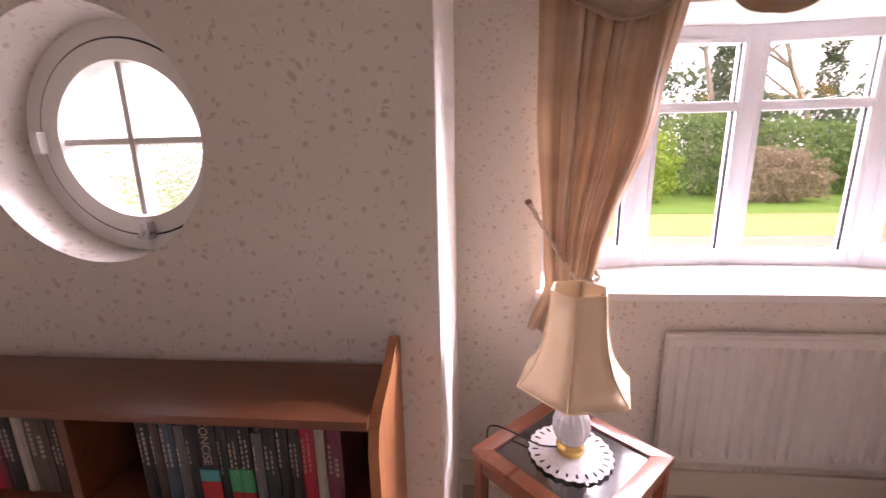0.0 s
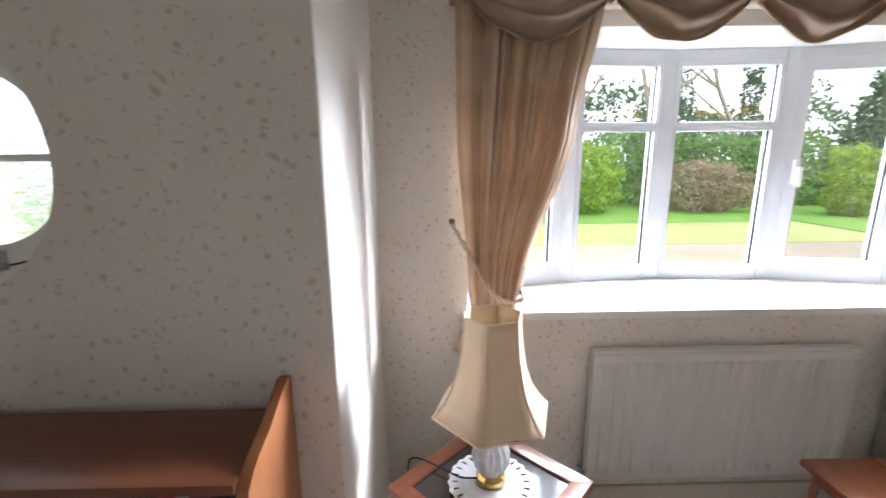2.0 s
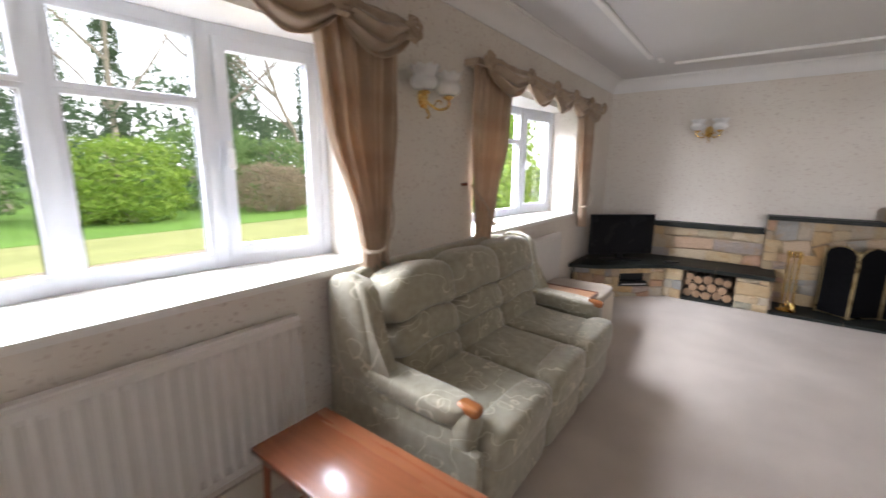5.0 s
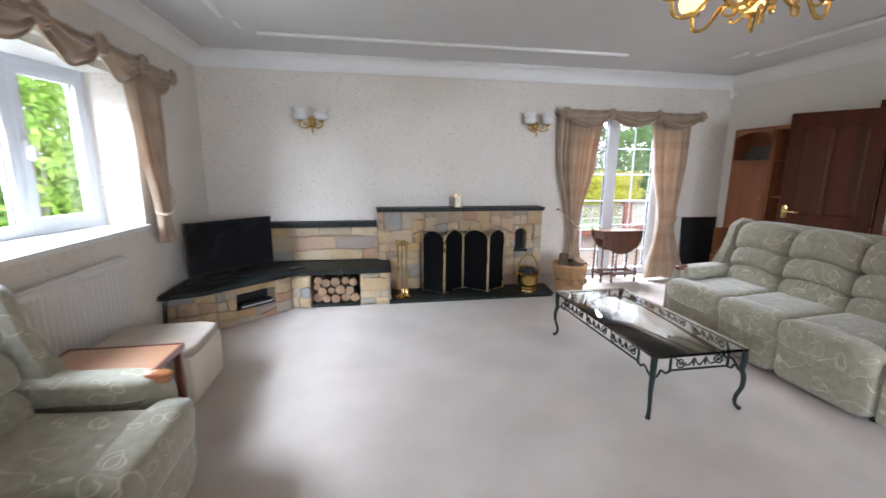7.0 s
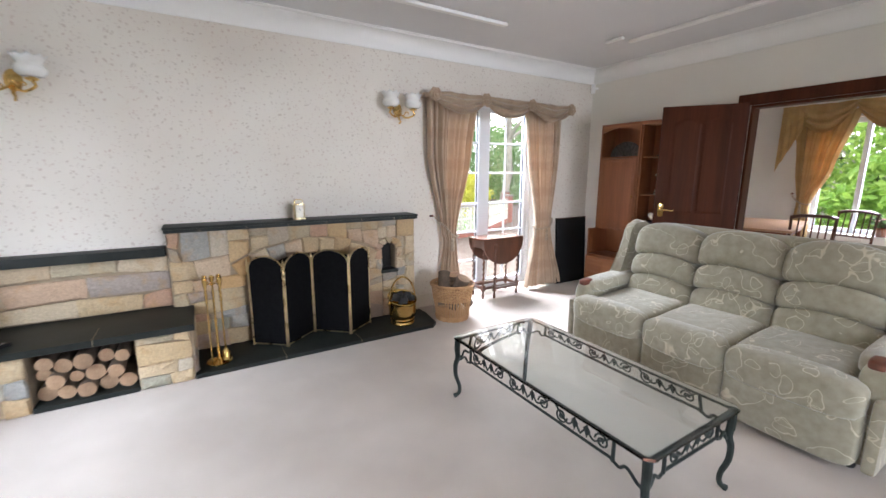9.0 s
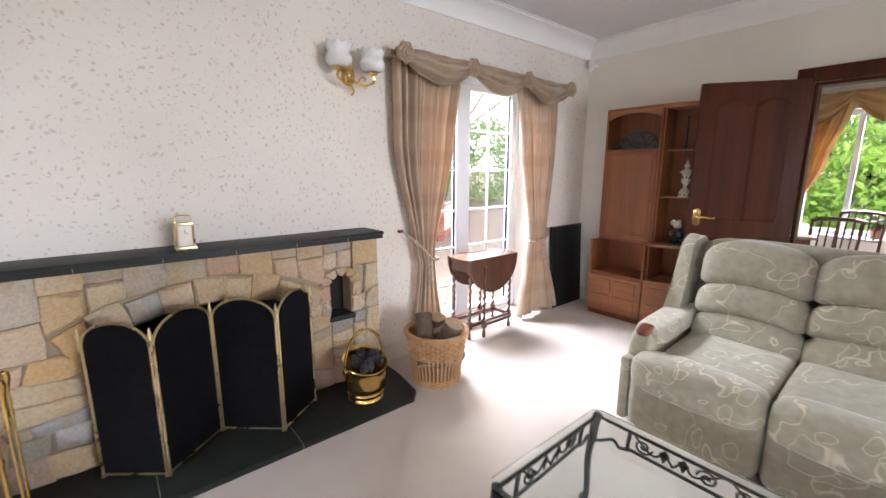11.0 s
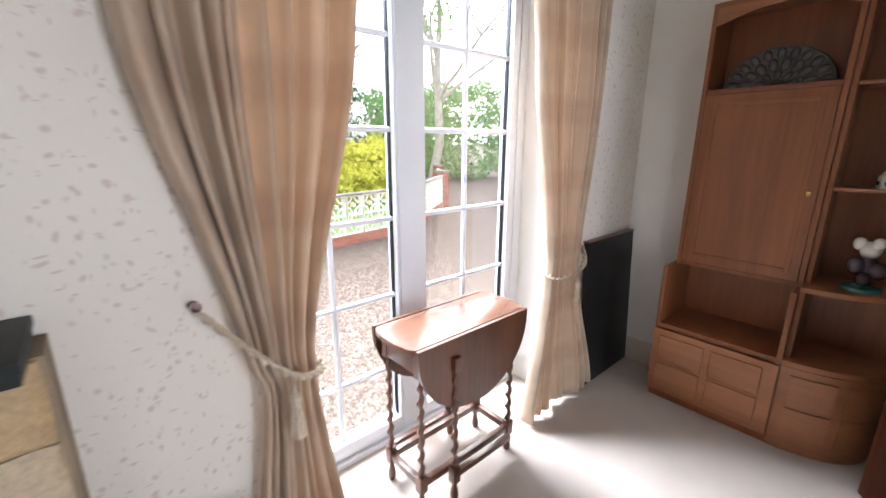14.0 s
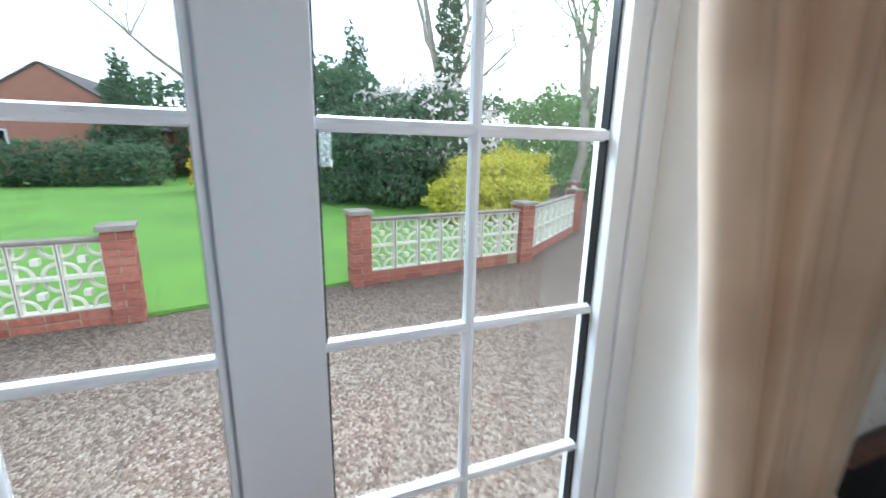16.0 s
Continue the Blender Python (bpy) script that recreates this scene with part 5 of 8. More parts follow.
for axis, L, off in (("x", ix, iy), ("y", iy, ix)):
    for s in (-1, 1):
        P = (lambda u, z: (u, s * off, z)) if axis == "x" else (lambda u, z: (s * off, u, z))
        bm = B()
        tube(bm, [P(-L, 0.386), P(L, 0.386)], 0.008, 6)
        e = L - (0.14 if axis == "x" else 0.11)
        tube(bm, [P(-e, 0.300), P(e, 0.300)], 0.007, 6)
        for g in (-1, 1):
            tube(bm, [P(g * e, 0.290), P(g * e, 0.386)], 0.008, 6)
            tube(bm, spline([P(g * e, 0.296), P(g * (e + 0.03), 0.285), P(g * (e + 0.06), 0.305), P(g * (L - 0.03), 0.27), P(g * L, 0.262)], 5), 0.007, 6)
        rail = part("apron_rail", bm, IRON, ct)
        n = 3 if axis == "x" else 1
        wd = 2 * e / n
        for k in range(n):
            c0 = -e + wd * (k + 0.5)
            bm = B()
            for g in (-1, 1):
                tube(bm, [P(u, z) for u, z in spiral(c0 + g * wd * 0.33, 0.343, 0.034, 1.6, math.pi if g > 0 else 0)], 0.0045, 6)
                tube(bm, spline([P(c0 + g * wd * 0.44, 0.376), P(c0 + g * wd * 0.22, 0.325), P(c0 + g * wd * 0.10, 0.352), P(c0, 0.318)], 6), 0.0045, 6)
            part("scroll", bm, IRON, rail)
            for g in (-1, 1):
                bm = B()
                u0 = c0 + g * wd * 0.10
                pts = [P(u0, 0.376), P(u0 + 0.020, 0.352), P(u0 + 0.012, 0.340), P(u0, 0.312), P(u0 - 0.012, 0.340), P(u0 - 0.020, 0.352)]
                ring_a = [bm.verts.new(Vector(p)) for p in pts]
                mid = Vector(P(u0, 0.345))
                d = Vector(P(0, 0)) - Vector(P(0, 0))
                nrm = Vector((0, 1, 0)) if axis == "x" else Vector((1, 0, 0))
                for sg in (-1, 1):
                    cv = bm.verts.new(mid + nrm * 0.007 * sg)
                    for i in range(6):
                        bm.faces.new((ring_a[i], ring_a[(i + 1) % 6], cv))
                part("iron_leaf", bm, IRON, rail, smooth=None)


# ---- end table with lamp ----
et = thing("end_table", "square mahogany end table with a smoked glass top", "end table", (0.557, 1.683, 0), 45)
T = 0.235
bm = B()
for a in range(4):
    r = Matrix.Rotation(a * math.pi / 2, 4, "Z")
    sub = B()
    prism(sub, [(-T, -T), (T, -T), (T - 0.055, -T + 0.055), (-T + 0.055, -T + 0.055)], 0.588, 0.615, 0.004)
    bmesh.ops.transform(sub, matrix=r, verts=sub.verts[:])
    part("top_rail", sub, MAHOG_X, et)
    sub = B()
    box(sub, -T + 0.04, T - 0.04, -T + 0.012, -T + 0.03, 0.535, 0.588, 0.003)
    bmesh.ops.transform(sub, matrix=r, verts=sub.verts[:])
    part("apron", sub, MAHOG_X, et)
    sub = B()
    tube(sub, [(-T + 0.025, -T + 0.025, 0.588), (-T + 0.025, -T + 0.025, 0.40), (-T + 0.02, -T + 0.02, 0.0)], [0.024, 0.022, 0.015], 4)
    bmesh.ops.transform(sub, matrix=r, verts=sub.verts[:])
    part("leg", sub, MAHOG, et, smooth=None)
bm.free()
bm = B()
box(bm, -T + 0.053, T - 0.053, -T + 0.053, T - 0.053, 0.598, 0.606)
part("glass_inset", bm, SMOKED, et, "dark smoked glass panel")

dl = thing("doily", "white crocheted round doily under the lamp", "doily", (0.557, 1.69, 0.6155))
bm = B()
vs = []
for i in range(96):
    a = 2 * math.pi * i / 96
    r = 0.135 * (1 + 0.025 * math.cos(24 * a))
    vs.append((bm.verts.new((0.05 * math.cos(a), 0.05 * math.sin(a), 0.0015)), bm.verts.new((0.105 * math.cos(a), 0.105 * math.sin(a), 0.0022)), bm.verts.new((r * math.cos(a), r * math.sin(a), 0.001))))
cen = bm.verts.new((0, 0, 0.0015))
for i in range(96):
    p, q = vs[i], vs[(i + 1) % 96]
    bm.faces.new((cen, p[0], q[0]))
    bm.faces.new((p[0], p[1], q[1], q[0]))
    if i % 4 != 3:
        bm.faces.new((p[1], p[2], q[2], q[1]))
    else:
        m1, m2 = bm.verts.new(p[1].co.lerp(p[2].co, 0.6)), bm.verts.new(q[1].co.lerp(q[2].co, 0.6))
        bm.faces.new((m1, p[2], q[2], m2))
part("lace", bm, LACE, dl, smooth=None).modifiers.new("thickness", "SOLIDIFY").thickness = 0.0015

lp = thing("table_lamp", "cut crystal table lamp with a cream panelled silk shade", "table lamp", (0.557, 1.695, 0.619))
bm = B()
lathe(bm, [(0.0, 0.0), (0.045, 0.0), (0.047, 0.006), (0.044, 0.014), (0.046, 0.020), (0.036, 0.030), (0.0, 0.031)], 28)
part("brass_base", bm, BRASS, lp)
bm = B()
lathe(bm, [(0.0, 0.031), (0.03, 0.031), (0.045, 0.045), (0.058, 0.075), (0.060, 0.10), (0.052, 0.13), (0.036, 0.155), (0.024, 0.168), (0.02, 0.19), (0.022, 0.20), (0.0, 0.201)], 32, (0, 0, 0), 0.035, 16)
part("crystal_body", bm, CRYSTAL, lp, "cut crystal globe", None)
bm = B()
tube(bm, [(0, 0, 0.20), (0, 0, 0.28)], 0.013, 12)
for a in (0.0, math.pi):
    tube(bm, [(0.012 * math.cos(a), 0, 0.24), (0.06 * math.cos(a), 0, 0.4), (0.07 * math.cos(a), 0, 0.55)], 0.002, 6)
part("lamp_holder", bm, BRASS, lp)
prof = [(0.187, 0.252), (0.160, 0.282), (0.130, 0.33), (0.110, 0.39), (0.098, 0.46), (0.092, 0.52), (0.090, 0.565)]
turn0 = radians(12)
for k in range(6):
    a, b = turn0 + k * math.pi / 3, turn0 + (k + 1) * math.pi / 3
    bm = B()
    rows = []
    for r, z in prof:
        dip = 0.012 if z < 0.26 else 0
        rows.append([bm.verts.new(((r * ((1 - s) * math.cos(a) + s * math.cos(b))), (r * ((1 - s) * math.sin(a) + s * math.sin(b))), z + dip * math.sin(math.pi * s) * 0.6)) for s in (0, 0.25, 0.5, 0.75, 1)])
    for p, q in zip(rows, rows[1:]):
        for i in range(4):
            bm.faces.new((p[i], p[i + 1], q[i + 1], q[i]))
    pan = part("shade_panel", bm, SHADE, lp, "cream silk shade panel", 60)
    pan.modifiers.new("thickness", "SOLIDIFY").thickness = 0.002
    bm = B()
    tube(bm, [(r * 1.004 * math.cos(a), r * 1.004 * math.sin(a), z) for r, z in prof], 0.0028, 6)
    for r, z in (prof[0], prof[-1]):
        tube(bm, [(r * math.cos(a), r * math.sin(a), z), (r * math.cos(b), r * math.sin(b), z)], 0.0032, 6)
    part("braid", bm, SHADE, lp)
bm = B()
tube(bm, spline([(-0.045, 0, 0.008), (-0.10, 0.01, 0.004), (-0.17, 0.06, 0.004), (-0.25, 0.10, 0.006), (-0.275, 0.11, -0.05), (-0.27, 0.12, -0.3), (-0.29, 0.2, -0.60)], 6), 0.003, 6)
part("cable", bm, BLACK, lp)

# ---- long low table beside the sofa ----
lt = thing("low_table", "long narrow mahogany low table beside the sofa arm", "table", (2.01, 1.50, 0))
bm = B()
box(bm, -0.175, 0.175, -0.46, 0.46, 0.425, 0.45, 0.006)
part("tabletop", bm, mat("red_brown_table_top", (0.36, 0.12, 0.05), (0.2, 0.06, 0.025), 0.25, scale=6, fine=50, bump=0.05, stretch=(1, 0.08, 1), coat=0.5), lt)
for s in (-1, 1):
    for q in (-1, 1):
        bm = B()
        tube(bm, [(s * 0.14, q * 0.41, 0.425), (s * 0.15, q * 0.43, 0.0)], [0.016, 0.011], 8)
        part("leg", bm, MAHOG, lt)
    bm = B()
    box(bm, s * 0.145 - 0.008, s * 0.145 + 0.008, -0.41, 0.41, 0.385, 0.425, 0.003)
    part("apron", bm, MAHOG, lt)
bm = B()
for q in (-1, 1):
    tube(bm, [(-0.145, q * 0.42, 0.12), (0.145, q * 0.42, 0.12)], 0.008)
tube(bm, [(0, -0.42, 0.12), (0, 0.42, 0.12)], 0.008)
part("stretcher", bm, MAHOG, lt)

# ---- footstool and small table by the other sofa arm ----
fs = thing("footstool", "upholstered footstool with cream sides under the window", "footstool", (5.02, 1.80, 0))
bm = B()
box(bm, -0.25, 0.25, -0.30, 0.30, 0.03, 0.33, 0.015)
part("body", bm, HIDE, fs, "cream side panels")
bm = B()
pillow(bm, (0, 0, 0.352), (0.258, 0.308, 0.042), 0.35, None, 28, 12)
part("cushion", bm, OTTO, fs, "grey-beige cushion top", 60)
for s in (-1, 1):
    for q in (-1, 1):
        bm = B()
        lathe(bm, [(0.018, 0.0), (0.022, 0.01), (0.022, 0.032), (0.0, 0.033)], 12, (s * 0.2, q * 0.25, 0))
        part("foot", bm, BLACK, fs)
stb = thing("side_table", "small tan-topped mahogany side table beside the sofa", "side table", (4.50, 1.80, 0))
bm = B()
box(bm, -0.21, 0.21, -0.28, 0.28, 0.435, 0.452, 0.004)
part("tabletop", bm, TAN, stb, "tan polished top")
bm = B()
for x0, x1, y0, y1 in ((-0.225, -0.21, -0.295, 0.295), (0.21, 0.225, -0.295, 0.295), (-0.21, 0.21, -0.295, -0.28), (-0.21, 0.21, 0.28, 0.295)):
    box(bm, x0, x1, y0, y1, 0.42, 0.456, 0.004)
part("edge_rail", bm, DARKKNOB, stb)
for s in (-1, 1):
    for q in (-1, 1):
        bm = B()
        box(bm, s * 0.2 - 0.018, s * 0.2 + 0.018, q * 0.265 - 0.018, q * 0.265 + 0.018, 0, 0.42, 0.004)
        part("leg", bm, DARKKNOB, stb)


# ---- bookcase and books ----
bc = thing("bookcase", "low reddish wooden bookcase with raised side panels against the alcove wall", "bookcase", (-0.60, 1.43, 0))
# local: x from -0.62 to 0.62, back at y = 0, front at y = -0.245
BW, BD, BT = 0.63, 0.245, 1.07
for s in (-1, 1):
    bm = B()
    prof = [(0, 0), (0, 1.145), (-0.02, 1.15), (-0.06, 1.135), (-0.12, 1.105), (-0.17, 1.09), (-0.21, 1.075), (-0.24, 1.05), (-0.255, 1.0), (-0.255, 0)]
    a = [bm.verts.new((s * BW, y, z)) for y, z in prof]
    b = [bm.verts.new((s * (BW + 0.022), y, z)) for y, z in prof]
    bm.faces.new(a), bm.faces.new(b[::-1])
    for i in range(len(a)):
        bm.faces.new((a[i], a[(i + 1) % len(a)], b[(i + 1) % len(a)], b[i]))
    part("side_panel", bm, BOOKSIDE, bc, "orange-brown shaped side panel", 30)
for z, nm in ((BT - 0.022, "top_board"), (0.80, "shelf"), (0.44, "shelf"), (0.08, "shelf")):
    bm = B()
    box(bm, -BW + 0.001, BW - 0.001, -BD, -0.012, z, z + 0.022, 0.003)
    part(nm, bm, BOOKWOOD, bc)
bm = B()
box(bm, -0.075, -0.050, -BD + 0.006, -0.012, 0.082, BT - 0.024, 0.003)
part("divider", bm, BOOKWOOD, bc)
bm = B()
box(bm, -BW, BW, -0.012, 0, 0, BT - 0.024)
box(bm, -BW, BW, -BD + 0.02, -BD + 0.04, 0, 0.08)
part("back_board", bm, BOOKWOOD, bc)

BOOKC = [(0.02, 0.02, 0.022), (0.03, 0.05, 0.09), (0.05, 0.035, 0.03), (0.42, 0.015, 0.035), (0.40, 0.36, 0.30), (0.10, 0.07, 0.05), (0.02, 0.03, 0.03), (0.06, 0.10, 0.13), (0.16, 0.03, 0.05), (0.12, 0.12, 0.12)]
BOOKM = [mat("book_cover", c, tuple(q * 0.7 for q in c), 0.4, scale=20, fine=120, bump=0.05) for c in BOOKC]
PAGES = mat("book_pages", (0.62, 0.56, 0.44), (0.5, 0.44, 0.33), 0.9, scale=40, fine=200, bump=0.2)
LETTER = mat("book_lettering", (0.45, 0.41, 0.34), (0.32, 0.28, 0.22), 0.6, bump=0.0)
TEAL = mat("book_teal_band", (0.03, 0.32, 0.34), (0.02, 0.24, 0.26), 0.45, bump=0.0)
REDB = mat("book_red_band", (0.45, 0.03, 0.03), (0.36, 0.02, 0.02), 0.45, bump=0.0)
GREENB = mat("book_green_band", (0.02, 0.33, 0.15), (0.02, 0.25, 0.1), 0.45, bump=0.0)


def book(x, z, w, h, d, cover, bands=(), bars=2, lean=0.0, lettering=None):
    """A book with its spine to the front; x is its middle, z the shelf."""
    t = thing("book", "hardback book with a printed spine on the shelf", "book", (x, 1.43 - BD + 0.035, z), 0, "books in the bookcase")
    t.matrix_basis = t.matrix_basis @ pose(0, 0, 0, 0, lean, 0)
    bm = B()
    tk = 0.0025
    vs = [(-w / 2, d), (-w / 2, 0.004), (-w / 4, 0.0), (w / 4, 0.0), (w / 2, 0.004), (w / 2, d), (w / 2 - tk, d), (w / 2 - tk, 0.006), (-w / 2 + tk, 0.006), (-w / 2 + tk, d)]
    prism(bm, vs, 0, h)
    part("cover", bm, cover, t, smooth=None)
    bm = B()
    box(bm, -w / 2 + tk, w / 2 - tk, 0.007, d - 0.003, 0.003, h - 0.003)
    part("pages", bm, PAGES, t)
    for z0, z1, m in bands:
        bm = B()
        box(bm, -w / 2 - 0.0004, w / 2 + 0.0004, -0.0012, 0.004, z0, z1)
        part("spine_band", bm, m, t)
    rnd = random.Random(int(x * 1000))
    if lettering:
        cu = bpy.data.curves.new("lettering", "FONT")
        cu.body, cu.size, cu.extrude, cu.align_x, cu.align_y = lettering, w * 0.62, 0.0004, "CENTER", "CENTER"
        tmp = bpy.data.objects.new("tmp", cu)
        scene.collection.objects.link(tmp)
        me = bpy.data.meshes.new_from_object(tmp.evaluated_get(bpy.context.evaluated_depsgraph_get()))
        bpy.data.objects.remove(tmp)
        me.materials.clear()
        me.materials.append(LETTER)
        ob = new("lettering", me)
        ob.parent = t
        ob.matrix_basis = pose(0, -0.0012, h * 0.70, 90, 90, 0)
    else:
        for k in range(bars):
            bm = B()
            bw = w * rnd.uniform(0.10, 0.2)
            x0 = (-0.22 + 0.4 * k) * w
            z0 = h * rnd.uniform(0.35, 0.5)
            n = rnd.randint(4, 8)
            for j in range(n):
                zz = z0 + j * 0.013
                box(bm, x0 - bw / 2, x0 + bw / 2, -0.0012, 0.001, zz, zz + rnd.uniform(0.006, 0.010))
            part("spine_print", bm, LETTER, t, smooth=None)


rnd = random.Random(5)
SH = 0.822
x = -0.635
for i, (w, h, c) in enumerate(((0.030, 0.205, 0), (0.022, 0.215, 5), (0.032, 0.205, 7), (0.024, 0.195, 9), (0.024, 0.20, 0), (0.045, 0.225, 0), (0.022, 0.21, 6), (0.026, 0.205, 0), (0.026, 0.205, 0), (0.024, 0.185, 9), (0.030, 0.21, 6), (0.024, 0.205, 0), (0.026, 0.215, 0), (0.030, 0.205, 3), (0.022, 0.205, 4), (0.036, 0.21, 8))):
    bands, txt = (), None
    if i == 5:
        bands, txt = ((0.055, 0.085, TEAL), (0.0, 0.055, REDB)), "CONCISE"
    if i in (7, 8):
        bands = ((0.03, 0.09, GREENB), (0.0, 0.03, REDB))
    book(x + w / 2 + 0.115, SH, w, h, 0.15, BOOKM[c], bands, 2 if w > 0.025 else 1, lettering=txt)
    x += w + 0.0022
x = -1.215
for w, h, c in ((0.045, 0.20, 7), (0.05, 0.19, 9), (0.04, 0.205, 1), (0.045, 0.205, 2), (0.055, 0.215, 7), (0.07, 0.20, 3), (0.014, 0.195, 8), (0.034, 0.205, 0), (0.028, 0.20, 4), (0.055, 0.21, 5), (0.03, 0.205, 2)):
    book(x + w / 2, SH, w, h, 0.15, BOOKM[c])
    x += w + 0.004
x = -1.21
while x < -0.05:
    w = rnd.uniform(0.022, 0.05)
    if not -0.70 < x + w / 2 < -0.60:
        book(x + w / 2, 0.462, w, rnd.uniform(0.19, 0.25), 0.15, BOOKM[rnd.randrange(10)])
    x += w + 0.004

# ---- fireplace masonry: mortar core, slate and firebox ----
fp = thing("fireplace", "rubble stone fireplace with dark slate mantel, bench and hearth", "fireplace")
FACE = 7.065
ARC_Y, ARC_H, ARC_R, ARC_TOP = -0.675, 0.505, 1.15, 0.722


def arch_z(y):
    return ARC_TOP - ARC_R + math.sqrt(max(ARC_R ** 2 - (y - ARC_Y) ** 2, 0))


bm = B()
box(bm, FACE, EAST - 0.002, -0.17, 0.35, 0, 0.975)
n = 12
for k in range(n):
    y0, y1 = -1.18 + 1.01 * k / n, -1.18 + 1.01 * (k + 1) / n
    box(bm, FACE, EAST - 0.002, y0, y1, arch_z((y0 + y1) / 2), 0.975)
box(bm, FACE, EAST - 0.002, -1.335, -1.18, 0, 0.975)
box(bm, FACE, EAST - 0.002, -1.68, -1.475, 0, 0.975)
box(bm, FACE, EAST - 0.002, -1.475, -1.335, 0, 0.49)
for k in range(10):
    y0, y1 = -1.475 + 0.014 * k, -1.475 + 0.014 * (k + 1)
    box(bm, FACE, EAST - 0.002, y0, y1, 0.70 + 0.0525 * math.sqrt(max(1 - (((y0 + y1) / 2 + 1.405) / 0.07) ** 2, 0)), 0.975)
box(bm, 7.125, EAST - 0.002, 0.35, NORTH - 0.02, 0.40, 0.80)
box(bm, 6.62, 7.12, 0.245, 0.555, 0.03, 0.36)
box(bm, 6.62, 7.12, 1.07, 1.27, 0.03, 0.36)
box(bm, 7.06, 7.12, 0.555, 1.07, 0.03, 0.36)
part("mortar_core", bm, MORTAR, fp)
bm = B()
DG = [(6.59, 1.27), (6.10, 1.82), (5.98, 2.18)]
prism(bm, [(6.62, 1.27), (6.50, 1.40), (6.50, 2.18), (7.1, 2.18), (7.1, 1.27)], 0, 0.36)
prism(bm, [DG[0], (6.475, 1.40), (6.545, 1.46), (6.62, 1.30)], 0, 0.36)
prism(bm, [(6.215, 1.69), DG[1], DG[2], (6.5, 2.18), (6.5, 1.86), (6.30, 1.76)], 0, 0.36)
prism(bm, [(6.475, 1.40), (6.215, 1.69), (6.30, 1.76), (6.545, 1.46)], 0, 0.13)
prism(bm, [(6.475, 1.40), (6.215, 1.69), (6.30, 1.76), (6.545, 1.46)], 0.29, 0.36)
part("corner_bench_core", bm, MORTAR, fp)
bm = B()
prism(bm, [(6.335, 1.545), (6.475, 1.40), (6.545, 1.46), (6.30, 1.76), (6.215, 1.69)], 0.13, 0.135)
prism(bm, [(6.53, 1.44), (6.29, 1.74), (6.36, 1.80), (6.60, 1.50)], 0.135, 0.29)
part("media_slot", bm, BLACK, fp)
for nm, pts, z0, z1 in (
    ("mantel_slab", [(6.945, -1.665), (EAST - 0.002, -1.665), (EAST - 0.002, 0.36), (6.945, 0.36)], 1.001, 1.020),
    ("mantel_edging", [(6.951, -1.66), (EAST - 0.002, -1.66), (EAST - 0.002, 0.355), (6.951, 0.355)], 0.976, 0.9995),
    ("low_mantel_slab", [(7.04, 0.362), (EAST - 0.002, 0.362), (EAST - 0.002, NORTH - 0.02), (7.04, NORTH - 0.02)], 0.80, 0.862),
    ("bench_slab", [(6.575, 0.22), (7.122, 0.22), (7.122, NORTH - 0.02), (5.86, NORTH - 0.02), (5.97, 1.87), (6.55, 1.235), (6.575, 1.2)], 0.362, 0.404),
    ("log_recess_slab", [(6.60, 0.557), (7.06, 0.557), (7.06, 1.068), (6.60, 1.068)], 0.0, 0.032),
    ("niche_slab", [(7.03, -1.49), (7.17, -1.49), (7.17, -1.32), (7.03, -1.32)], 0.462, 0.492),
    ("hearth_slab", [(6.60, 0.243), (6.60, -1.64), (6.66, -1.70), (6.93, -1.74), (FACE, -1.74), (FACE, -1.18), (7.45, -1.18), (7.45, -0.17), (FACE, -0.17), (FACE, 0.243)], 0.0, 0.030),
):
    bm = B()
    prism(bm, pts, z0, z1, 0.004)
    part(nm, bm, SLATE, fp, "dark green slate slab")
bm = B()
for k in range(6):
    y = -1.42 + 0.31 * k
    box(bm, 6.9495, 6.952, y - 0.0015, y + 0.0015, 0.977, 0.999)
for y in (0.75,):
    box(bm, 6.573, 6.80, y - 0.0015, y + 0.0015, 0.363, 0.4046)
for y in (-0.35, -0.95):
    box(bm, 6.599, 7.0, y - 0.0015, y + 0.0015, 0.002, 0.0306)
part("slate_joints", bm, MORTAR, fp)
bm = B()
for x0, x1, y0, y1, z0, z1, nm in ((7.45, 7.50, -1.22, -0.13, 0.0, 0.84, "fireback"), (FACE + 0.01, 7.45, -0.168, -0.12, 0.03, 0.84, "firebox_cheek"), (FACE + 0.01, 7.45, -1.23, -1.182, 0.03, 0.84, "firebox_cheek"), (EAST, 7.45, -1.18, -0.17, 0.795, 0.84, "firebox_lintel")):
    bm = B()
    box(bm, x0, x1, y0, y1, z0, z1)
    part(nm, bm, SOOT, fp, "soot-black firebox lining")
bm = B()
box(bm, 7.172, 7.186, -1.475, -1.335, 0.49, 0.755)
part("niche_back", bm, SOOT, fp)
bm = B()
for k in range(4):
    y = -0.95 + 0.18 * k
    tube(bm, [(7.05, y, 0.12), (7.36, y, 0.12)], 0.009, 6)
tube(bm, [(7.05, -1.0, 0.12), (7.05, -0.35, 0.12)], 0.011, 6)
tube(bm, [(7.36, -1.0, 0.12), (7.36, -0.35, 0.12)], 0.011, 6)
for y in (-1.0, -0.35):
    for xx in (7.05, 7.36):
        tube(bm, [(xx, y, 0.03), (xx, y, 0.16)], 0.011, 6)
part("fire_grate", bm, IRON, fp)


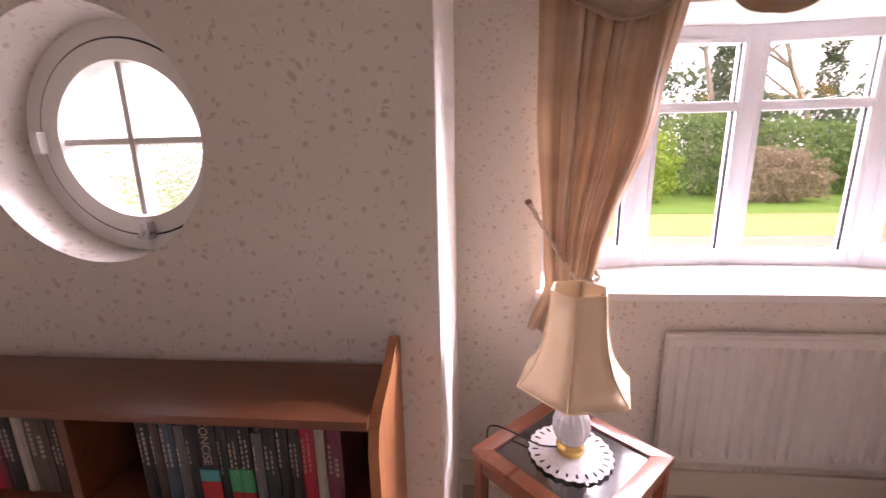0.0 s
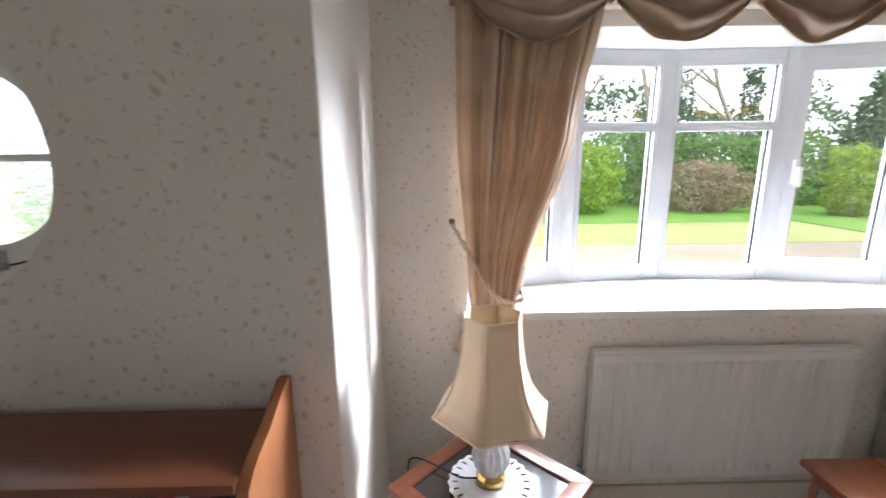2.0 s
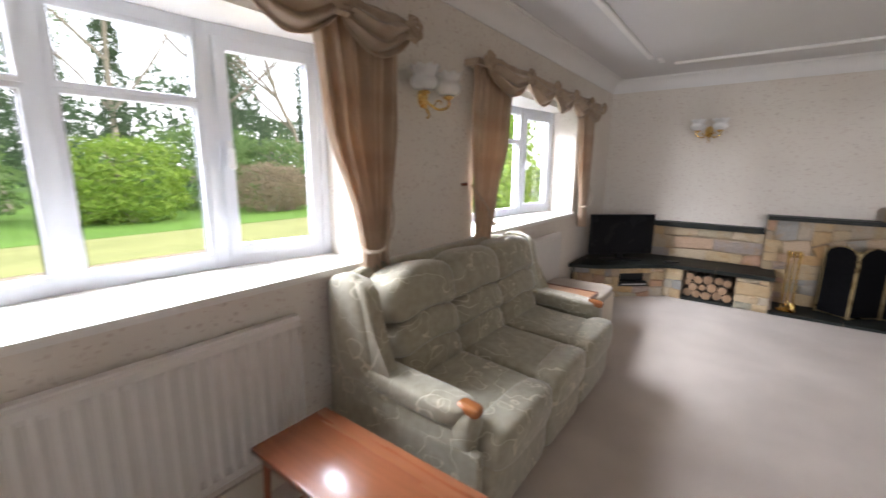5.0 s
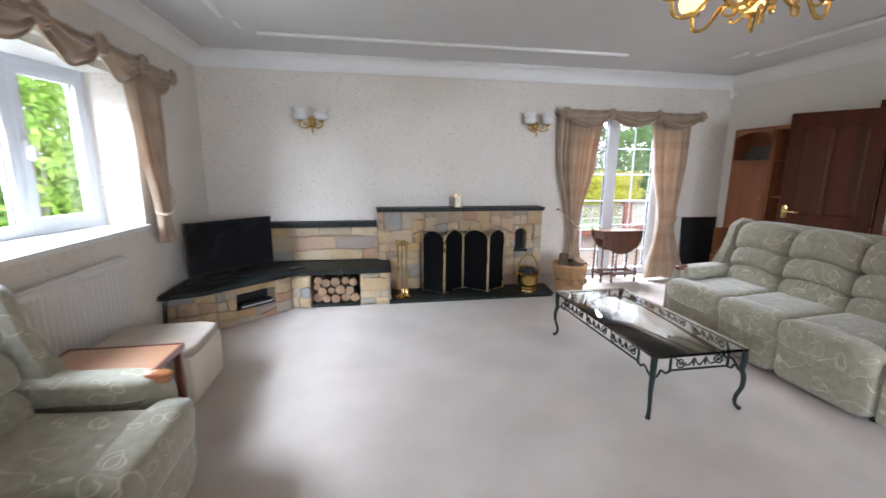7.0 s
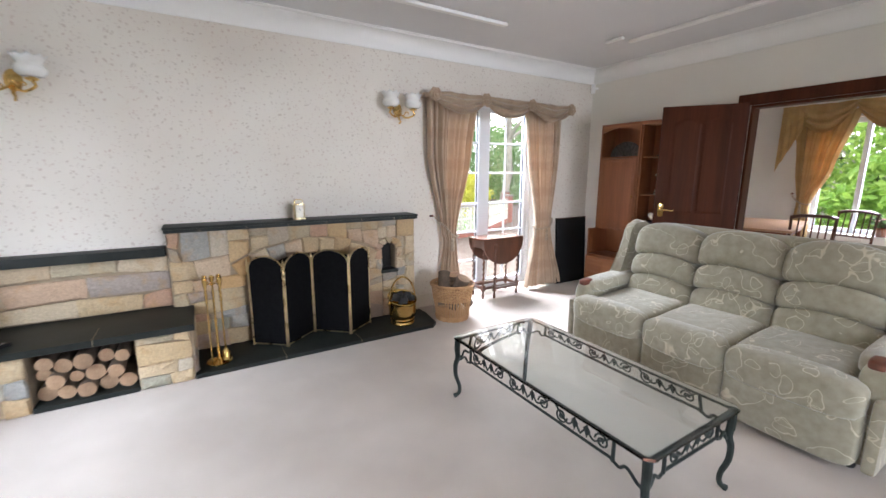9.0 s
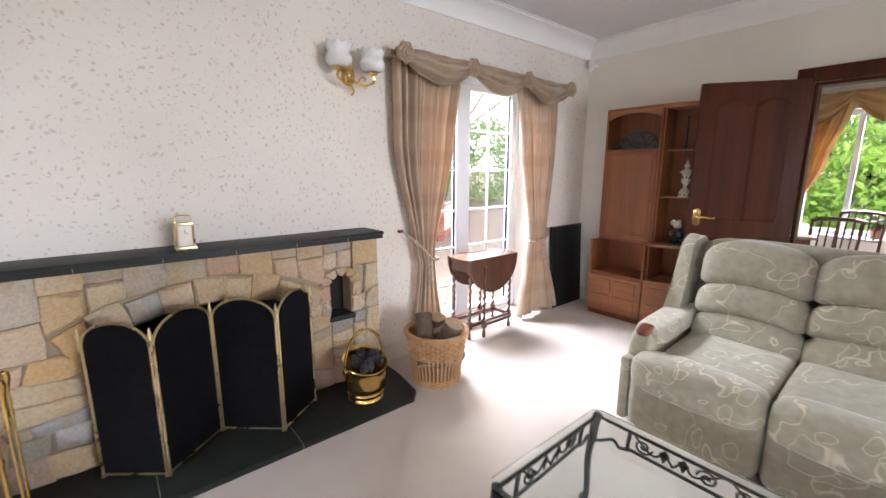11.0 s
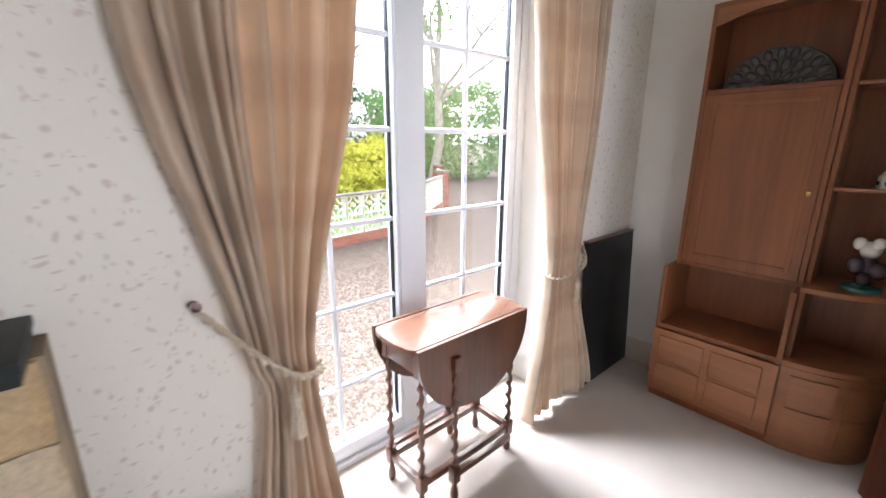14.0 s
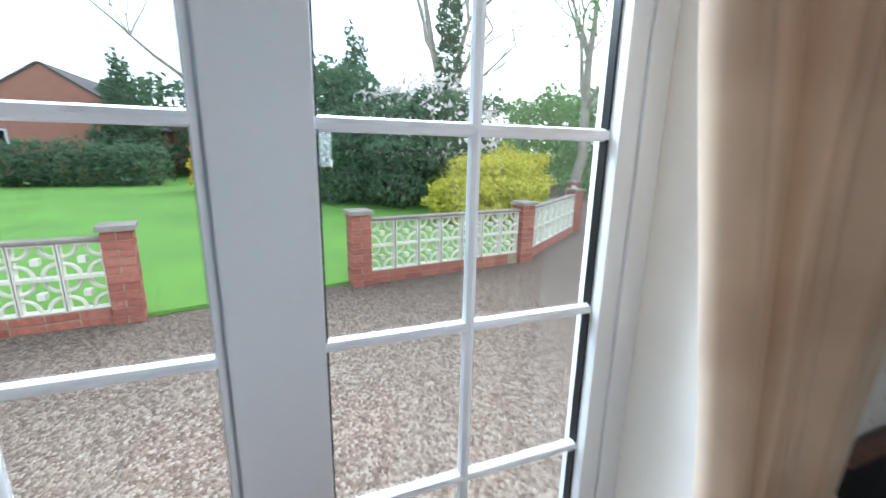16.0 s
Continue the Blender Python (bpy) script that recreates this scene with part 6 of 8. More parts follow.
# ---- logs ----
def log(at, r, length, axis, seed, group, rz=0.0, tilt=0.0):
    """A sawn log; axis 'x' lies along x, 'z' stands."""
    t = thing("log", "sawn firewood log with pale cut ends", "log", group=group)
    rot = pose(0, 0, 0, 0, 90, 0) if axis == "x" else pose(0, 0, 0, tilt, tilt * 0.6, rz)
    t.matrix_basis = Matrix.Translation(at) @ rot
    bm = B()
    n = 18
    rows = []
    for k in range(5):
        z = -length / 2 + length * k / 4
        rows.append([bm.verts.new((r * (1 + 0.10 * noise.noise(Vector((math.cos(6.283 * i / n) * 2, math.sin(6.283 * i / n) * 2, z * 5 + seed * 7)))) * math.cos(6.283 * i / n), r * (1 + 0.10 * noise.noise(Vector((math.cos(6.283 * i / n) * 2, math.sin(6.283 * i / n) * 2, z * 5 + seed * 7)))) * math.sin(6.283 * i / n), z)) for i in range(n)])
    for p, q in zip(rows, rows[1:]):
        for i in range(n):
            bm.faces.new((p[i], p[(i + 1) % n], q[(i + 1) % n], q[i]))
    ends = [[v.co.copy() for v in rows[0]], [v.co.copy() for v in rows[-1]]]
    part("bark", bm, LOGBARK, t, smooth=60)
    for k, e in enumerate(ends):
        bm = B()
        s = -1 if k == 0 else 1
        rg = [[bm.verts.new((v.x * f, v.y * f, v.z + s * h)) for v in e] for f, h in ((1.0, 0.0), (0.97, 0.003), (0.6, 0.004), (0.25, 0.003))]
        for p, q in zip(rg, rg[1:]):
            for i in range(n):
                bm.faces.new((p[i], p[(i + 1) % n], q[(i + 1) % n], q[i]))
        bm.faces.new(rg[-1])
        part("cut_end", bm, LOGEND, t, smooth=None)


for i, (y, z, r) in enumerate(((0.615, 0.080, 0.047), (0.715, 0.082, 0.049), (0.818, 0.080, 0.047), (0.915, 0.078, 0.044), (1.008, 0.084, 0.050), (0.668, 0.166, 0.044), (0.768, 0.172, 0.052), (0.866, 0.160, 0.036), (0.955, 0.165, 0.046), (0.63, 0.252, 0.040), (0.712, 0.262, 0.042), (0.815, 0.265, 0.050), (0.915, 0.250, 0.045), (1.01, 0.205, 0.038), (0.99, 0.285, 0.042))):
    log((6.80 + 0.03 * math.sin(i * 2.1), y, z), r, 0.30, "x", i, "logs stacked in the recess")

# ---- things round the hearth ----
sc = thing("fire_screen", "folding brass fire screen with black mesh panels on the hearth", "fire screen")
PTS = [(6.955, -0.16), (6.77, -0.395), (6.99, -0.66), (6.77, -0.915), (6.955, -1.165)]
for k, (p, q) in enumerate(zip(PTS, PTS[1:])):
    d = Vector((q[0] - p[0], q[1] - p[1], 0))
    L = d.length
    d /= L
    at = lambda s, z, o=0.0: Vector((p[0], p[1], 0)) + d * s + Vector((-d.y, d.x, 0)) * o + Vector((0, 0, z))
    e = 0.008
    outline = [at(e, 0.045), at(e, 0.66)] + [at(L / 2 - (L / 2 - e) * math.cos(math.pi * j / 14), 0.66 + 0.105 * math.sin(math.pi * j / 14)) for j in range(1, 14)] + [at(L - e, 0.66), at(L - e, 0.045), at(e, 0.045)]
    bm = B()
    tube(bm, outline, 0.0065, 8)
    for s in (e, L - e):
        tube(bm, [at(s, 0.03), at(s, 0.05)], 0.009, 8)
    frame_part = part("panel_frame", bm, OLDBRASS, sc)
    bm = B()
    a = [bm.verts.new(v + Vector((0, 0, 0))) for v in outline[:-1]]
    b = [bm.verts.new(v.co + Vector((-d.y, d.x, 0)) * 0.002) for v in a]
    bm.faces.new(a), bm.faces.new(b[::-1])
    for i in range(len(a)):
        bm.faces.new((a[i], a[(i + 1) % len(a)], b[(i + 1) % len(a)], b[i]))
    part("mesh_panel", bm, MESHM, sc, "black wire mesh", None)
for p in PTS:
    bm = B()
    lathe(bm, [(0.007, 0.64), (0.009, 0.66), (0.007, 0.69), (0.011, 0.705), (0.007, 0.72), (0.004, 0.74), (0.0, 0.745)], 10, (p[0], p[1], 0))
    part("hinge_finial", bm, OLDBRASS, sc)

cs = thing("companion_set", "brass fireside companion set with hanging tools on the hearth", "fireside tools", (6.76, 0.09, 0.03))
bm = B()
lathe(bm, [(0.0, 0.0), (0.085, 0.0), (0.086, 0.008), (0.06, 0.016), (0.02, 0.03), (0.010, 0.05), (0.008, 0.30), (0.012, 0.32), (0.007, 0.34), (0.007, 0.60), (0.016, 0.62), (0.018, 0.645), (0.0, 0.66)], 20)
part("stand", bm, BRASS, cs)
bm = B()
for k in range(4):
    a = math.pi / 4 + k * math.pi / 2
    tube(bm, spline([(0, 0, 0.585), (0.04 * math.cos(a), 0.04 * math.sin(a), 0.60), (0.062 * math.cos(a), 0.062 * math.sin(a), 0.585), (0.066 * math.cos(a), 0.066 * math.sin(a), 0.60)], 4), 0.004, 6)
part("hanger", bm, BRASS, cs)
for k, nm in enumerate(("poker", "shovel", "brush", "tongs")):
    a = math.pi / 4 + k * math.pi / 2
    cx, cy = 0.064 * math.cos(a), 0.064 * math.sin(a)
    bm = B()
    lathe(bm, [(0.0, 0.10), (0.005, 0.10), (0.005, 0.46), (0.009, 0.47), (0.006, 0.50), (0.009, 0.53), (0.006, 0.56), (0.014, 0.60), (0.018, 0.625), (0.014, 0.645), (0.0, 0.65)], 12, (cx, cy, 0))
    if nm == "shovel":
        box(bm, cx - 0.03, cx + 0.03, cy - 0.004, cy + 0.004, 0.03, 0.11, 0.004)
    if nm == "brush":
        lathe(bm, [(0.0, 0.03), (0.032, 0.03), (0.026, 0.09), (0.012, 0.11), (0.0, 0.112)], 14, (cx, cy, 0))
    if nm == "tongs":
        tube(bm, [(cx - 0.008, cy, 0.04), (cx - 0.014, cy, 0.2), (cx, cy, 0.4)], 0.004, 6)
    part(nm, bm, BRASS, cs)

cb = thing("coal_bucket", "brass coal bucket filled with black coal on the hearth", "coal bucket", (6.80, -1.42, 0.031))
bm = B()
lathe(bm, [(0.0, 0.0), (0.106, 0.0), (0.112, 0.008), (0.110, 0.018), (0.104, 0.026), (0.110, 0.034), (0.112, 0.046), (0.106, 0.056), (0.118, 0.070), (0.124, 0.10), (0.126, 0.16), (0.127, 0.21), (0.133, 0.235), (0.136, 0.24), (0.133, 0.245), (0.121, 0.235), (0.118, 0.15), (0.0, 0.14)], 32)
for v in bm.verts:
    if v.co.z > 0.2:
        v.co.z += 0.04 * (v.co.x / 0.13)
part("bucket", bm, BRASS, cb)
bm = B()
tube(bm, [(0.0, 0.132 * math.cos(a), 0.20 + 0.235 * math.sin(a)) for a in [math.pi * k / 20 for k in range(21)]], 0.008, 8)
for s in (-1, 1):
    tube(bm, [(0, s * 0.126, 0.2), (0, s * 0.142, 0.2)], 0.016, 10)
part("handle", bm, BRASS, cb)
rnd = random.Random(3)
for k in range(26):
    a, rr = rnd.uniform(0, 6.28), 0.10 * math.sqrt(rnd.random())
    bm = B()
    bmesh.ops.create_icosphere(bm, subdivisions=1, radius=1)
    s = rnd.uniform(0.022, 0.036)
    for v in bm.verts:
        v.co = v.co * s * rnd.uniform(0.8, 1.2) + Vector((rr * math.cos(a), rr * math.sin(a), 0.225 + 0.05 * (1 - rr / 0.1) + rnd.uniform(-0.01, 0.02)))
    part("coal_lump", bm, COAL, cb, smooth=None)

lb = thing("log_basket", "round wicker basket holding firewood on the carpet", "basket", (6.74, -1.93, 0))
for k in range(5):
    bm = B()
    r, sg = 0.154 + 0.0015 * k, 1 if k % 2 else -1
    tube(bm, [((r + sg * 0.006 * math.cos(20 * a)) * math.cos(a), (r + sg * 0.006 * math.cos(20 * a)) * math.sin(a), 0.010 + 0.010 * k) for a in [2 * math.pi * i / 120 for i in range(121)]], 0.0055, 5, False)
    part("foot_coil", bm, WICKER, lb)
bm = B()
lathe(bm, [(0.0, 0.006), (0.148, 0.006), (0.15, 0.02), (0.0, 0.02)], 30)
part("base", bm, WICKER, lb)
for k in range(40):
    a = 2 * math.pi * k / 40
    bm = B()
    tube(bm, [(0.152 * math.cos(a), 0.152 * math.sin(a), 0.01), (0.172 * math.cos(a), 0.172 * math.sin(a), 0.16), (0.196 * math.cos(a), 0.196 * math.sin(a), 0.345)], 0.0065, 5)
    part("stake", bm, WICKER, lb)
bm = B()
for k in range(8):
    z = 0.205 + 0.017 * k
    r = 0.153 + 0.128 * z
    sg = 1 if k % 2 else -1
    tube(bm, [((r + sg * 0.007 * math.cos(20 * a)) * math.cos(a), (r + sg * 0.007 * math.cos(20 * a)) * math.sin(a), z) for a in [2 * math.pi * i / 160 for i in range(161)]], 0.0062, 5, False)
part("weave", bm, WICKER, lb)
bm = B()
for ph in (0, 2.1, 4.2):
    tube(bm, [((0.203 + 0.009 * math.cos(16 * a + ph)) * math.cos(a), (0.203 + 0.009 * math.cos(16 * a + ph)) * math.sin(a), 0.352 + 0.009 * math.sin(16 * a + ph)) for a in [2 * math.pi * i / 160 for i in range(161)]], 0.0085, 6, False)
part("rim", bm, WICKER, lb)
for i, (x, y, z, r, L, tl, rz) in enumerate(((0.02, 0.08, 0.30, 0.06, 0.34, 28, 30), (-0.06, -0.02, 0.27, 0.065, 0.34, -22, 80), (0.06, -0.06, 0.29, 0.05, 0.30, 18, 200), (-0.02, -0.09, 0.24, 0.05, 0.3, 30, 140))):
    log((6.74 + x, -1.93 + y, z), r, L, "z", i + 30, "logs in the wicker basket", rz, tl)

ck = thing("carriage_clock", "small brass carriage clock on the slate mantel", "clock", (7.03, -0.595, 1.021), 90)
bm = B()
box(bm, -0.045, 0.045, -0.035, 0.035, 0.0, 0.014, 0.003)
box(bm, -0.042, 0.042, -0.032, 0.032, 0.118, 0.130, 0.003)
for s in (-1, 1):
    for q in (-1, 1):
        tube(bm, [(s * 0.036, q * 0.026, 0.012), (s * 0.036, q * 0.026, 0.12)], 0.005, 8)
part("case", bm, OLDBRASS, ck)
bm = B()
box(bm, -0.030, 0.030, -0.016, 0.02, 0.016, 0.116)
part("movement", bm, IVORY, ck, "pale face plate")
bm = B()
lathe(bm, [(0.0, 0.0), (0.026, 0.0), (0.026, 0.003), (0.0, 0.003)], 24)
bmesh.ops.transform(bm, matrix=pose(0, 0.021, 0.078, -90), verts=bm.verts[:])
dial = part("dial", bm, IVORY, ck)
bm = B()
box(bm, -0.001, 0.001, 0.0245, 0.0255, 0.078, 0.098)
box(bm, -0.014, 0.0, 0.0245, 0.0255, 0.077, 0.079)
part("pointers", bm, BLACK, dial)
bm = B()
tube(bm, spline([(-0.03, 0, 0.13), (-0.03, 0, 0.155), (-0.02, 0, 0.163), (0.02, 0, 0.163), (0.03, 0, 0.155), (0.03, 0, 0.13)], 4), 0.003, 6)
part("handle", bm, BRASS, ck)

# ---- television on the corner bench ----
tv = thing("television", "black flat-screen television on a low stand on the slate bench", "television", (6.47, 1.76, 0.405), -47)
bm = B()
box(bm, -0.41, 0.41, -0.02, 0.02, 0.075, 0.565, 0.006)
box(bm, -0.25, 0.25, 0.02, 0.05, 0.12, 0.42, 0.01)
part("casing", bm, BLACK, tv)
bm = B()
box(bm, -0.395, 0.395, -0.0215, -0.0195, 0.095, 0.552)
part("screen", bm, SCREEN, tv, "dark glossy screen")
bm = B()
box(bm, -0.04, 0.04, -0.01, 0.03, 0.015, 0.08, 0.004)
prism(bm, [(-0.24, -0.10), (0.24, -0.10), (0.28, 0.0), (0.2, 0.10), (-0.2, 0.10), (-0.28, 0.0)], 0, 0.014, 0.004)
part("stand", bm, BLACK, tv)
mp = thing("media_player", "slim black media player in the bench slot", "media player", (6.375, 1.555, 0.136), -48)
bm = B()
box(bm, -0.16, 0.16, -0.02, 0.10, 0.0, 0.045, 0.004)
part("casing", bm, BLACK, mp)
bm = B()
box(bm, -0.15, 0.15, -0.022, -0.019, 0.008, 0.020)
part("front_strip", bm, STEEL, mp)
rc = thing("remote_control", "black remote control lying on the slate bench", "remote control", (6.70, 1.22, 0.4045), 25)
bm = B()
box(bm, -0.022, 0.022, -0.085, 0.085, 0, 0.018, 0.006)
part("casing", bm, BLACK, rc)
bm = B()
for i in range(3):
    for j in range(6):
        box(bm, -0.014 + i * 0.011, -0.007 + i * 0.011, -0.06 + j * 0.02, -0.05 + j * 0.02, 0.018, 0.0195)
part("buttons", bm, STEEL, rc)
cab = thing("cable", "loose black cable hanging behind the television", "cable")
bm = B()
tube(bm, spline([(6.20, 2.05, 0.41), (6.05, 2.08, 0.42), (5.95, 2.06, 0.415), (5.89, 2.08, 0.41), (5.845, 2.10, 0.36), (5.86, 2.13, 0.2), (5.9, 2.16, 0.01)], 6), 0.006, 6)
tube(bm, spline([(6.22, 2.07, 0.41), (6.08, 2.05, 0.45), (5.98, 2.10, 0.42), (5.88, 2.12, 0.41), (5.84, 2.13, 0.3), (5.87, 2.16, 0.01)], 6), 0.005, 6)
part("flex", bm, BLACK, cab)

# ---- barley-twist gate-leg table ----
gt = thing("gateleg_table", "dark oak gate-leg table with barley-twist legs and dropped leaves", "gateleg table", (7.175, -2.80, 0))


def twist_leg(x, y, name, top=0.66):
    bm = B()
    box(bm, x - 0.017, x + 0.017, y - 0.017, y + 0.017, 0.565, top, 0.002)
    box(bm, x - 0.017, x + 0.017, y - 0.017, y + 0.017, 0.085, 0.155, 0.002)
    lathe(bm, [(0.010, 0.0), (0.014, 0.004), (0.017, 0.02), (0.014, 0.05), (0.009, 0.065), (0.014, 0.085), (0.0, 0.086)], 12, (x, y, 0))
    n, turns = 60, 7.0
    rows = []
    for k in range(n + 1):
        z = 0.155 + 0.41 * k / n
        ph = 2 * math.pi * turns * k / n
        rows.append([bm.verts.new((x + 0.0042 * math.cos(ph) + 0.0105 * (1 + 0.22 * math.cos(2 * (2 * math.pi * i / 10) - ph)) * math.cos(2 * math.pi * i / 10), y + 0.0042 * math.sin(ph) + 0.0105 * (1 + 0.22 * math.cos(2 * (2 * math.pi * i / 10) - ph)) * math.sin(2 * math.pi * i / 10), z)) for i in range(10)])
    for p, q in zip(rows, rows[1:]):
        for i in range(10):
            bm.faces.new((p[i], p[(i + 1) % 10], q[(i + 1) % 10], q[i]))
    part(name, bm, OAK, gt, smooth=40)


for s in (-1, 1):
    for q in (-1, 1):
        twist_leg(s * 0.10, q * 0.245, "leg")
twist_leg(-0.145, 0.12, "gate_leg", 0.62)
twist_leg(0.145, -0.12, "gate_leg", 0.62)
bm = B()
for s in (-1, 1):
    box(bm, s * 0.10 - 0.012, s * 0.10 + 0.012, -0.23, 0.23, 0.105, 0.135, 0.002)
    box(bm, -0.085, 0.085, s * 0.245 - 0.012, s * 0.245 + 0.012, 0.105, 0.135, 0.002)
box(bm, -0.157, -0.133, -0.20, 0.105, 0.105, 0.13, 0.002)
box(bm, 0.133, 0.157, -0.105, 0.20, 0.105, 0.13, 0.002)
part("stretcher", bm, OAK, gt)
bm = B()
for s in (-1, 1):
    box(bm, s * 0.105 - 0.01, s * 0.105 + 0.01, -0.23, 0.23, 0.58, 0.665, 0.002)
    box(bm, -0.09, 0.09, s * 0.25 - 0.01, s * 0.25 + 0.01, 0.575, 0.665, 0.002)
part("apron", bm, OAK, gt)
bm = B()
pts = []
for k in range(13):
    a = math.pi * k / 12
    pts.append((0.122 * math.cos(a), 0.275 + 0.035 * math.sin(a)))
for k in range(13):
    a = math.pi + math.pi * k / 12
    pts.append((0.122 * math.cos(a), -0.275 + 0.035 * math.sin(a)))
prism(bm, pts, 0.672, 0.690, 0.004)
part("tabletop", bm, mat("oak_top", (0.24, 0.10, 0.055), (0.13, 0.05, 0.028), 0.22, scale=8, fine=50, bump=0.06, stretch=(1, 0.1, 1), coat=0.6), gt)
for s in (-1, 1):
    bm = B()
    pts = [(-0.285, 0.69), (0.285, 0.69)] + [(0.285 * math.cos(math.pi * k / 16), 0.66 - 0.275 * math.sin(math.pi * k / 16)) for k in range(17)]
    a = [bm.verts.new((s * 0.128, y, z)) for y, z in pts]
    b = [bm.verts.new((s * 0.143, y, z)) for y, z in pts]
    bm.faces.new(a), bm.faces.new(b[::-1])
    for i in range(len(a)):
        bm.faces.new((a[i], a[(i + 1) % len(a)], b[(i + 1) % len(a)], b[i]))
    part("drop_leaf", bm, OAK, gt, smooth=30)

pl = thing("folded_panel", "flat black panel leaning on the wall beside the curtain", "panel", (7.15, -4.01, 0), 0)
pl.matrix_basis = pose(7.135, -4.0, 0, 0, 3, 0)
bm = B()
box(bm, -0.03, 0.0, -0.27, 0.25, 0.0, 0.84, 0.004)
part("board", bm, BLACK, pl)
bm = B()
box(bm, -0.034, 0.003, -0.274, 0.254, 0.838, 0.846, 0.002)
part("edging", bm, OAK, pl)

# ---- teak wall unit with its rounded end ----
wu = thing("wall_unit", "teak wall unit with cupboards, open shelves and a rounded end", "wall unit", (6.31, SOUTH + 0.002, 0))
# local: x east, y out into the room
bm = B()
box(bm, 0.0, 0.02, 0, 0.34, 0.05, 0.745, 0.002)
box(bm, 0.51, 0.53, 0, 0.34, 0.05, 0.745, 0.002)
box(bm, 0.02, 0.51, 0, 0.34, 0.415, 0.44, 0.002)
box(bm, 0.02, 0.51, 0, 0.32, 0.05, 0.07, 0.002)
box(bm, 0.0, 0.53, 0.0, 0.31, 0.0, 0.05)
box(bm, 0.02, 0.51, 0.0, 0.012, 0.07, 0.745)
part("base_carcass", bm, TEAK, wu)
bm = B()
box(bm, 0.002, 0.528, 0.342, 0.356, 0.062, 0.412, 0.003)
dr = part("base_door", bm, TEAK_X, wu)
for i in (0, 1):
    for j in (0, 1):
        bm = B()
        x0, z0 = 0.055 + i * 0.235, 0.085 + j * 0.155
        box(bm, x0, x0 + 0.205, 0.354, 0.363, z0, z0 + 0.14, 0.007)
        part("raised_panel", bm, TEAK_X, dr)
bm = B()
box(bm, 0.0, 0.02, 0, 0.235, 0.745, 1.96, 0.002)
box(bm, 0.49, 0.51, 0, 0.235, 0.745, 1.96, 0.002)
box(bm, 0.02, 0.49, 0, 0.235, 1.94, 1.962, 0.002)
box(bm, 0.02, 0.49, 0, 0.225, 1.575, 1.595, 0.002)
box(bm, 0.02, 0.49, 0, 0.225, 0.745, 0.765, 0.002)
box(bm, 0.02, 0.49, 0.0, 0.012, 0.765, 1.94)
part("upper_carcass", bm, TEAK, wu)
bm = B()
pts = [(0.02, 1.94), (0.02, 1.865)] + [(0.02 + 0.47 * k / 12, 1.865 + 0.05 * math.sin(math.pi * k / 12)) for k in range(1, 12)] + [(0.49, 1.865), (0.49, 1.94)]
a = [bm.verts.new((x, 0.222, z)) for x, z in pts]
b = [bm.verts.new((x, 0.234, z)) for x, z in pts]
bm.faces.new(a), bm.faces.new(b[::-1])
for i in range(len(a)):
    bm.faces.new((a[i], a[(i + 1) % len(a)], b[(i + 1) % len(a)], b[i]))
part("arched_pelmet", bm, TEAK_X, wu, smooth=30)
bm = B()
box(bm, 0.022, 0.488, 0.226, 0.240, 0.768, 1.572, 0.003)
fl = part("fall_front", bm, TEAK, wu)
bm = B()
for x0, x1, z0, z1 in ((0.055, 0.075, 0.80, 1.54), (0.435, 0.455, 0.80, 1.54), (0.075, 0.435, 1.52, 1.54), (0.075, 0.435, 0.80, 0.82)):
    box(bm, x0, x1, 0.239, 0.2435, z0, z1, 0.001)
part("front_bead", bm, TEAK, fl)
bm = B()
box(bm, 0.04, 0.055, 0.24, 0.252, 1.14, 1.16, 0.003)
part("keyhole_plate", bm, BRASS, fl)


def quarter(x1, depth, reach, n=10):
    """A rounded end shelf: from the wall unit's side, curving back to the wall."""
    return [(x1, 0.0), (x1, depth)] + [(x1 - reach * math.sin(math.pi / 2 * k / n), depth * math.cos(math.pi / 2 * k / n) ** 0.7) for k in range(1, n)] + [(x1 - reach, 0.0)]


for z0, z1, dp, rc_ in ((1.925, 1.962, 0.235, 0.335), (1.575, 1.588, 0.19, 0.30), (1.165, 1.178, 0.19, 0.30), (0.745, 0.765, 0.30, 0.335), (0.415, 0.44, 0.34, 0.345), (0.0, 0.05, 0.315, 0.335)):
    bm = B()
    prism(bm, quarter(-0.001, dp, rc_), z0, z1, 0.003)
    part("rounded_shelf", bm, TEAK_X, wu)
bm = B()
box(bm, -0.335, 0.0, 0.0, 0.012, 0.05, 1.925)
part("end_back", bm, TEAK, wu)
bm = B()
box(bm, -0.02, -0.002, 0.012, 0.30, 0.44, 0.745, 0.002)
box(bm, -0.02, -0.002, 0.012, 0.22, 0.765, 1.925, 0.002)
part("end_upright", bm, TEAK, wu)
bm = B()
for z0, z1, k0 in ((0.062, 0.412, 0.0),):
    inner = quarter(-0.002, 0.325, 0.335, 14)[1:-1]
    outer = quarter(-0.002, 0.338, 0.345, 14)[1:-1]
    prism(bm, inner + outer[::-1], z0, z1)
cd = part("curved_door", bm, TEAK_X, wu, smooth=50)
for k0, k1 in ((1, 5), (6, 10)):
    for j in (0, 1):
        z0 = 0.085 + j * 0.155
        arc = quarter(-0.002, 0.337, 0.345, 14)[1:-1]
        arc2 = quarter(-0.002, 0.347, 0.354, 14)[1:-1]
        bm = B()
        prism(bm, arc[k0:k1 + 1] + arc2[k0:k1 + 1][::-1], z0, z0 + 0.14)
        part("raised_panel", bm, TEAK_X, cd, smooth=50)

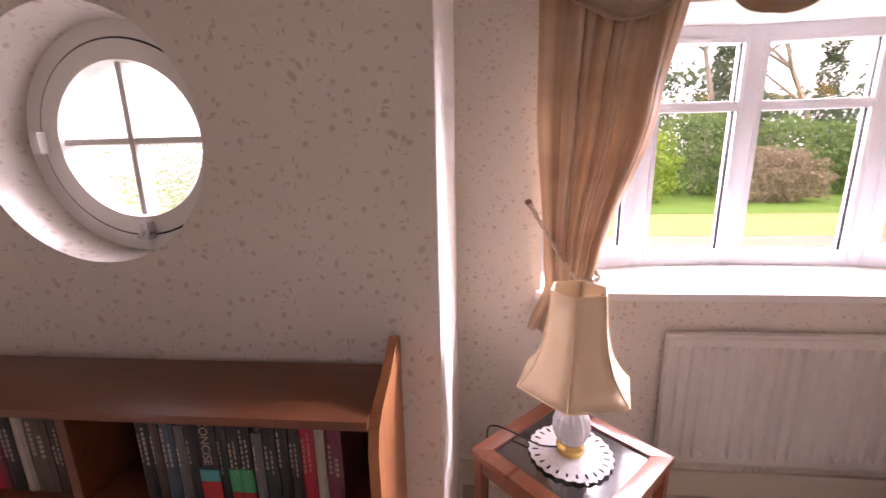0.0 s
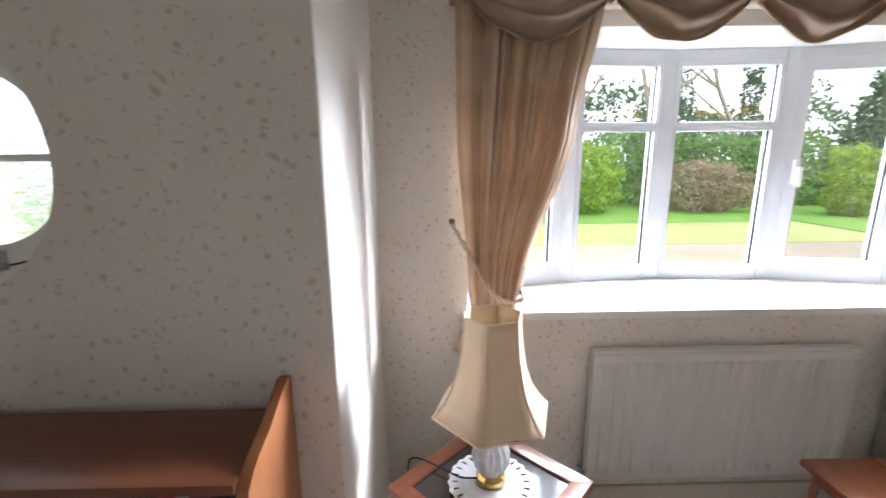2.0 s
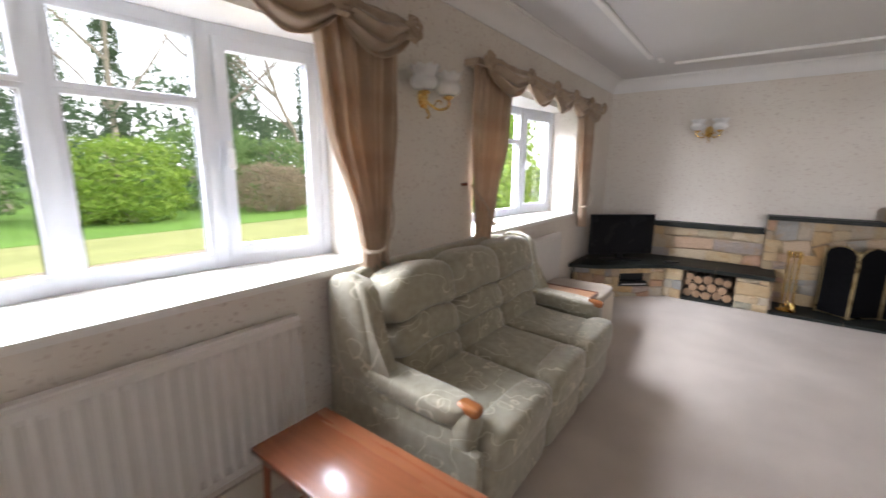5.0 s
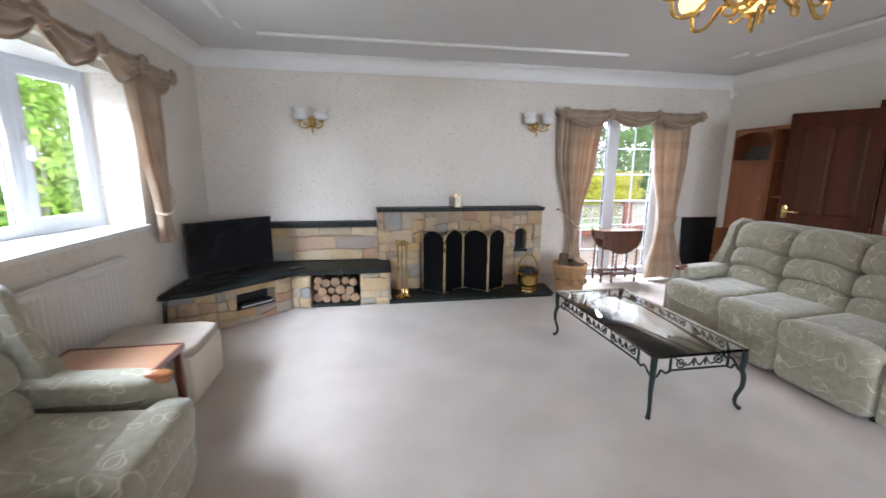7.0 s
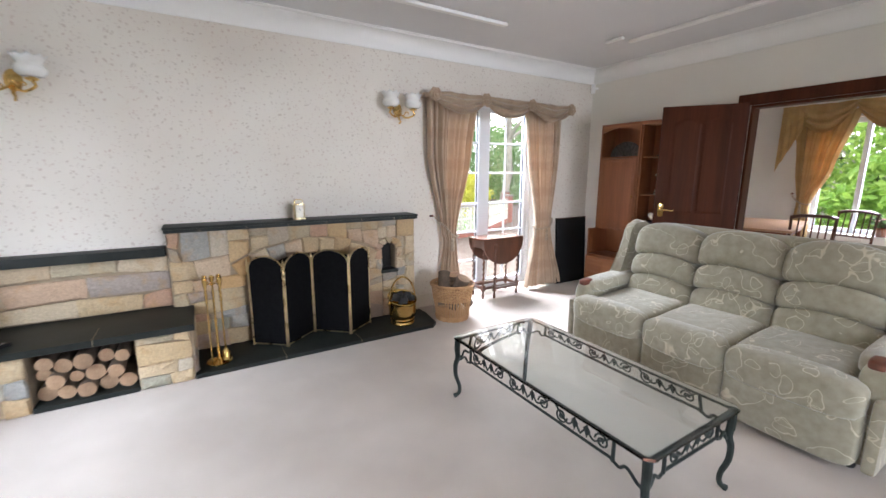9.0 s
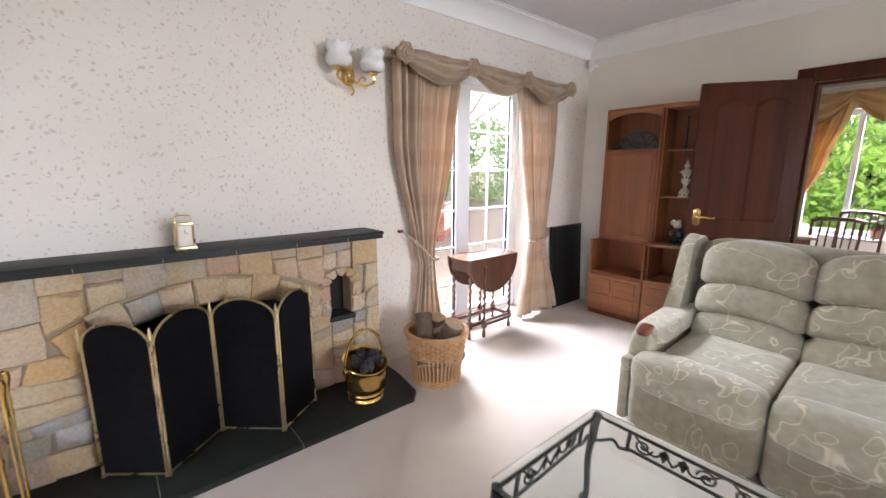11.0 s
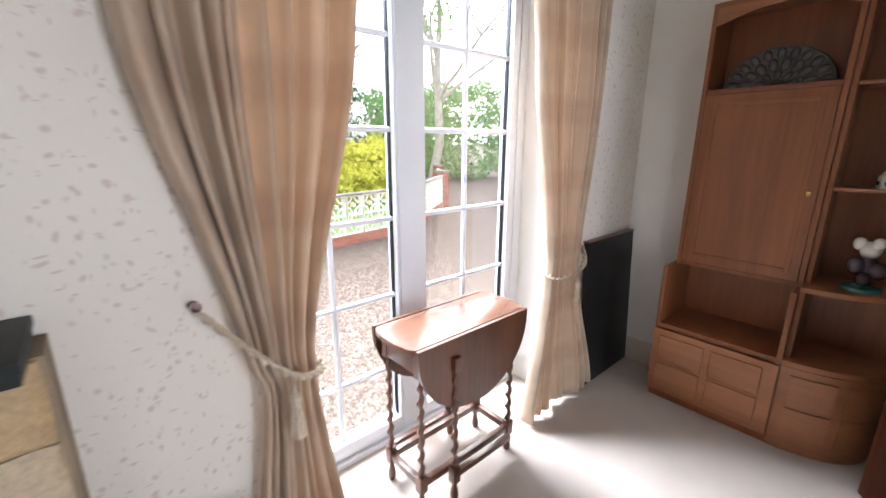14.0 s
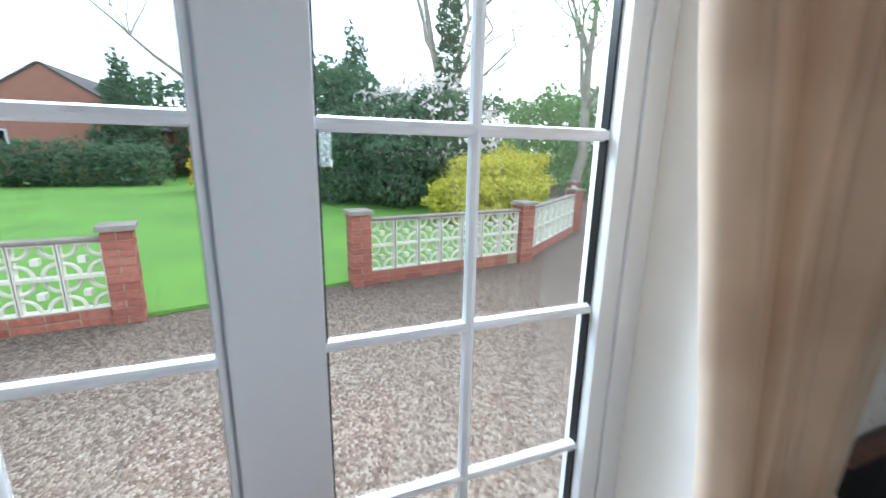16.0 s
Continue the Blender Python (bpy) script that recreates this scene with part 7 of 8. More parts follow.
dp = thing("display_plate", "dark carved decorative plate standing in the arched niche", "plate", (6.565, SOUTH + 0.11, 1.596))
bm = B()
PLATE = mat("dark_relief_plate", (0.10, 0.09, 0.085), (0.015, 0.014, 0.014), 0.35, 0.3, scale=24, fine=60, bump=0.9, depth=0.006)
n = 20
rows = []
for r, d in ((0.0, 0.0), (0.04, 0.012), (0.07, 0.004), (0.11, 0.010), (0.16, 0.006), (0.20, 0.014), (0.205, 0.0)):
    rows.append([bm.verts.new((r * math.cos(math.pi * k / n), d, 0.72 * r * math.sin(math.pi * k / n) * 1.15)) for k in range(n + 1)])
for p, q in zip(rows, rows[1:]):
    for i in range(n):
        bm.faces.new((p[i], p[i + 1], q[i + 1], q[i]))
part("fan_face", bm, PLATE, dp, smooth=30).modifiers.new("thickness", "SOLIDIFY").thickness = 0.008
PEWTER = mat("pewter_relief", (0.13, 0.125, 0.12), (0.03, 0.03, 0.03), 0.35, 0.5, scale=40, fine=120, bump=0.5)
for r, sx, sz, n in ((0.062, 0.012, 0.020, 5), (0.115, 0.017, 0.026, 8), (0.168, 0.016, 0.024, 11)):
    for k in range(n):
        a = math.pi * (k + 0.5) / n
        bm = B()
        pillow(bm, (r * math.cos(a), 0.012, 0.83 * r * math.sin(a)), (sx, 0.007, sz), 0.9, Matrix.Rotation(math.pi / 2 - a, 3, "Y"), 12, 8)
        part("relief_petal", bm, PEWTER, dp, "pewter-grey raised petal")
ig = thing("pagoda_ornament", "ivory ceramic pagoda ornament on a rounded shelf", "ornament", (6.13, SOUTH + 0.11, 1.179))
bm = B()
lathe(bm, [(0.0, 0.0), (0.048, 0.0), (0.044, 0.05), (0.036, 0.055), (0.034, 0.065), (0.018, 0.075), (0.016, 0.10), (0.034, 0.13), (0.036, 0.14), (0.033, 0.20), (0.050, 0.205), (0.052, 0.215), (0.028, 0.235), (0.014, 0.24), (0.022, 0.255), (0.024, 0.27), (0.010, 0.29), (0.012, 0.30), (0.004, 0.315), (0.0, 0.318)], 8)
part("pagoda_body", bm, IVORY, ig, smooth=20)
for k in range(8):
    bm = B()
    a = math.pi / 8 + k * math.pi / 4
    p = Vector((0.0335 * math.cos(a), 0.0335 * math.sin(a), 0.17))
    pillow(bm, p, (0.005, 0.005, 0.016), 0.8, None, 8, 6)
    part("opening", bm, BLACK, ig)
    bm = B()
    p = Vector((0.045 * math.cos(a), 0.045 * math.sin(a), 0.022))
    pillow(bm, p, (0.005, 0.005, 0.009), 0.8, None, 8, 6)
    part("opening", bm, BLACK, ig)
bm = B()
lathe(bm, [(0.0, 0.0), (0.065, 0.0), (0.062, 0.012), (0.03, 0.018), (0.022, 0.05), (0.030, 0.09), (0.034, 0.115), (0.022, 0.135), (0.030, 0.15), (0.036, 0.175), (0.026, 0.198), (0.0, 0.205)], 16)
for px, py, pz, s in ((0.03, 0.02, 0.10, 0.03), (-0.035, 0.01, 0.09, 0.03), (0.035, 0.0, 0.19, 0.022), (-0.02, 0.02, 0.20, 0.02), (0.0, 0.03, 0.05, 0.025)):
    pillow(bm, (px, py, pz), (s, s, s * 1.2), 0.9, None, 12, 8)
fm, fn_, fl_, fb_ = nodes_of("figurine_glaze")
tcx, spx = fn_.new("ShaderNodeTexCoord"), fn_.new("ShaderNodeSeparateXYZ")
rmx = ramp(fn_, [(0.0, (0.03, 0.16, 0.14)), (0.09, (0.04, 0.18, 0.16)), (0.13, (0.035, 0.022, 0.03)), (0.62, (0.07, 0.045, 0.055)), (0.72, (0.62, 0.57, 0.5)), (1.0, (0.70, 0.66, 0.6))])
fl_.new(tcx.outputs["Generated"], spx.inputs[0]), fl_.new(spx.outputs[2], rmx.inputs[0]), fl_.new(rmx.outputs[0], fb_.inputs["Base Color"])
fb_.inputs["Roughness"].default_value = 0.25
fob = tagged(new("figurine", mesh_of(bm, "figurine", fm, 60)), "dark glazed china figurine with a pale top on a green base", "figurine")
fob.matrix_basis = pose(6.14, SOUTH + 0.15, 0.7655)
cst = thing("candlestick", "slim dark metal candlestick on the highest rounded shelf", "candlestick", (6.16, SOUTH + 0.10, 1.589))
bm = B()
lathe(bm, [(0.0, 0.0), (0.035, 0.0), (0.034, 0.008), (0.008, 0.02), (0.006, 0.14), (0.012, 0.16), (0.006, 0.18), (0.008, 0.25), (0.018, 0.27), (0.0, 0.272)], 14)
part("stick", bm, IRON, cst)

# ---- dining room things ----
dt = thing("dining_table", "polished reddish wooden dining table", "dining table", (6.0, -6.42, 0), 12)
bm = B()
box(bm, -0.42, 0.42, -0.75, 0.75, 0.72, 0.75, 0.008)
part("tabletop", bm, TAN, dt)
bm = B()
box(bm, -0.36, 0.36, -0.68, 0.68, 0.63, 0.72, 0.004)
part("apron", bm, MAHOG, dt)
for s in (-1, 1):
    for q in (-1, 1):
        bm = B()
        tube(bm, [(s * 0.33, q * 0.64, 0.68), (s * 0.35, q * 0.66, 0.0)], [0.03, 0.018], 8)
        part("leg", bm, MAHOG, dt)
dc = thing("dining_chair", "dark wooden dining chair with a spindle back", "dining chair", (5.44, -6.23, 0), 26, "dining chairs")
bm = B()
box(bm, -0.22, 0.22, -0.21, 0.21, 0.43, 0.46, 0.01)
part("seat", bm, OAK, dc)
for s in (-1, 1):
    bm = B()
    tube(bm, [(s * 0.19, -0.18, 0.43), (s * 0.20, -0.20, 0)], [0.018, 0.013], 8)
    part("leg", bm, OAK, dc)
    bm = B()
    tube(bm, spline([(s * 0.19, 0.22, 0), (s * 0.19, 0.19, 0.45), (s * 0.20, 0.24, 0.92)], 5), 0.015, 8)
    part("back_post", bm, OAK, dc)
bm = B()
tube(bm, spline([(-0.21, 0.235, 0.90), (-0.1, 0.26, 0.925), (0.1, 0.26, 0.925), (0.21, 0.235, 0.90)], 5), 0.02, 8)
part("top_rail", bm, OAK, dc)
bm = B()
tube(bm, [(-0.195, 0.205, 0.60), (0.195, 0.205, 0.60)], 0.012, 8)
part("lower_rail", bm, OAK, dc)
for k in range(5):
    bm = B()
    tube(bm, [(-0.13 + 0.065 * k, 0.205, 0.60), (-0.13 + 0.065 * k, 0.25, 0.91)], 0.008, 6)
    part("spindle", bm, OAK, dc)
copy_thing(dc, pose(5.30, -7.0, 0, 0, 0, 170))
copy_thing(dc, pose(6.66, -6.3, 0, 0, 0, -80))
copy_thing(dc, pose(4.75, -6.5, 0, 0, 0, 60))


for x, z in ((5.75, 1.63), (5.33, 1.34)):
    st = thing("window_sticker", "small dark star-shaped sticker on the dining room window glass", "sticker", (x, DS - 0.1655, z), 0, "star stickers on the glass")
    bm = B()
    tips = [((0.055 if k % 2 == 0 else 0.014) * math.cos(math.pi * k / 4), (0.055 if k % 2 == 0 else 0.014) * math.sin(math.pi * k / 4)) for k in range(8)]
    rim = [[bm.verts.new((p, y, q)) for p, q in tips] for y in (0.0, 0.0015)]
    bm.faces.new(rim[0][::-1]), bm.faces.new(rim[1])
    for k in range(8):
        bm.faces.new((rim[0][k], rim[0][(k + 1) % 8], rim[1][(k + 1) % 8], rim[1][k]))
    part("star", bm, BLACK, st, smooth=None)
pp = thing("potted_plant", "leafy pot plant with small pink flowers on the window sill", "plant", (5.16, DS - 0.02, 0.553))
bm = B()
lathe(bm, [(0.0, 0.0), (0.055, 0.0), (0.075, 0.10), (0.08, 0.105), (0.08, 0.125), (0.07, 0.125), (0.066, 0.10), (0.0, 0.10)], 20)
part("pot", bm, MAHOG, pp, "red-brown pot")
bm = B()
prnd = random.Random(8)
heads = []
for k in range(16):
    a, r, h = prnd.uniform(0, 6.283), prnd.uniform(0.04, 0.17), prnd.uniform(0.20, 0.33)
    end = Vector((r * math.cos(a), 0.6 * r * math.sin(a), h))
    heads.append(end)
    tube(bm, spline([(0.02 * math.cos(a), 0.02 * math.sin(a), 0.10), (end.x * 0.5, end.y * 0.5, h * 0.75), end], 4), 0.004, 5)
part("stems", bm, LOGBARK, pp)
bm = B()
for k in range(150):
    c = prnd.choice(heads) * prnd.uniform(0.65, 1.0) + Vector([prnd.uniform(-0.03, 0.03) for _ in range(3)])
    d = Vector([prnd.uniform(-1, 1) for _ in range(3)]).normalized() * 0.032
    e = d.cross(Vector((prnd.uniform(-1, 1), prnd.uniform(-1, 1), 1))).normalized() * 0.013
    bm.faces.new([bm.verts.new(c + q) for q in (-d, -e, d, e)])
part("foliage", bm, leaf_material("pot_plant_leaves", (0.05, 0.10, 0.03), (0.12, 0.20, 0.07)), pp, smooth=None)
for c in heads[:7]:
    bm = B()
    pillow(bm, c + Vector((0, 0, 0.01)), (0.018, 0.018, 0.012), 1.0, None, 8, 6)
    part("flower", bm, leaf_material("pink_petals", (0.55, 0.28, 0.27), (0.62, 0.38, 0.34)) if c is heads[0] else bpy.data.materials["pink_petals"], pp, "pale pink flower")

# ---- plants and walls outside ----
def leaves(name, blobs, count, size, material, label, category, seed, parent=None, stuff=False, squash=1.0):
    """A crown of many small leaves spread through and over lumpy blobs (x, y, z, rx, ry, rz)."""
    rng = np.random.default_rng(seed)
    vol = np.array([b[3] * b[4] * b[5] for b in blobs]) ** (2 / 3)
    which = rng.choice(len(blobs), count, p=vol / vol.sum())
    bl = np.array(blobs)[which]
    d = rng.normal(size=(count, 3))
    d /= np.linalg.norm(d, axis=1)[:, None]
    lump = 1 + 0.16 * np.sin(d[:, 0] * 7 + which) * np.sin(d[:, 1] * 6 + 2 * which) + 0.10 * np.sin(d[:, 2] * 11 + which)
    r = (rng.uniform(0.62, 1.04, count) ** 0.6 * lump)[:, None]
    c = bl[:, :3] + d * bl[:, 3:] * r
    keep = c[:, 2] > -0.12
    c, d = c[keep], d[keep]
    n = len(c)
    a = rng.normal(size=(n, 3)) * 0.7 + d * 0.6
    a /= np.linalg.norm(a, axis=1)[:, None]
    t = np.cross(a, rng.normal(size=(n, 3)))
    t /= np.linalg.norm(t, axis=1)[:, None]
    b = np.cross(a, t)
    s = size * rng.uniform(0.6, 1.3, n)[:, None]
    v = np.stack([c - t * s, c - b * s * 0.45 + a * s * 0.15, c + t * s, c + b * s * 0.45 + a * s * 0.15], 1).reshape(-1, 3)
    me = bpy.data.meshes.new(name)
    me.from_pydata(v.tolist(), [], [(4 * i, 4 * i + 1, 4 * i + 2, 4 * i + 3) for i in range(n)])
    me.materials.append(material)
    ob = new(name, me)
    if parent:
        ob.parent = parent
    else:
        tagged(ob, label, category, kind="stuff" if stuff else "")
    return ob


BARK = mat("grey_brown_bark", (0.40, 0.36, 0.30), (0.26, 0.23, 0.19), 0.95, scale=6, fine=40, bump=0.8, depth=0.02)
LEAF_DARK = leaf_material("dark_evergreen_leaves", (0.08, 0.13, 0.075), (0.16, 0.25, 0.14), 0.5)
LEAF_MID = leaf_material("mid_green_leaves", (0.13, 0.24, 0.08), (0.24, 0.36, 0.14), 0.5)
LEAF_LIME = leaf_material("lime_leaves", (0.16, 0.30, 0.04), (0.34, 0.48, 0.09), 0.45)
LEAF_YELLOW = leaf_material("yellow_leaves", (0.42, 0.42, 0.04), (0.65, 0.60, 0.10), 0.4)
LEAF_BROWN = leaf_material("pale_brown_twigs", (0.24, 0.20, 0.13), (0.38, 0.31, 0.22), 0.4)
LEAF_GOLD = leaf_material("forsythia_flowers", (0.55, 0.36, 0.02), (0.75, 0.55, 0.04), 0.3)
BLOSSOM = leaf_material("white_blossom", (0.62, 0.54, 0.52), (0.78, 0.74, 0.72), 0.3)


def bush(blobs, count, size, material, label, seed, stem=True):
    cx, cy = np.mean([b[0] for b in blobs]), np.mean([b[1] for b in blobs])
    t = thing("bush", label, "bush", (0, 0, 0))
    if stem:
        bm = B()
        rnd = random.Random(seed)
        for b in blobs:
            for k in range(4):
                tube(bm, spline([(b[0] + rnd.uniform(-0.1, 0.1), b[1] + rnd.uniform(-0.1, 0.1), -0.15), (b[0] + rnd.uniform(-0.3, 0.3) * b[3], b[1] + rnd.uniform(-0.3, 0.3) * b[4], b[2]), (b[0] + rnd.uniform(-0.6, 0.6) * b[3], b[1] + rnd.uniform(-0.6, 0.6) * b[4], b[2] + b[5] * 0.7)], 3), [0.04, 0.035, 0.03, 0.025, 0.02, 0.015, 0.01], 5)
        part("stems", bm, BARK, t)
    leaves("crown", blobs, count, size, material, "", "", seed, parent=t)
    return t


def tree(x, y, h, seed, material, label, crown=True, leafsize=0.12, count=2600, ivy=False, spread=0.35, trunk=0.16):
    t = thing("tree", label, "tree", (x, y, -0.15), group="garden trees")
    rnd = random.Random(seed)
    bm = B()
    tips = []

    def limb(p, d, length, r, level):
        pts, q, dd = [p], p, d
        for k in range(4):
            dd = (dd + Vector((rnd.uniform(-0.22, 0.22), rnd.uniform(-0.22, 0.22), rnd.uniform(-0.05, 0.14)))).normalized()
            q = q + dd * length / 4
            pts.append(q)
        tube(bm, pts, [r, r * 0.88, r * 0.75, r * 0.6, r * 0.42], 7 if level < 2 else 4)
        if level < 3:
            for k in range(4 if level else 6):
                i = rnd.randint(2, 4)
                a = rnd.uniform(0, 6.283)
                nd = (dd * 0.7 + Vector((math.cos(a), math.sin(a), rnd.uniform(0.0, 0.6))) * 0.8).normalized()
                limb(pts[i], nd, length * rnd.uniform(0.42, 0.62), r * 0.42, level + 1)
        else:
            tips.append(q)

    limb(Vector((0, 0, 0)), Vector((rnd.uniform(-0.05, 0.05), rnd.uniform(-0.05, 0.05), 1)), h * 0.62, trunk, 0)
    part("trunk", bm, BARK, t, smooth=60)
    if ivy:
        leaves("ivy", [(0.0, 0.0, h * 0.12 * k + 0.6, 0.55 - 0.02 * k, 0.55 - 0.02 * k, h * 0.085) for k in range(6)], 4200, 0.10, LEAF_DARK, "", "", seed + 1, parent=t)
    if crown:
        rnd.shuffle(tips)
        blobs = [(p.x, p.y, p.z, spread * rnd.uniform(1.2, 2.4), spread * rnd.uniform(1.2, 2.4), spread * rnd.uniform(0.8, 1.6)) for p in tips[:44]]
        leaves("crown", blobs, count, leafsize, material, "", "", seed, parent=t)
    return t


def fir(x, y, h, r, seed, label="dark conical conifer with drooping branches"):
    t = thing("conifer", label, "tree", (x, y, -0.15), group="garden trees")
    bm = B()
    tube(bm, [(0, 0, 0), (0, 0, h * 0.5), (0, 0, h)], [0.16, 0.09, 0.01], 7)
    part("trunk", bm, BARK, t)
    leaves("crown", [(0.15 * math.sin(k * 2.3), 0.15 * math.cos(k * 2.3), h * (0.14 + 0.075 * k), r * (1 - k / 12.5), r * (1 - k / 12.5), h * 0.075) for k in range(12)], 5200, 0.12, LEAF_DARK, "", "", seed, parent=t)
    return t


# north garden, seen through the bow windows
bush([(5.2, 14.6, 1.0, 1.5, 1.2, 1.3), (4.4, 15.0, 0.7, 1.0, 1.0, 1.0)], 9000, 0.075, LEAF_LIME, "rounded bright green clipped bush beyond the drive", 31)
bush([(9.3, 14.4, 0.7, 1.3, 1.0, 0.95), (10.2, 14.6, 0.6, 1.0, 1.0, 0.8)], 6500, 0.06, LEAF_BROWN, "rounded brownish bare-twigged bush beyond the drive", 32)
bush([(8.3, 17.0, 1.3, 2.2, 1.4, 1.7), (11.6, 17.2, 1.2, 2.2, 1.4, 1.6), (14.6, 16.6, 1.1, 2.0, 1.4, 1.5)], 12000, 0.10, LEAF_MID, "broad mid-green shrubs behind the drive", 33)
bush([(1.2, 17.0, 1.0, 2.2, 1.3, 1.3), (-2.6, 16.5, 0.9, 2.2, 1.3, 1.2)], 8000, 0.10, LEAF_MID, "loose green shrubs under the trees", 34)
bush([(13.2, 12.9, 0.9, 0.85, 0.8, 1.15)], 5000, 0.07, LEAF_LIME, "upright bright green clipped bush", 35)
bush([(16.5, 13.6, 0.5, 1.3, 1.0, 0.7), (19.0, 14.6, 0.6, 1.5, 1.0, 0.9)], 5000, 0.08, LEAF_DARK, "low dark green shrubs by the drive", 36)
bush([(9.0, 5.2, 1.3, 1.2, 1.0, 1.7), (10.6, 6.2, 1.4, 1.3, 1.1, 1.8), (9.9, 4.9, 0.6, 0.9, 0.7, 0.9)], 14000, 0.075, LEAF_LIME, "tall bright green shrub close to the side window", 37)
for x, y, h, s, ivy in ((3.4, 20.5, 11, 41, False), (7.0, 21.5, 12, 42, True), (11.2, 21.0, 13, 43, True), (0.0, 22.5, 12, 44, False), (16.0, 21.5, 12, 45, True), (20.5, 19.0, 12, 46, True), (24.0, 22.0, 13, 47, True)):
    tree(x, y, h, s, LEAF_MID, "tall bare-branched tree with ivy round the trunk" if ivy else "tall spring tree with thin new leaves", True, 0.07, 2600, ivy)
fir(17.6, 16.8, 5.2, 1.7, 51)
fir(13.0, 23.5, 9.0, 2.4, 52)
fir(5.0, 25.0, 10.0, 2.6, 53)
leaves("far_wood", [(-20 + 5.5 * k, 33 + 2 * math.sin(k * 1.7), 2.6, 3.6, 2.6, 3.6 + 1.2 * math.sin(k * 2.3)) for k in range(14)], 26000, 0.24, LEAF_DARK, "dark wood beyond the garden", "wood", 54, stuff=True)

# east garden, seen through the french doors
bush([(20.5, -4.6, 1.5, 2.2, 1.6, 2.5), (22.0, -6.6, 1.3, 2.2, 1.8, 2.2)], 15000, 0.11, LEAF_DARK, "large dark evergreen bush at the lawn's end", 61)
mg = bush([(18.6, -7.3, 2.1, 1.9, 1.7, 1.5), (19.2, -5.9, 2.0, 1.5, 1.2, 1.3)], 1500, 0.11, BLOSSOM, "magnolia covered in white blossom behind the low wall", 62)
bush([(18.8, -6.2, 1.2, 2.2, 2.0, 1.7), (18.9, -7.2, 1.9, 1.7, 1.5, 1.4)], 13000, 0.09, LEAF_DARK, "dark green shrub under the blossom", 63)
bush([(16.0, -7.6, 0.5, 1.5, 1.2, 0.9), (17.4, -8.9, 0.6, 1.5, 1.2, 1.0), (15.3, -6.6, 0.3, 0.9, 0.8, 0.6)], 12000, 0.075, LEAF_YELLOW, "bright yellow-green shrub behind the low wall", 64)
bush([(23.5, -0.7, 0.7, 1.0, 0.8, 0.9), (23.8, -1.5, 0.6, 0.9, 0.7, 0.8)], 7000, 0.07, LEAF_GOLD, "yellow flowering forsythia at the lawn's edge", 65)
hb = thing("hedge", "long clipped dark green hedge at the lawn's end", "hedge", (0, 0, 0))
leaves("foliage", [(26.5, 2.2 + 0.75 * k, 0.62, 0.8, 0.9, 0.92) for k in range(30)], 26000, 0.10, LEAF_DARK, "", "", 66, parent=hb)
bm = B()
for k in range(20):
    tube(bm, [(26.5, 3.0 + 1.1 * k, -0.2), (26.5, 3.0 + 1.1 * k, 1.2)], [0.05, 0.02], 5)
part("stems", bm, BARK, hb)
for x, y, h, s, sp in ((24.5, -1.2, 10, 71, 0.3), (21.0, -8.5, 11, 72, 0.35), (26.0, -10.5, 12, 73, 0.35), (19.0, -12.5, 10, 74, 0.4)):
    tree(x, y, h, s, LEAF_MID, "tall bare-branched garden tree with few leaves", s in (74,), 0.09, 1500, s == 72, sp, 0.2)
fir(30.0, 3.6, 5.5, 1.8, 75)
fir(25.5, -6.0, 6.5, 1.9, 76)
bush([(20.0, -15.0, 1.6, 2.6, 2.4, 2.4), (24.5, -15.5, 1.8, 3.0, 2.4, 2.8)], 10000, 0.13, LEAF_MID, "tall loose green shrubs beside the drive", 77)
leaves("far_trees", [(34 + 1.5 * math.sin(k), -22 + 4.2 * k, 2.2, 2.4, 3.0, 2.8 + math.sin(k * 2.1)) for k in range(7)], 12000, 0.24, LEAF_DARK, "dark trees beyond the garden", "wood", 78, stuff=True)

# garden behind the dining room
bush([(5.6, -12.6, 0.7, 1.6, 1.0, 1.3), (4.4, -13.4, 0.8, 1.6, 1.0, 1.4), (7.2, -13.6, 1.2, 1.8, 1.0, 1.9)], 9000, 0.11, LEAF_LIME, "bright green shrubs outside the dining room", 81)
bush([(3.8, -17, 2.0, 3.0, 1.6, 2.8), (7.5, -17.5, 2.2, 3.0, 1.6, 3.0), (11, -17, 2.0, 3.0, 1.6, 2.8)], 11000, 0.16, LEAF_MID, "tall green shrubs outside the dining room", 82)

BRICKM = pick_material("red_brick", [(0.0, (0.27, 0.085, 0.065)), (0.5, (0.34, 0.115, 0.085)), (1.0, (0.39, 0.15, 0.11))], 0.85, 0.4, 0.004, 22)
CONCRETE = mat("pale_cast_concrete", (0.70, 0.68, 0.60), (0.56, 0.54, 0.46), 0.9, scale=6, fine=70, bump=0.4, depth=0.004)
CAP = mat("weathered_coping", (0.28, 0.25, 0.22), (0.17, 0.15, 0.135), 0.95, scale=6, fine=70, bump=0.5, depth=0.004)
ROOF = mat("dark_roof_tiles", (0.12, 0.11, 0.11), (0.07, 0.065, 0.065), 0.85, scale=4, fine=30, bump=0.5, depth=0.02)
HOUSEBRICK = mat("far_red_brickwork", (0.42, 0.20, 0.15), (0.32, 0.145, 0.105), 0.9, scale=3, fine=14, bump=0.4, depth=0.01)

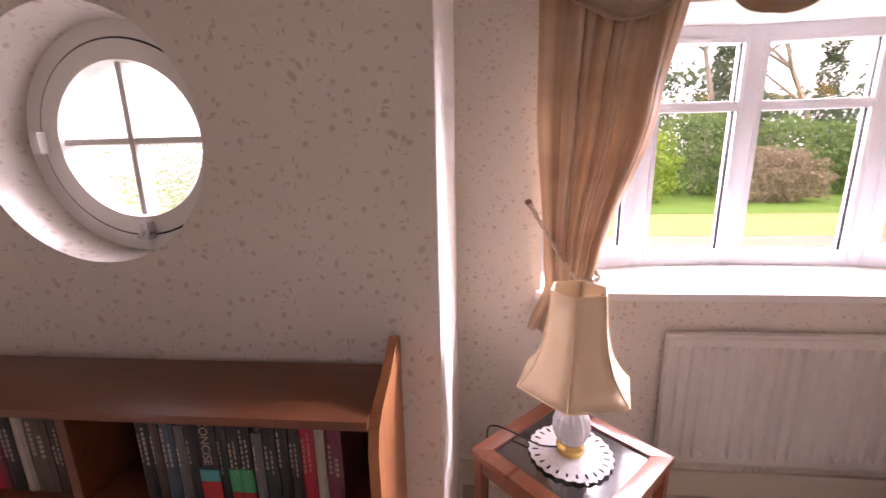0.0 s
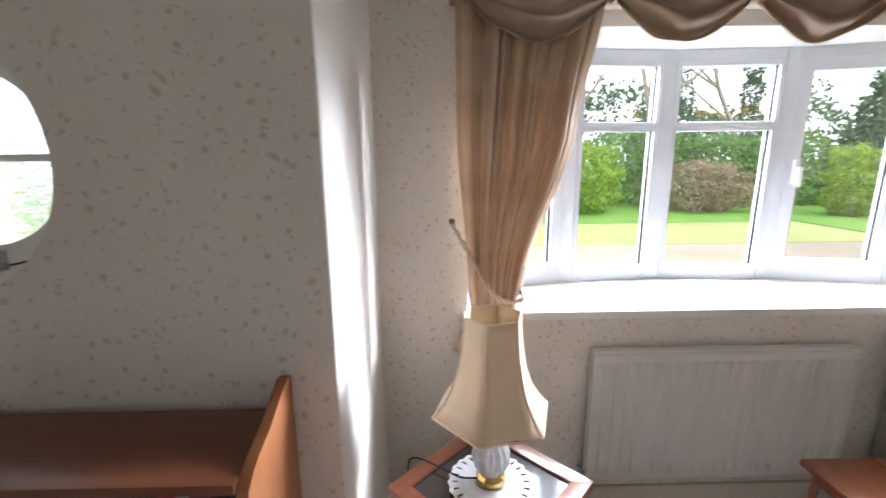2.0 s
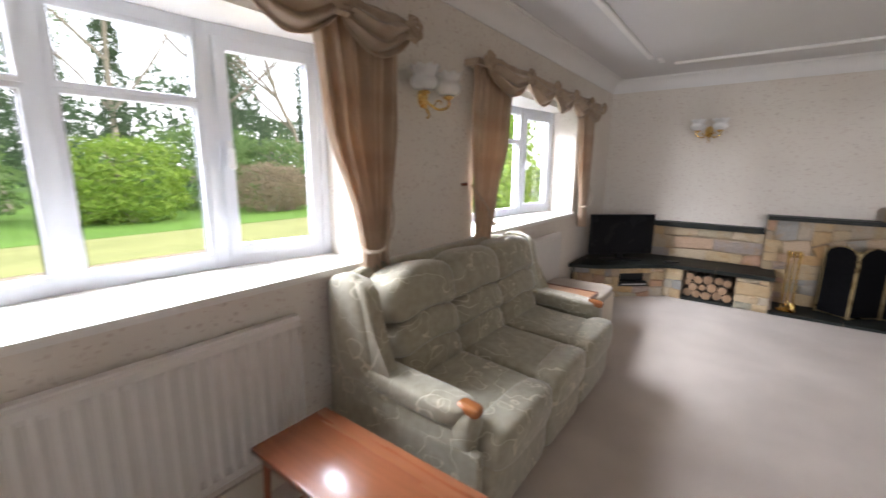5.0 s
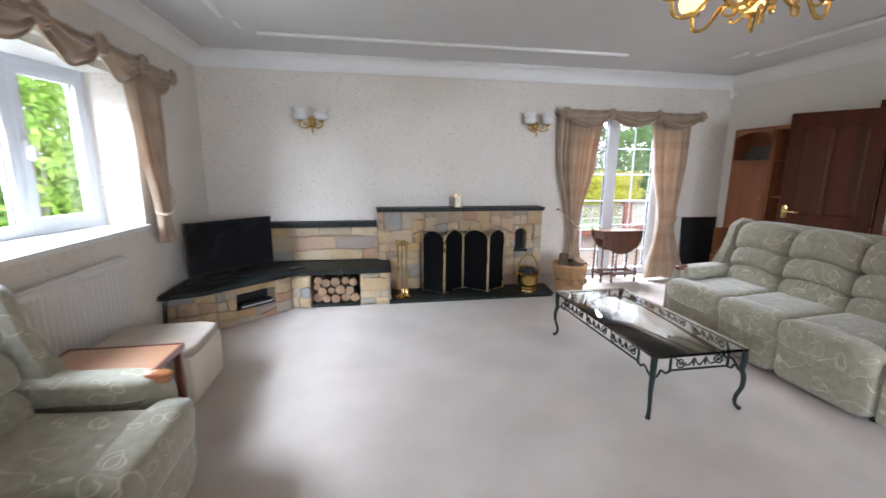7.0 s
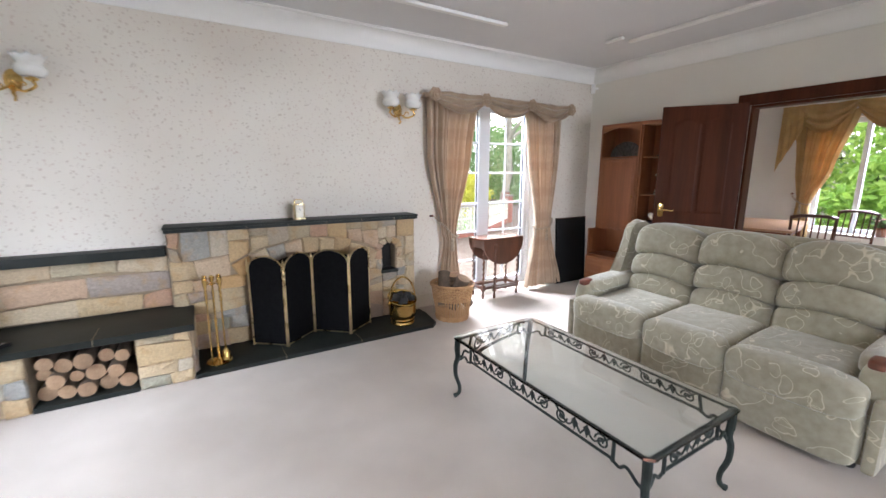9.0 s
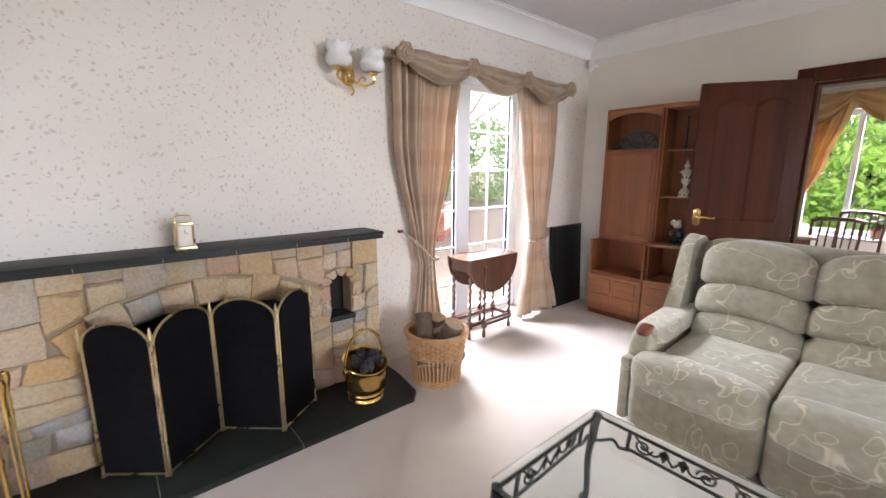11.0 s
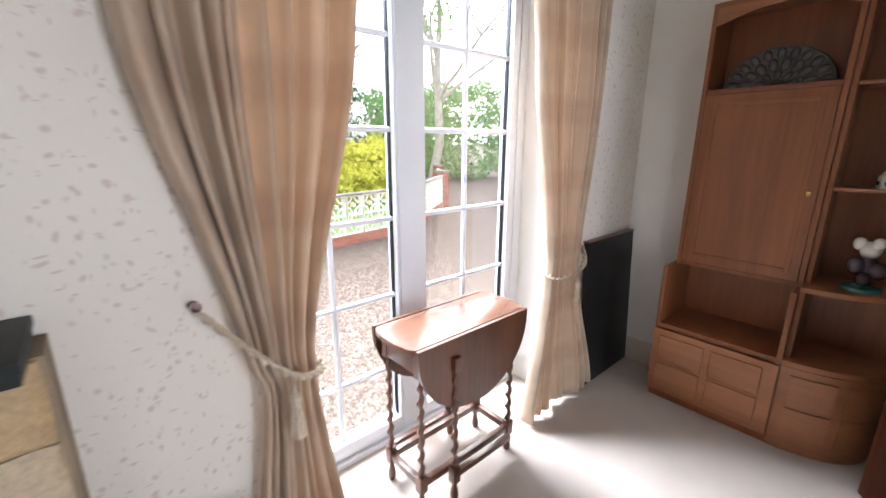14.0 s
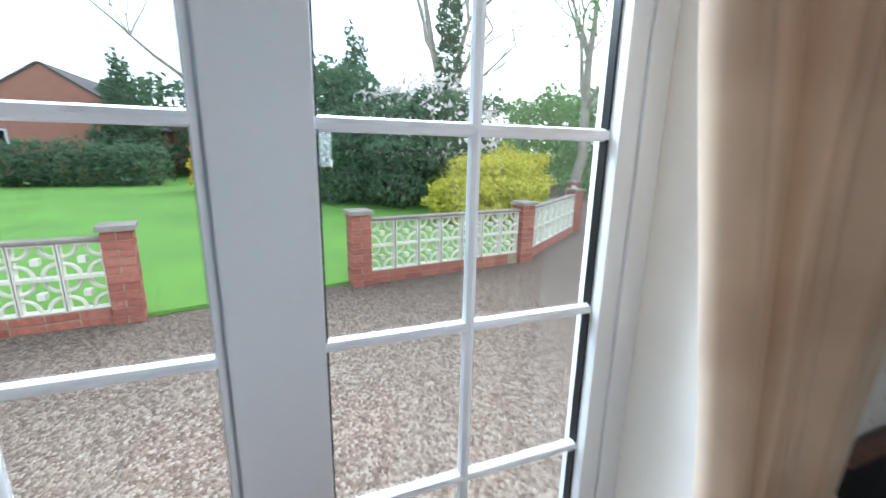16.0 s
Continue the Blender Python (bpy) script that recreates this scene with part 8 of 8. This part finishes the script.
# pieces shared by the pierced wall: one brick, one screen block
bm = B()
box(bm, -0.1075, 0.1075, -0.05, 0.05, 0, 0.065, 0.004)
BRICK_ME = mesh_of(bm, "brick", BRICKM)
bm = B()
q = 0.145
for x0, x1, z0, z1 in ((-q, q, 0, 0.012), (-q, q, 0.278, 0.29), (-q, -q + 0.012, 0.012, 0.278), (q - 0.012, q, 0.012, 0.278)):
    box(bm, x0, x1, -0.045, 0.045, z0, z1)
for sx in (-1, 1):
    for sz in (-1, 1):
        c = Vector((0, 0, 0.145))
        arc = [(sx * (q - 0.012 - 0.105 * math.cos(t)), 0.145 + sz * (0.133 - 0.105 * math.sin(t))) for t in [math.pi / 2 * k / 6 for k in range(7)]]
        tube(bm, [(x, 0, z) for x, z in arc], 0.018, 6)
box(bm, -0.028, 0.028, -0.04, 0.04, 0.117, 0.173, 0.006)
BLOCK_ME = mesh_of(bm, "screen_block", CONCRETE)


def piece(name, me, parent, m):
    ob = new(name, me)
    ob.parent = parent
    ob.matrix_basis = m
    return ob


def brick_pillar(x, y, turn):
    p = thing("brick_pillar", "square red brick pillar with a stone cap", "pillar", (x, y, -0.15), turn, "brick pillars of the low garden wall")
    bm = B()
    box(bm, -0.103, 0.103, -0.103, 0.103, 0, 0.83)
    part("mortar_core", bm, MORTAR, p)
    for k in range(11):
        z = 0.005 + 0.075 * k
        for j in range(4):
            a = j * 90
            m = pose(0, 0, 0, 0, 0, a + (90 if k % 2 else 0)) @ pose(0.056 if j % 2 else 0.0, -0.062, z) @ Matrix.Diagonal((1.0 if j % 2 == 0 else 0.5, 1.0, 1.0, 1.0))
            piece("brick", BRICK_ME, p, m)
    bm = B()
    prism(bm, [(-0.137, -0.137), (0.137, -0.137), (0.137, 0.137), (-0.137, 0.137)], 0.832, 0.878, 0.012)
    part("cap_stone", bm, CAP, p, "weathered stone cap")


def pierced_wall(p, q):
    d = Vector((q[0] - p[0], q[1] - p[1]))
    L = d.length
    w = thing("pierced_block_wall", "low wall of pale pierced concrete blocks on red brick", "garden wall", (p[0], p[1], -0.15), math.degrees(math.atan2(d.y, d.x)), "low garden walls")
    bm = B()
    box(bm, 0.115, L - 0.115, -0.045, 0.045, 0, 0.15)
    part("mortar_core", bm, MORTAR, w)
    n = int((L - 0.23) / 0.225)
    for r in range(2):
        for k in range(n):
            piece("brick", BRICK_ME, w, pose(0.115 + 0.1125 + 0.225 * k, 0, 0.004 + 0.075 * r))
    m = max(1, int((L - 0.23) / 0.295))
    step = (L - 0.23) / m
    for r in range(2):
        for k in range(m):
            piece("screen_block", BLOCK_ME, w, pose(0.115 + step * (k + 0.5), 0, 0.155 + 0.292 * r))
    bm = B()
    box(bm, 0.112, L - 0.112, -0.06, 0.06, 0.742, 0.775, 0.008)
    part("coping", bm, CAP, w, "weathered stone coping")


PIL = [(11.06, -1.5), (11.44, -3.62), (11.80, -6.02), (13.55, -8.3), (15.6, -9.9)]
for x, y in PIL + [(10.75, 1.4), (10.7, 4.3)]:
    brick_pillar(x, y, 10)
for a, b in ((PIL[1], PIL[2]), (PIL[2], PIL[3]), (PIL[3], PIL[4]), (PIL[0], (10.75, 1.4)), ((10.75, 1.4), (10.7, 4.3))):
    pierced_wall(a, b)

ho = thing("house", "red brick neighbouring house with a dark tiled gable roof", "house", (31.0, 6.75, -0.15))
bm = B()
if True:
    a = [bm.verts.new(p) for p in ((0, -3.9, 0), (0, 3.9, 0), (0, 3.9, 2.4), (0, 0, 5.0), (0, -3.9, 2.4))]
    b = [bm.verts.new((v.co.x + 9, v.co.y, v.co.z)) for v in a]
    bm.faces.new(a), bm.faces.new(b[::-1])
    for i in range(5):
        bm.faces.new((a[i], a[(i + 1) % 5], b[(i + 1) % 5], b[i]))
part("wall", bm, HOUSEBRICK, ho)
for s in (-1, 1):
    bm = B()
    sl = Vector((0, s * 3.9, -2.6)).normalized()
    nn = Vector((0, s * 2.6, 3.9)).normalized() * 0.09
    a = [Vector((-0.06, 0, 5.0)), Vector((9.06, 0, 5.0)), Vector((9.06, 0, 5.0)) + sl * 4.85, Vector((-0.06, 0, 5.0)) + sl * 4.85]
    lo = [bm.verts.new(v + nn * 0.1) for v in a]
    hi = [bm.verts.new(v + nn * 1.1) for v in a]
    bm.faces.new(lo[::-1]), bm.faces.new(hi)
    for i in range(4):
        bm.faces.new((lo[i], lo[(i + 1) % 4], hi[(i + 1) % 4], hi[i]))
    part("roof", bm, ROOF, ho)
bm = B()
box(bm, 4.0, 9.0, -7.0, -3.9, 0, 2.9)
part("garage_wall", bm, HOUSEBRICK, ho)
bm = B()
prism(bm, [(3.8, -7.2), (9.2, -7.2), (9.2, -3.9), (3.8, -3.9)], 2.9, 3.1)
part("garage_roof", bm, ROOF, ho)
for y in (-2.2, 2.2):
    bm = B()
    box(bm, -0.06, 0.02, y - 0.7, y + 0.7, 1.0, 2.2, 0.01)
    wd = part("window", bm, UPVC, ho)
    bm = B()
    box(bm, -0.07, -0.062, y - 0.62, y + 0.62, 1.08, 2.12)
    part("pane", bm, SCREEN, wd)


# ---- outside ----
def ground_material():
    """Gravel near the house, lawn and drive beyond, by stretches of the plan."""
    m, n, l, bs = nodes_of("gravel_and_lawn")
    tc = n.new("ShaderNodeTexCoord")
    sep = n.new("ShaderNodeSeparateXYZ")
    l.new(tc.outputs["Object"], sep.inputs[0])
    v = n.new("ShaderNodeTexVoronoi")
    v.inputs["Scale"].default_value = 58
    l.new(tc.outputs["Object"], v.inputs["Vector"])
    sc = n.new("ShaderNodeSeparateColor")
    l.new(v.outputs["Color"], sc.inputs[0])
    gravel = ramp(n, [(0.0, (0.055, 0.036, 0.026)), (0.35, (0.11, 0.076, 0.056)), (0.7, (0.16, 0.12, 0.09)), (1.0, (0.24, 0.20, 0.165))])
    l.new(sc.outputs[0], gravel.inputs[0])
    bp = n.new("ShaderNodeBump")
    bp.inputs["Strength"].default_value, bp.inputs["Distance"].default_value = 0.9, 0.02
    bp.invert = True
    l.new(v.outputs["Distance"], bp.inputs["Height"]), l.new(bp.outputs[0], bs.inputs["Normal"])
    l.new(gravel.outputs[0], bs.inputs["Base Color"])
    bs.inputs["Roughness"].default_value = 0.9
    return m


GRAVEL = ground_material()
GRASS = mat("mown_grass", (0.16, 0.34, 0.05), (0.11, 0.24, 0.035), 0.9, scale=0.7, fine=60, bump=0.8, depth=0.03)
PATH_N = mat("pale_mossy_drive", (0.36, 0.30, 0.23), (0.27, 0.23, 0.16), 0.95, scale=0.5, fine=30, bump=0.6, depth=0.02)
bm = B()
box(bm, -400, 400, -400, 400, -0.6, -0.15)
tagged(setting("ground", bm, GRAVEL, "fine brown gravel of mixed stones", "gravel"))


def sheet(name, pts, z, material, label, category):
    bm = B()
    prism(bm, pts, -0.2, z)
    return setting(name, bm, material, label, category)


sheet("lawn_east", [(10.75, 3.0), (11.05, -1.5), (11.5, -3.6), (11.85, -6.0), (13.6, -8.3), (15.6, -9.9), (60, -30), (60, 40), (10.75, 40)], -0.11, GRASS, "bright green mown lawn", "lawn")
sheet("lawn_north", [(-60, 12.0), (10.7, 12.0), (10.7, 60), (-60, 60)], -0.11, GRASS, "green lawn under the trees", "lawn")
sheet("lawn_south", [(-20, -60), (30, -60), (9, -10.0), (-20, -10.0)], -0.11, GRASS, "green garden lawn", "lawn")
MOSS = mat("mossy_yellow_grass", (0.36, 0.38, 0.15), (0.25, 0.29, 0.10), 0.95, scale=0.9, fine=40, bump=0.8, depth=0.02)
sheet("verge_near", [(-60, 4.6), (10.6, 4.9), (10.6, 7.4), (-60, 6.9)], -0.12, MOSS, "thin mossy yellow-green grass beside the drive", "verge")
sheet("verge_far", [(-60, 9.4), (10.6, 9.0), (10.6, 11.99), (-60, 11.99)], -0.12, MOSS, "thin mossy yellow-green grass before the shrubs", "verge")
sheet("drive", [(-60, 4.0), (10.7, 4.0), (10.7, 12.0), (-60, 12.0)], -0.13, PATH_N, "pale mossy gravel drive", "drive")


# ---- the fireplace's stones, each a piece of its own ----
def stone_material():
    """Split sandstone: each stone its own tone, with ochre stains, grain and a hewn face."""
    m, n, l, bs = nodes_of("mixed_rubble_stone")
    r = ramp(n, [(0.0, (0.52, 0.33, 0.15)), (0.12, (0.55, 0.42, 0.26)), (0.24, (0.60, 0.50, 0.37)), (0.34, (0.30, 0.31, 0.31)), (0.44, (0.47, 0.37, 0.24)), (0.54, (0.33, 0.33, 0.32)), (0.62, (0.50, 0.31, 0.21)), (0.72, (0.60, 0.49, 0.35)), (0.80, (0.37, 0.36, 0.29)), (0.90, (0.56, 0.40, 0.22)), (1.0, (0.44, 0.38, 0.31))])
    l.new(n.new("ShaderNodeObjectInfo").outputs["Random"], r.inputs[0])
    geo = n.new("ShaderNodeNewGeometry")

    def cloud(scale, detail, rough=0.6):
        q = n.new("ShaderNodeTexNoise")
        q.inputs["Scale"].default_value, q.inputs["Detail"].default_value, q.inputs["Roughness"].default_value = scale, detail, rough
        l.new(geo.outputs["Position"], q.inputs["Vector"])
        return q.outputs[0]

    stain, grain, hewn = cloud(7, 4), cloud(70, 6, 0.7), cloud(22, 5)
    where = n.new("ShaderNodeMapRange")
    where.inputs[1].default_value, where.inputs[2].default_value, where.inputs[4].default_value = 0.52, 0.72, 0.55
    l.new(stain, where.inputs[0])
    ochre = n.new("ShaderNodeMixRGB")
    ochre.inputs[2].default_value = (0.47, 0.27, 0.10, 1)
    l.new(where.outputs[0], ochre.inputs[0]), l.new(r.outputs[0], ochre.inputs[1])
    speck = ramp(n, [(0.3, (0.62, 0.62, 0.62)), (0.68, (1.12, 1.10, 1.06))])
    l.new(grain, speck.inputs[0])
    mu = n.new("ShaderNodeMixRGB")
    mu.blend_type = "MULTIPLY"
    mu.inputs[0].default_value = 0.75
    l.new(ochre.outputs[0], mu.inputs[1]), l.new(speck.outputs[0], mu.inputs[2])
    l.new(mu.outputs[0], bs.inputs["Base Color"])
    bs.inputs["Roughness"].default_value = 0.82
    a, b = n.new("ShaderNodeBump"), n.new("ShaderNodeBump")
    a.inputs["Strength"].default_value, a.inputs["Distance"].default_value = 0.9, 0.016
    b.inputs["Strength"].default_value, b.inputs["Distance"].default_value = 0.5, 0.004
    l.new(hewn, a.inputs["Height"]), l.new(grain, b.inputs["Height"])
    l.new(a.outputs[0], b.inputs["Normal"]), l.new(b.outputs[0], bs.inputs["Normal"])
    return m


STONE = stone_material()
srnd = random.Random(17)


def stone(quad, n, depth):
    """A dressed stone: four corners on the wall's face, pulled out along n, with a worn uneven front."""
    quad = [Vector(p) for p in quad]
    c = sum(quad, Vector()) / 4
    n = Vector(n)
    jog = lambda k: Vector([srnd.uniform(-k, k) for _ in range(3)])
    pts = []
    for i in range(4):
        a, b = quad[i], quad[(i + 1) % 4]
        pts += [a, a.lerp(b, srnd.uniform(0.35, 0.65))]
    pts = [p + (c - p).normalized() * (0.002 + (0.007 * srnd.random() if i % 2 == 0 else -0.002)) + jog(0.003) for i, p in enumerate(pts)]
    bm = B()
    base = [bm.verts.new(p - n * 0.004 - c) for p in pts]
    rim = [bm.verts.new(p + n * depth * srnd.uniform(0.5, 0.75) - c) for p in pts]
    top = [bm.verts.new(c.lerp(p, 0.80) + n * depth * srnd.uniform(0.75, 1.35) + jog(0.005) - c) for p in pts]
    mid = bm.verts.new(n * depth * srnd.uniform(0.9, 1.3) + (c - c))
    for i in range(8):
        j = (i + 1) % 8
        bm.faces.new((base[i], base[j], rim[j], rim[i]))
        bm.faces.new((rim[i], rim[j], top[j], top[i]))
        bm.faces.new((top[i], top[j], mid))
    ob = part("stone", bm, STONE, fp, smooth=38)
    ob.location = c


def rubble(u0, u1, v0, v1, to3, n, depth=0.022, wmin=0.10, wmax=0.34, hs=(0.07, 0.10, 0.13, 0.16)):
    """Courses of uneven stones filling a rectangle; tall stones now and then are split in two."""
    plain, ph = to3, srnd.uniform(0, 50)

    def to3(u, v):
        bu, bv = min(1, (u - u0) / 0.06, (u1 - u) / 0.06), min(1, (v - v0) / 0.05, (v1 - v) / 0.05)
        du = 0.040 * noise.noise(Vector((u * 6, v * 9, ph))) * max(bu, 0)
        dv = 0.045 * noise.noise(Vector((u * 6.5, v * 7, ph + 9))) * max(bv, 0)
        return plain(u + du, v + dv)

    v = v0
    while v < v1 - 0.02:
        h = srnd.choice(hs)
        if v1 - (v + h) < 0.055:
            h = v1 - v
        u = u0
        skew = srnd.uniform(-0.008, 0.008)
        while u < u1 - 0.02:
            w = srnd.uniform(wmin, wmax) * (1.15 if h > 0.12 else 0.9)
            if u1 - (u + w) < wmin * 0.7:
                w = u1 - u
            lean = srnd.uniform(-0.015, 0.015) if u + w < u1 - 0.02 else 0
            if h > 0.12 and srnd.random() < 0.35 and w < 0.26:
                k = srnd.uniform(0.4, 0.6)
                stone([to3(u, v), to3(u + w, v), to3(u + w, v + h * k), to3(u, v + h * k + skew)], n, depth)
                stone([to3(u, v + h * k + skew), to3(u + w, v + h * k), to3(u + w, v + h), to3(u, v + h)], n, depth)
            else:
                stone([to3(u, v), to3(u + w, v), to3(u + w + lean, v + h), to3(u, v + h)], n, depth)
            u += w
        v += h


face = lambda u, v: (FACE, u, v)
W = (-1, 0, 0)
rubble(-0.16, 0.345, 0.032, 0.60, face, W, wmin=0.10, wmax=0.26)
rubble(-0.05, 0.345, 0.60, 0.972, face, W, wmin=0.10, wmax=0.28)
rubble(-1.33, -1.19, 0.032, 0.60, face, W, wmin=0.12, wmax=0.16)
rubble(-1.675, -1.48, 0.032, 0.50, face, W, wmin=0.09, wmax=0.18)
rubble(-1.475, -1.335, 0.032, 0.458, face, W, wmin=0.12, wmax=0.16)
rubble(-1.675, -1.49, 0.50, 0.972, face, W, wmin=0.09, wmax=0.17)
rubble(-1.48, -1.30, 0.80, 0.972, face, W, wmin=0.09, wmax=0.18, hs=(0.08, 0.10))
# small arch of the niche
for k in range(5):
    a0, a1 = math.pi * k / 5, math.pi * (k + 1) / 5
    P = lambda r, a: (FACE - 0.004, -1.405 + r * math.cos(a), 0.70 + r * 0.75 * math.sin(a))
    stone([P(0.068, a0), P(0.145, a0), P(0.145, a1), P(0.068, a1)], W, 0.026)
for s in (-1, 1):
    ya, yb = sorted((-1.405 + s * 0.07, -1.405 + s * 0.14))
    for z0, z1 in ((0.495, 0.60), (0.60, 0.70)):
        stone([face(ya, z0), face(yb, z0), face(yb, z1), face(ya, z1)], W, 0.024)
# voussoirs over the fire and the courses above them
half = math.asin(ARC_H / ARC_R)
nv = 9
for k in range(nv):
    a0, a1 = -half * 1.12 + 2.24 * half * k / nv, -half * 1.12 + 2.24 * half * (k + 1) / nv
    thick = srnd.uniform(0.115, 0.145)
    P = lambda r, a: (FACE - 0.006, ARC_Y + r * math.sin(a), ARC_TOP - ARC_R + r * math.cos(a))
    stone([P(ARC_R, a0), P(ARC_R, a1), P(ARC_R + thick, a1), P(ARC_R + thick, a0)], W, 0.028)
cols = [-1.30, -1.14, -1.0, -0.83, -0.68, -0.50, -0.34, -0.20, -0.05]
for ya, yb in zip(cols, cols[1:]):
    za = ARC_TOP - ARC_R + math.sqrt((ARC_R + 0.138) ** 2 - (ya - ARC_Y) ** 2)
    zb = ARC_TOP - ARC_R + math.sqrt((ARC_R + 0.138) ** 2 - (yb - ARC_Y) ** 2)
    if min(za, zb) < 0.79:
        m = (max(za, zb) + 0.972) / 2 + 0.01
        stone([face(ya, za), face(yb, zb), face(yb, m), face(ya, m)], W, 0.022)
        stone([face(ya, m), face(yb, m), face(yb, 0.972), face(ya, 0.972)], W, 0.022)
    else:
        stone([face(ya, za), face(yb, zb), face(yb, 0.972), face(ya, 0.972)], W, 0.022)
# low panel, piers and the slanting bench
rubble(0.352, NORTH - 0.02, 0.408, 0.797, lambda u, v: (7.125, u, v), W, wmin=0.14, wmax=0.50, hs=(0.09, 0.12, 0.16, 0.19))
rubble(0.247, 0.553, 0.002, 0.358, lambda u, v: (6.62, u, v), W, wmin=0.10, wmax=0.22, hs=(0.08, 0.11, 0.14))
rubble(1.072, 1.262, 0.002, 0.358, lambda u, v: (6.62, u, v), W, wmin=0.10, wmax=0.20, hs=(0.08, 0.11, 0.14))
rubble(6.63, 7.06, 0.032, 0.358, lambda u, v: (u, 0.247, v), (0, -1, 0), wmin=0.10, wmax=0.22, hs=(0.08, 0.11, 0.14))
dA, dB = Vector((6.59, 1.27, 0)), Vector((6.10, 1.82, 0))
dd = (dB - dA).normalized()
dn = Vector((-0.745, -0.664, 0))
L = (dB - dA).length
slant = lambda u, v: dA + dd * u + Vector((0, 0, v))
rubble(0.0, 0.17, 0.002, 0.358, slant, dn, wmin=0.10, wmax=0.2, hs=(0.08, 0.11, 0.14))
rubble(0.56, L, 0.002, 0.358, slant, dn, wmin=0.10, wmax=0.2, hs=(0.08, 0.11, 0.14))
rubble(0.17, 0.56, 0.002, 0.13, slant, dn, wmin=0.12, wmax=0.26, hs=(0.064,))
rubble(0.17, 0.56, 0.292, 0.358, slant, dn, wmin=0.12, wmax=0.26, hs=(0.066,))
eA, eB = Vector((6.10, 1.82, 0)), Vector((5.98, 2.18, 0))
ed = (eB - eA).normalized()
rubble(0.0, (eB - eA).length, 0.002, 0.358, lambda u, v: eA + ed * u + Vector((0, 0, v)), Vector((-0.949, -0.316, 0)), wmin=0.12, wmax=0.24)
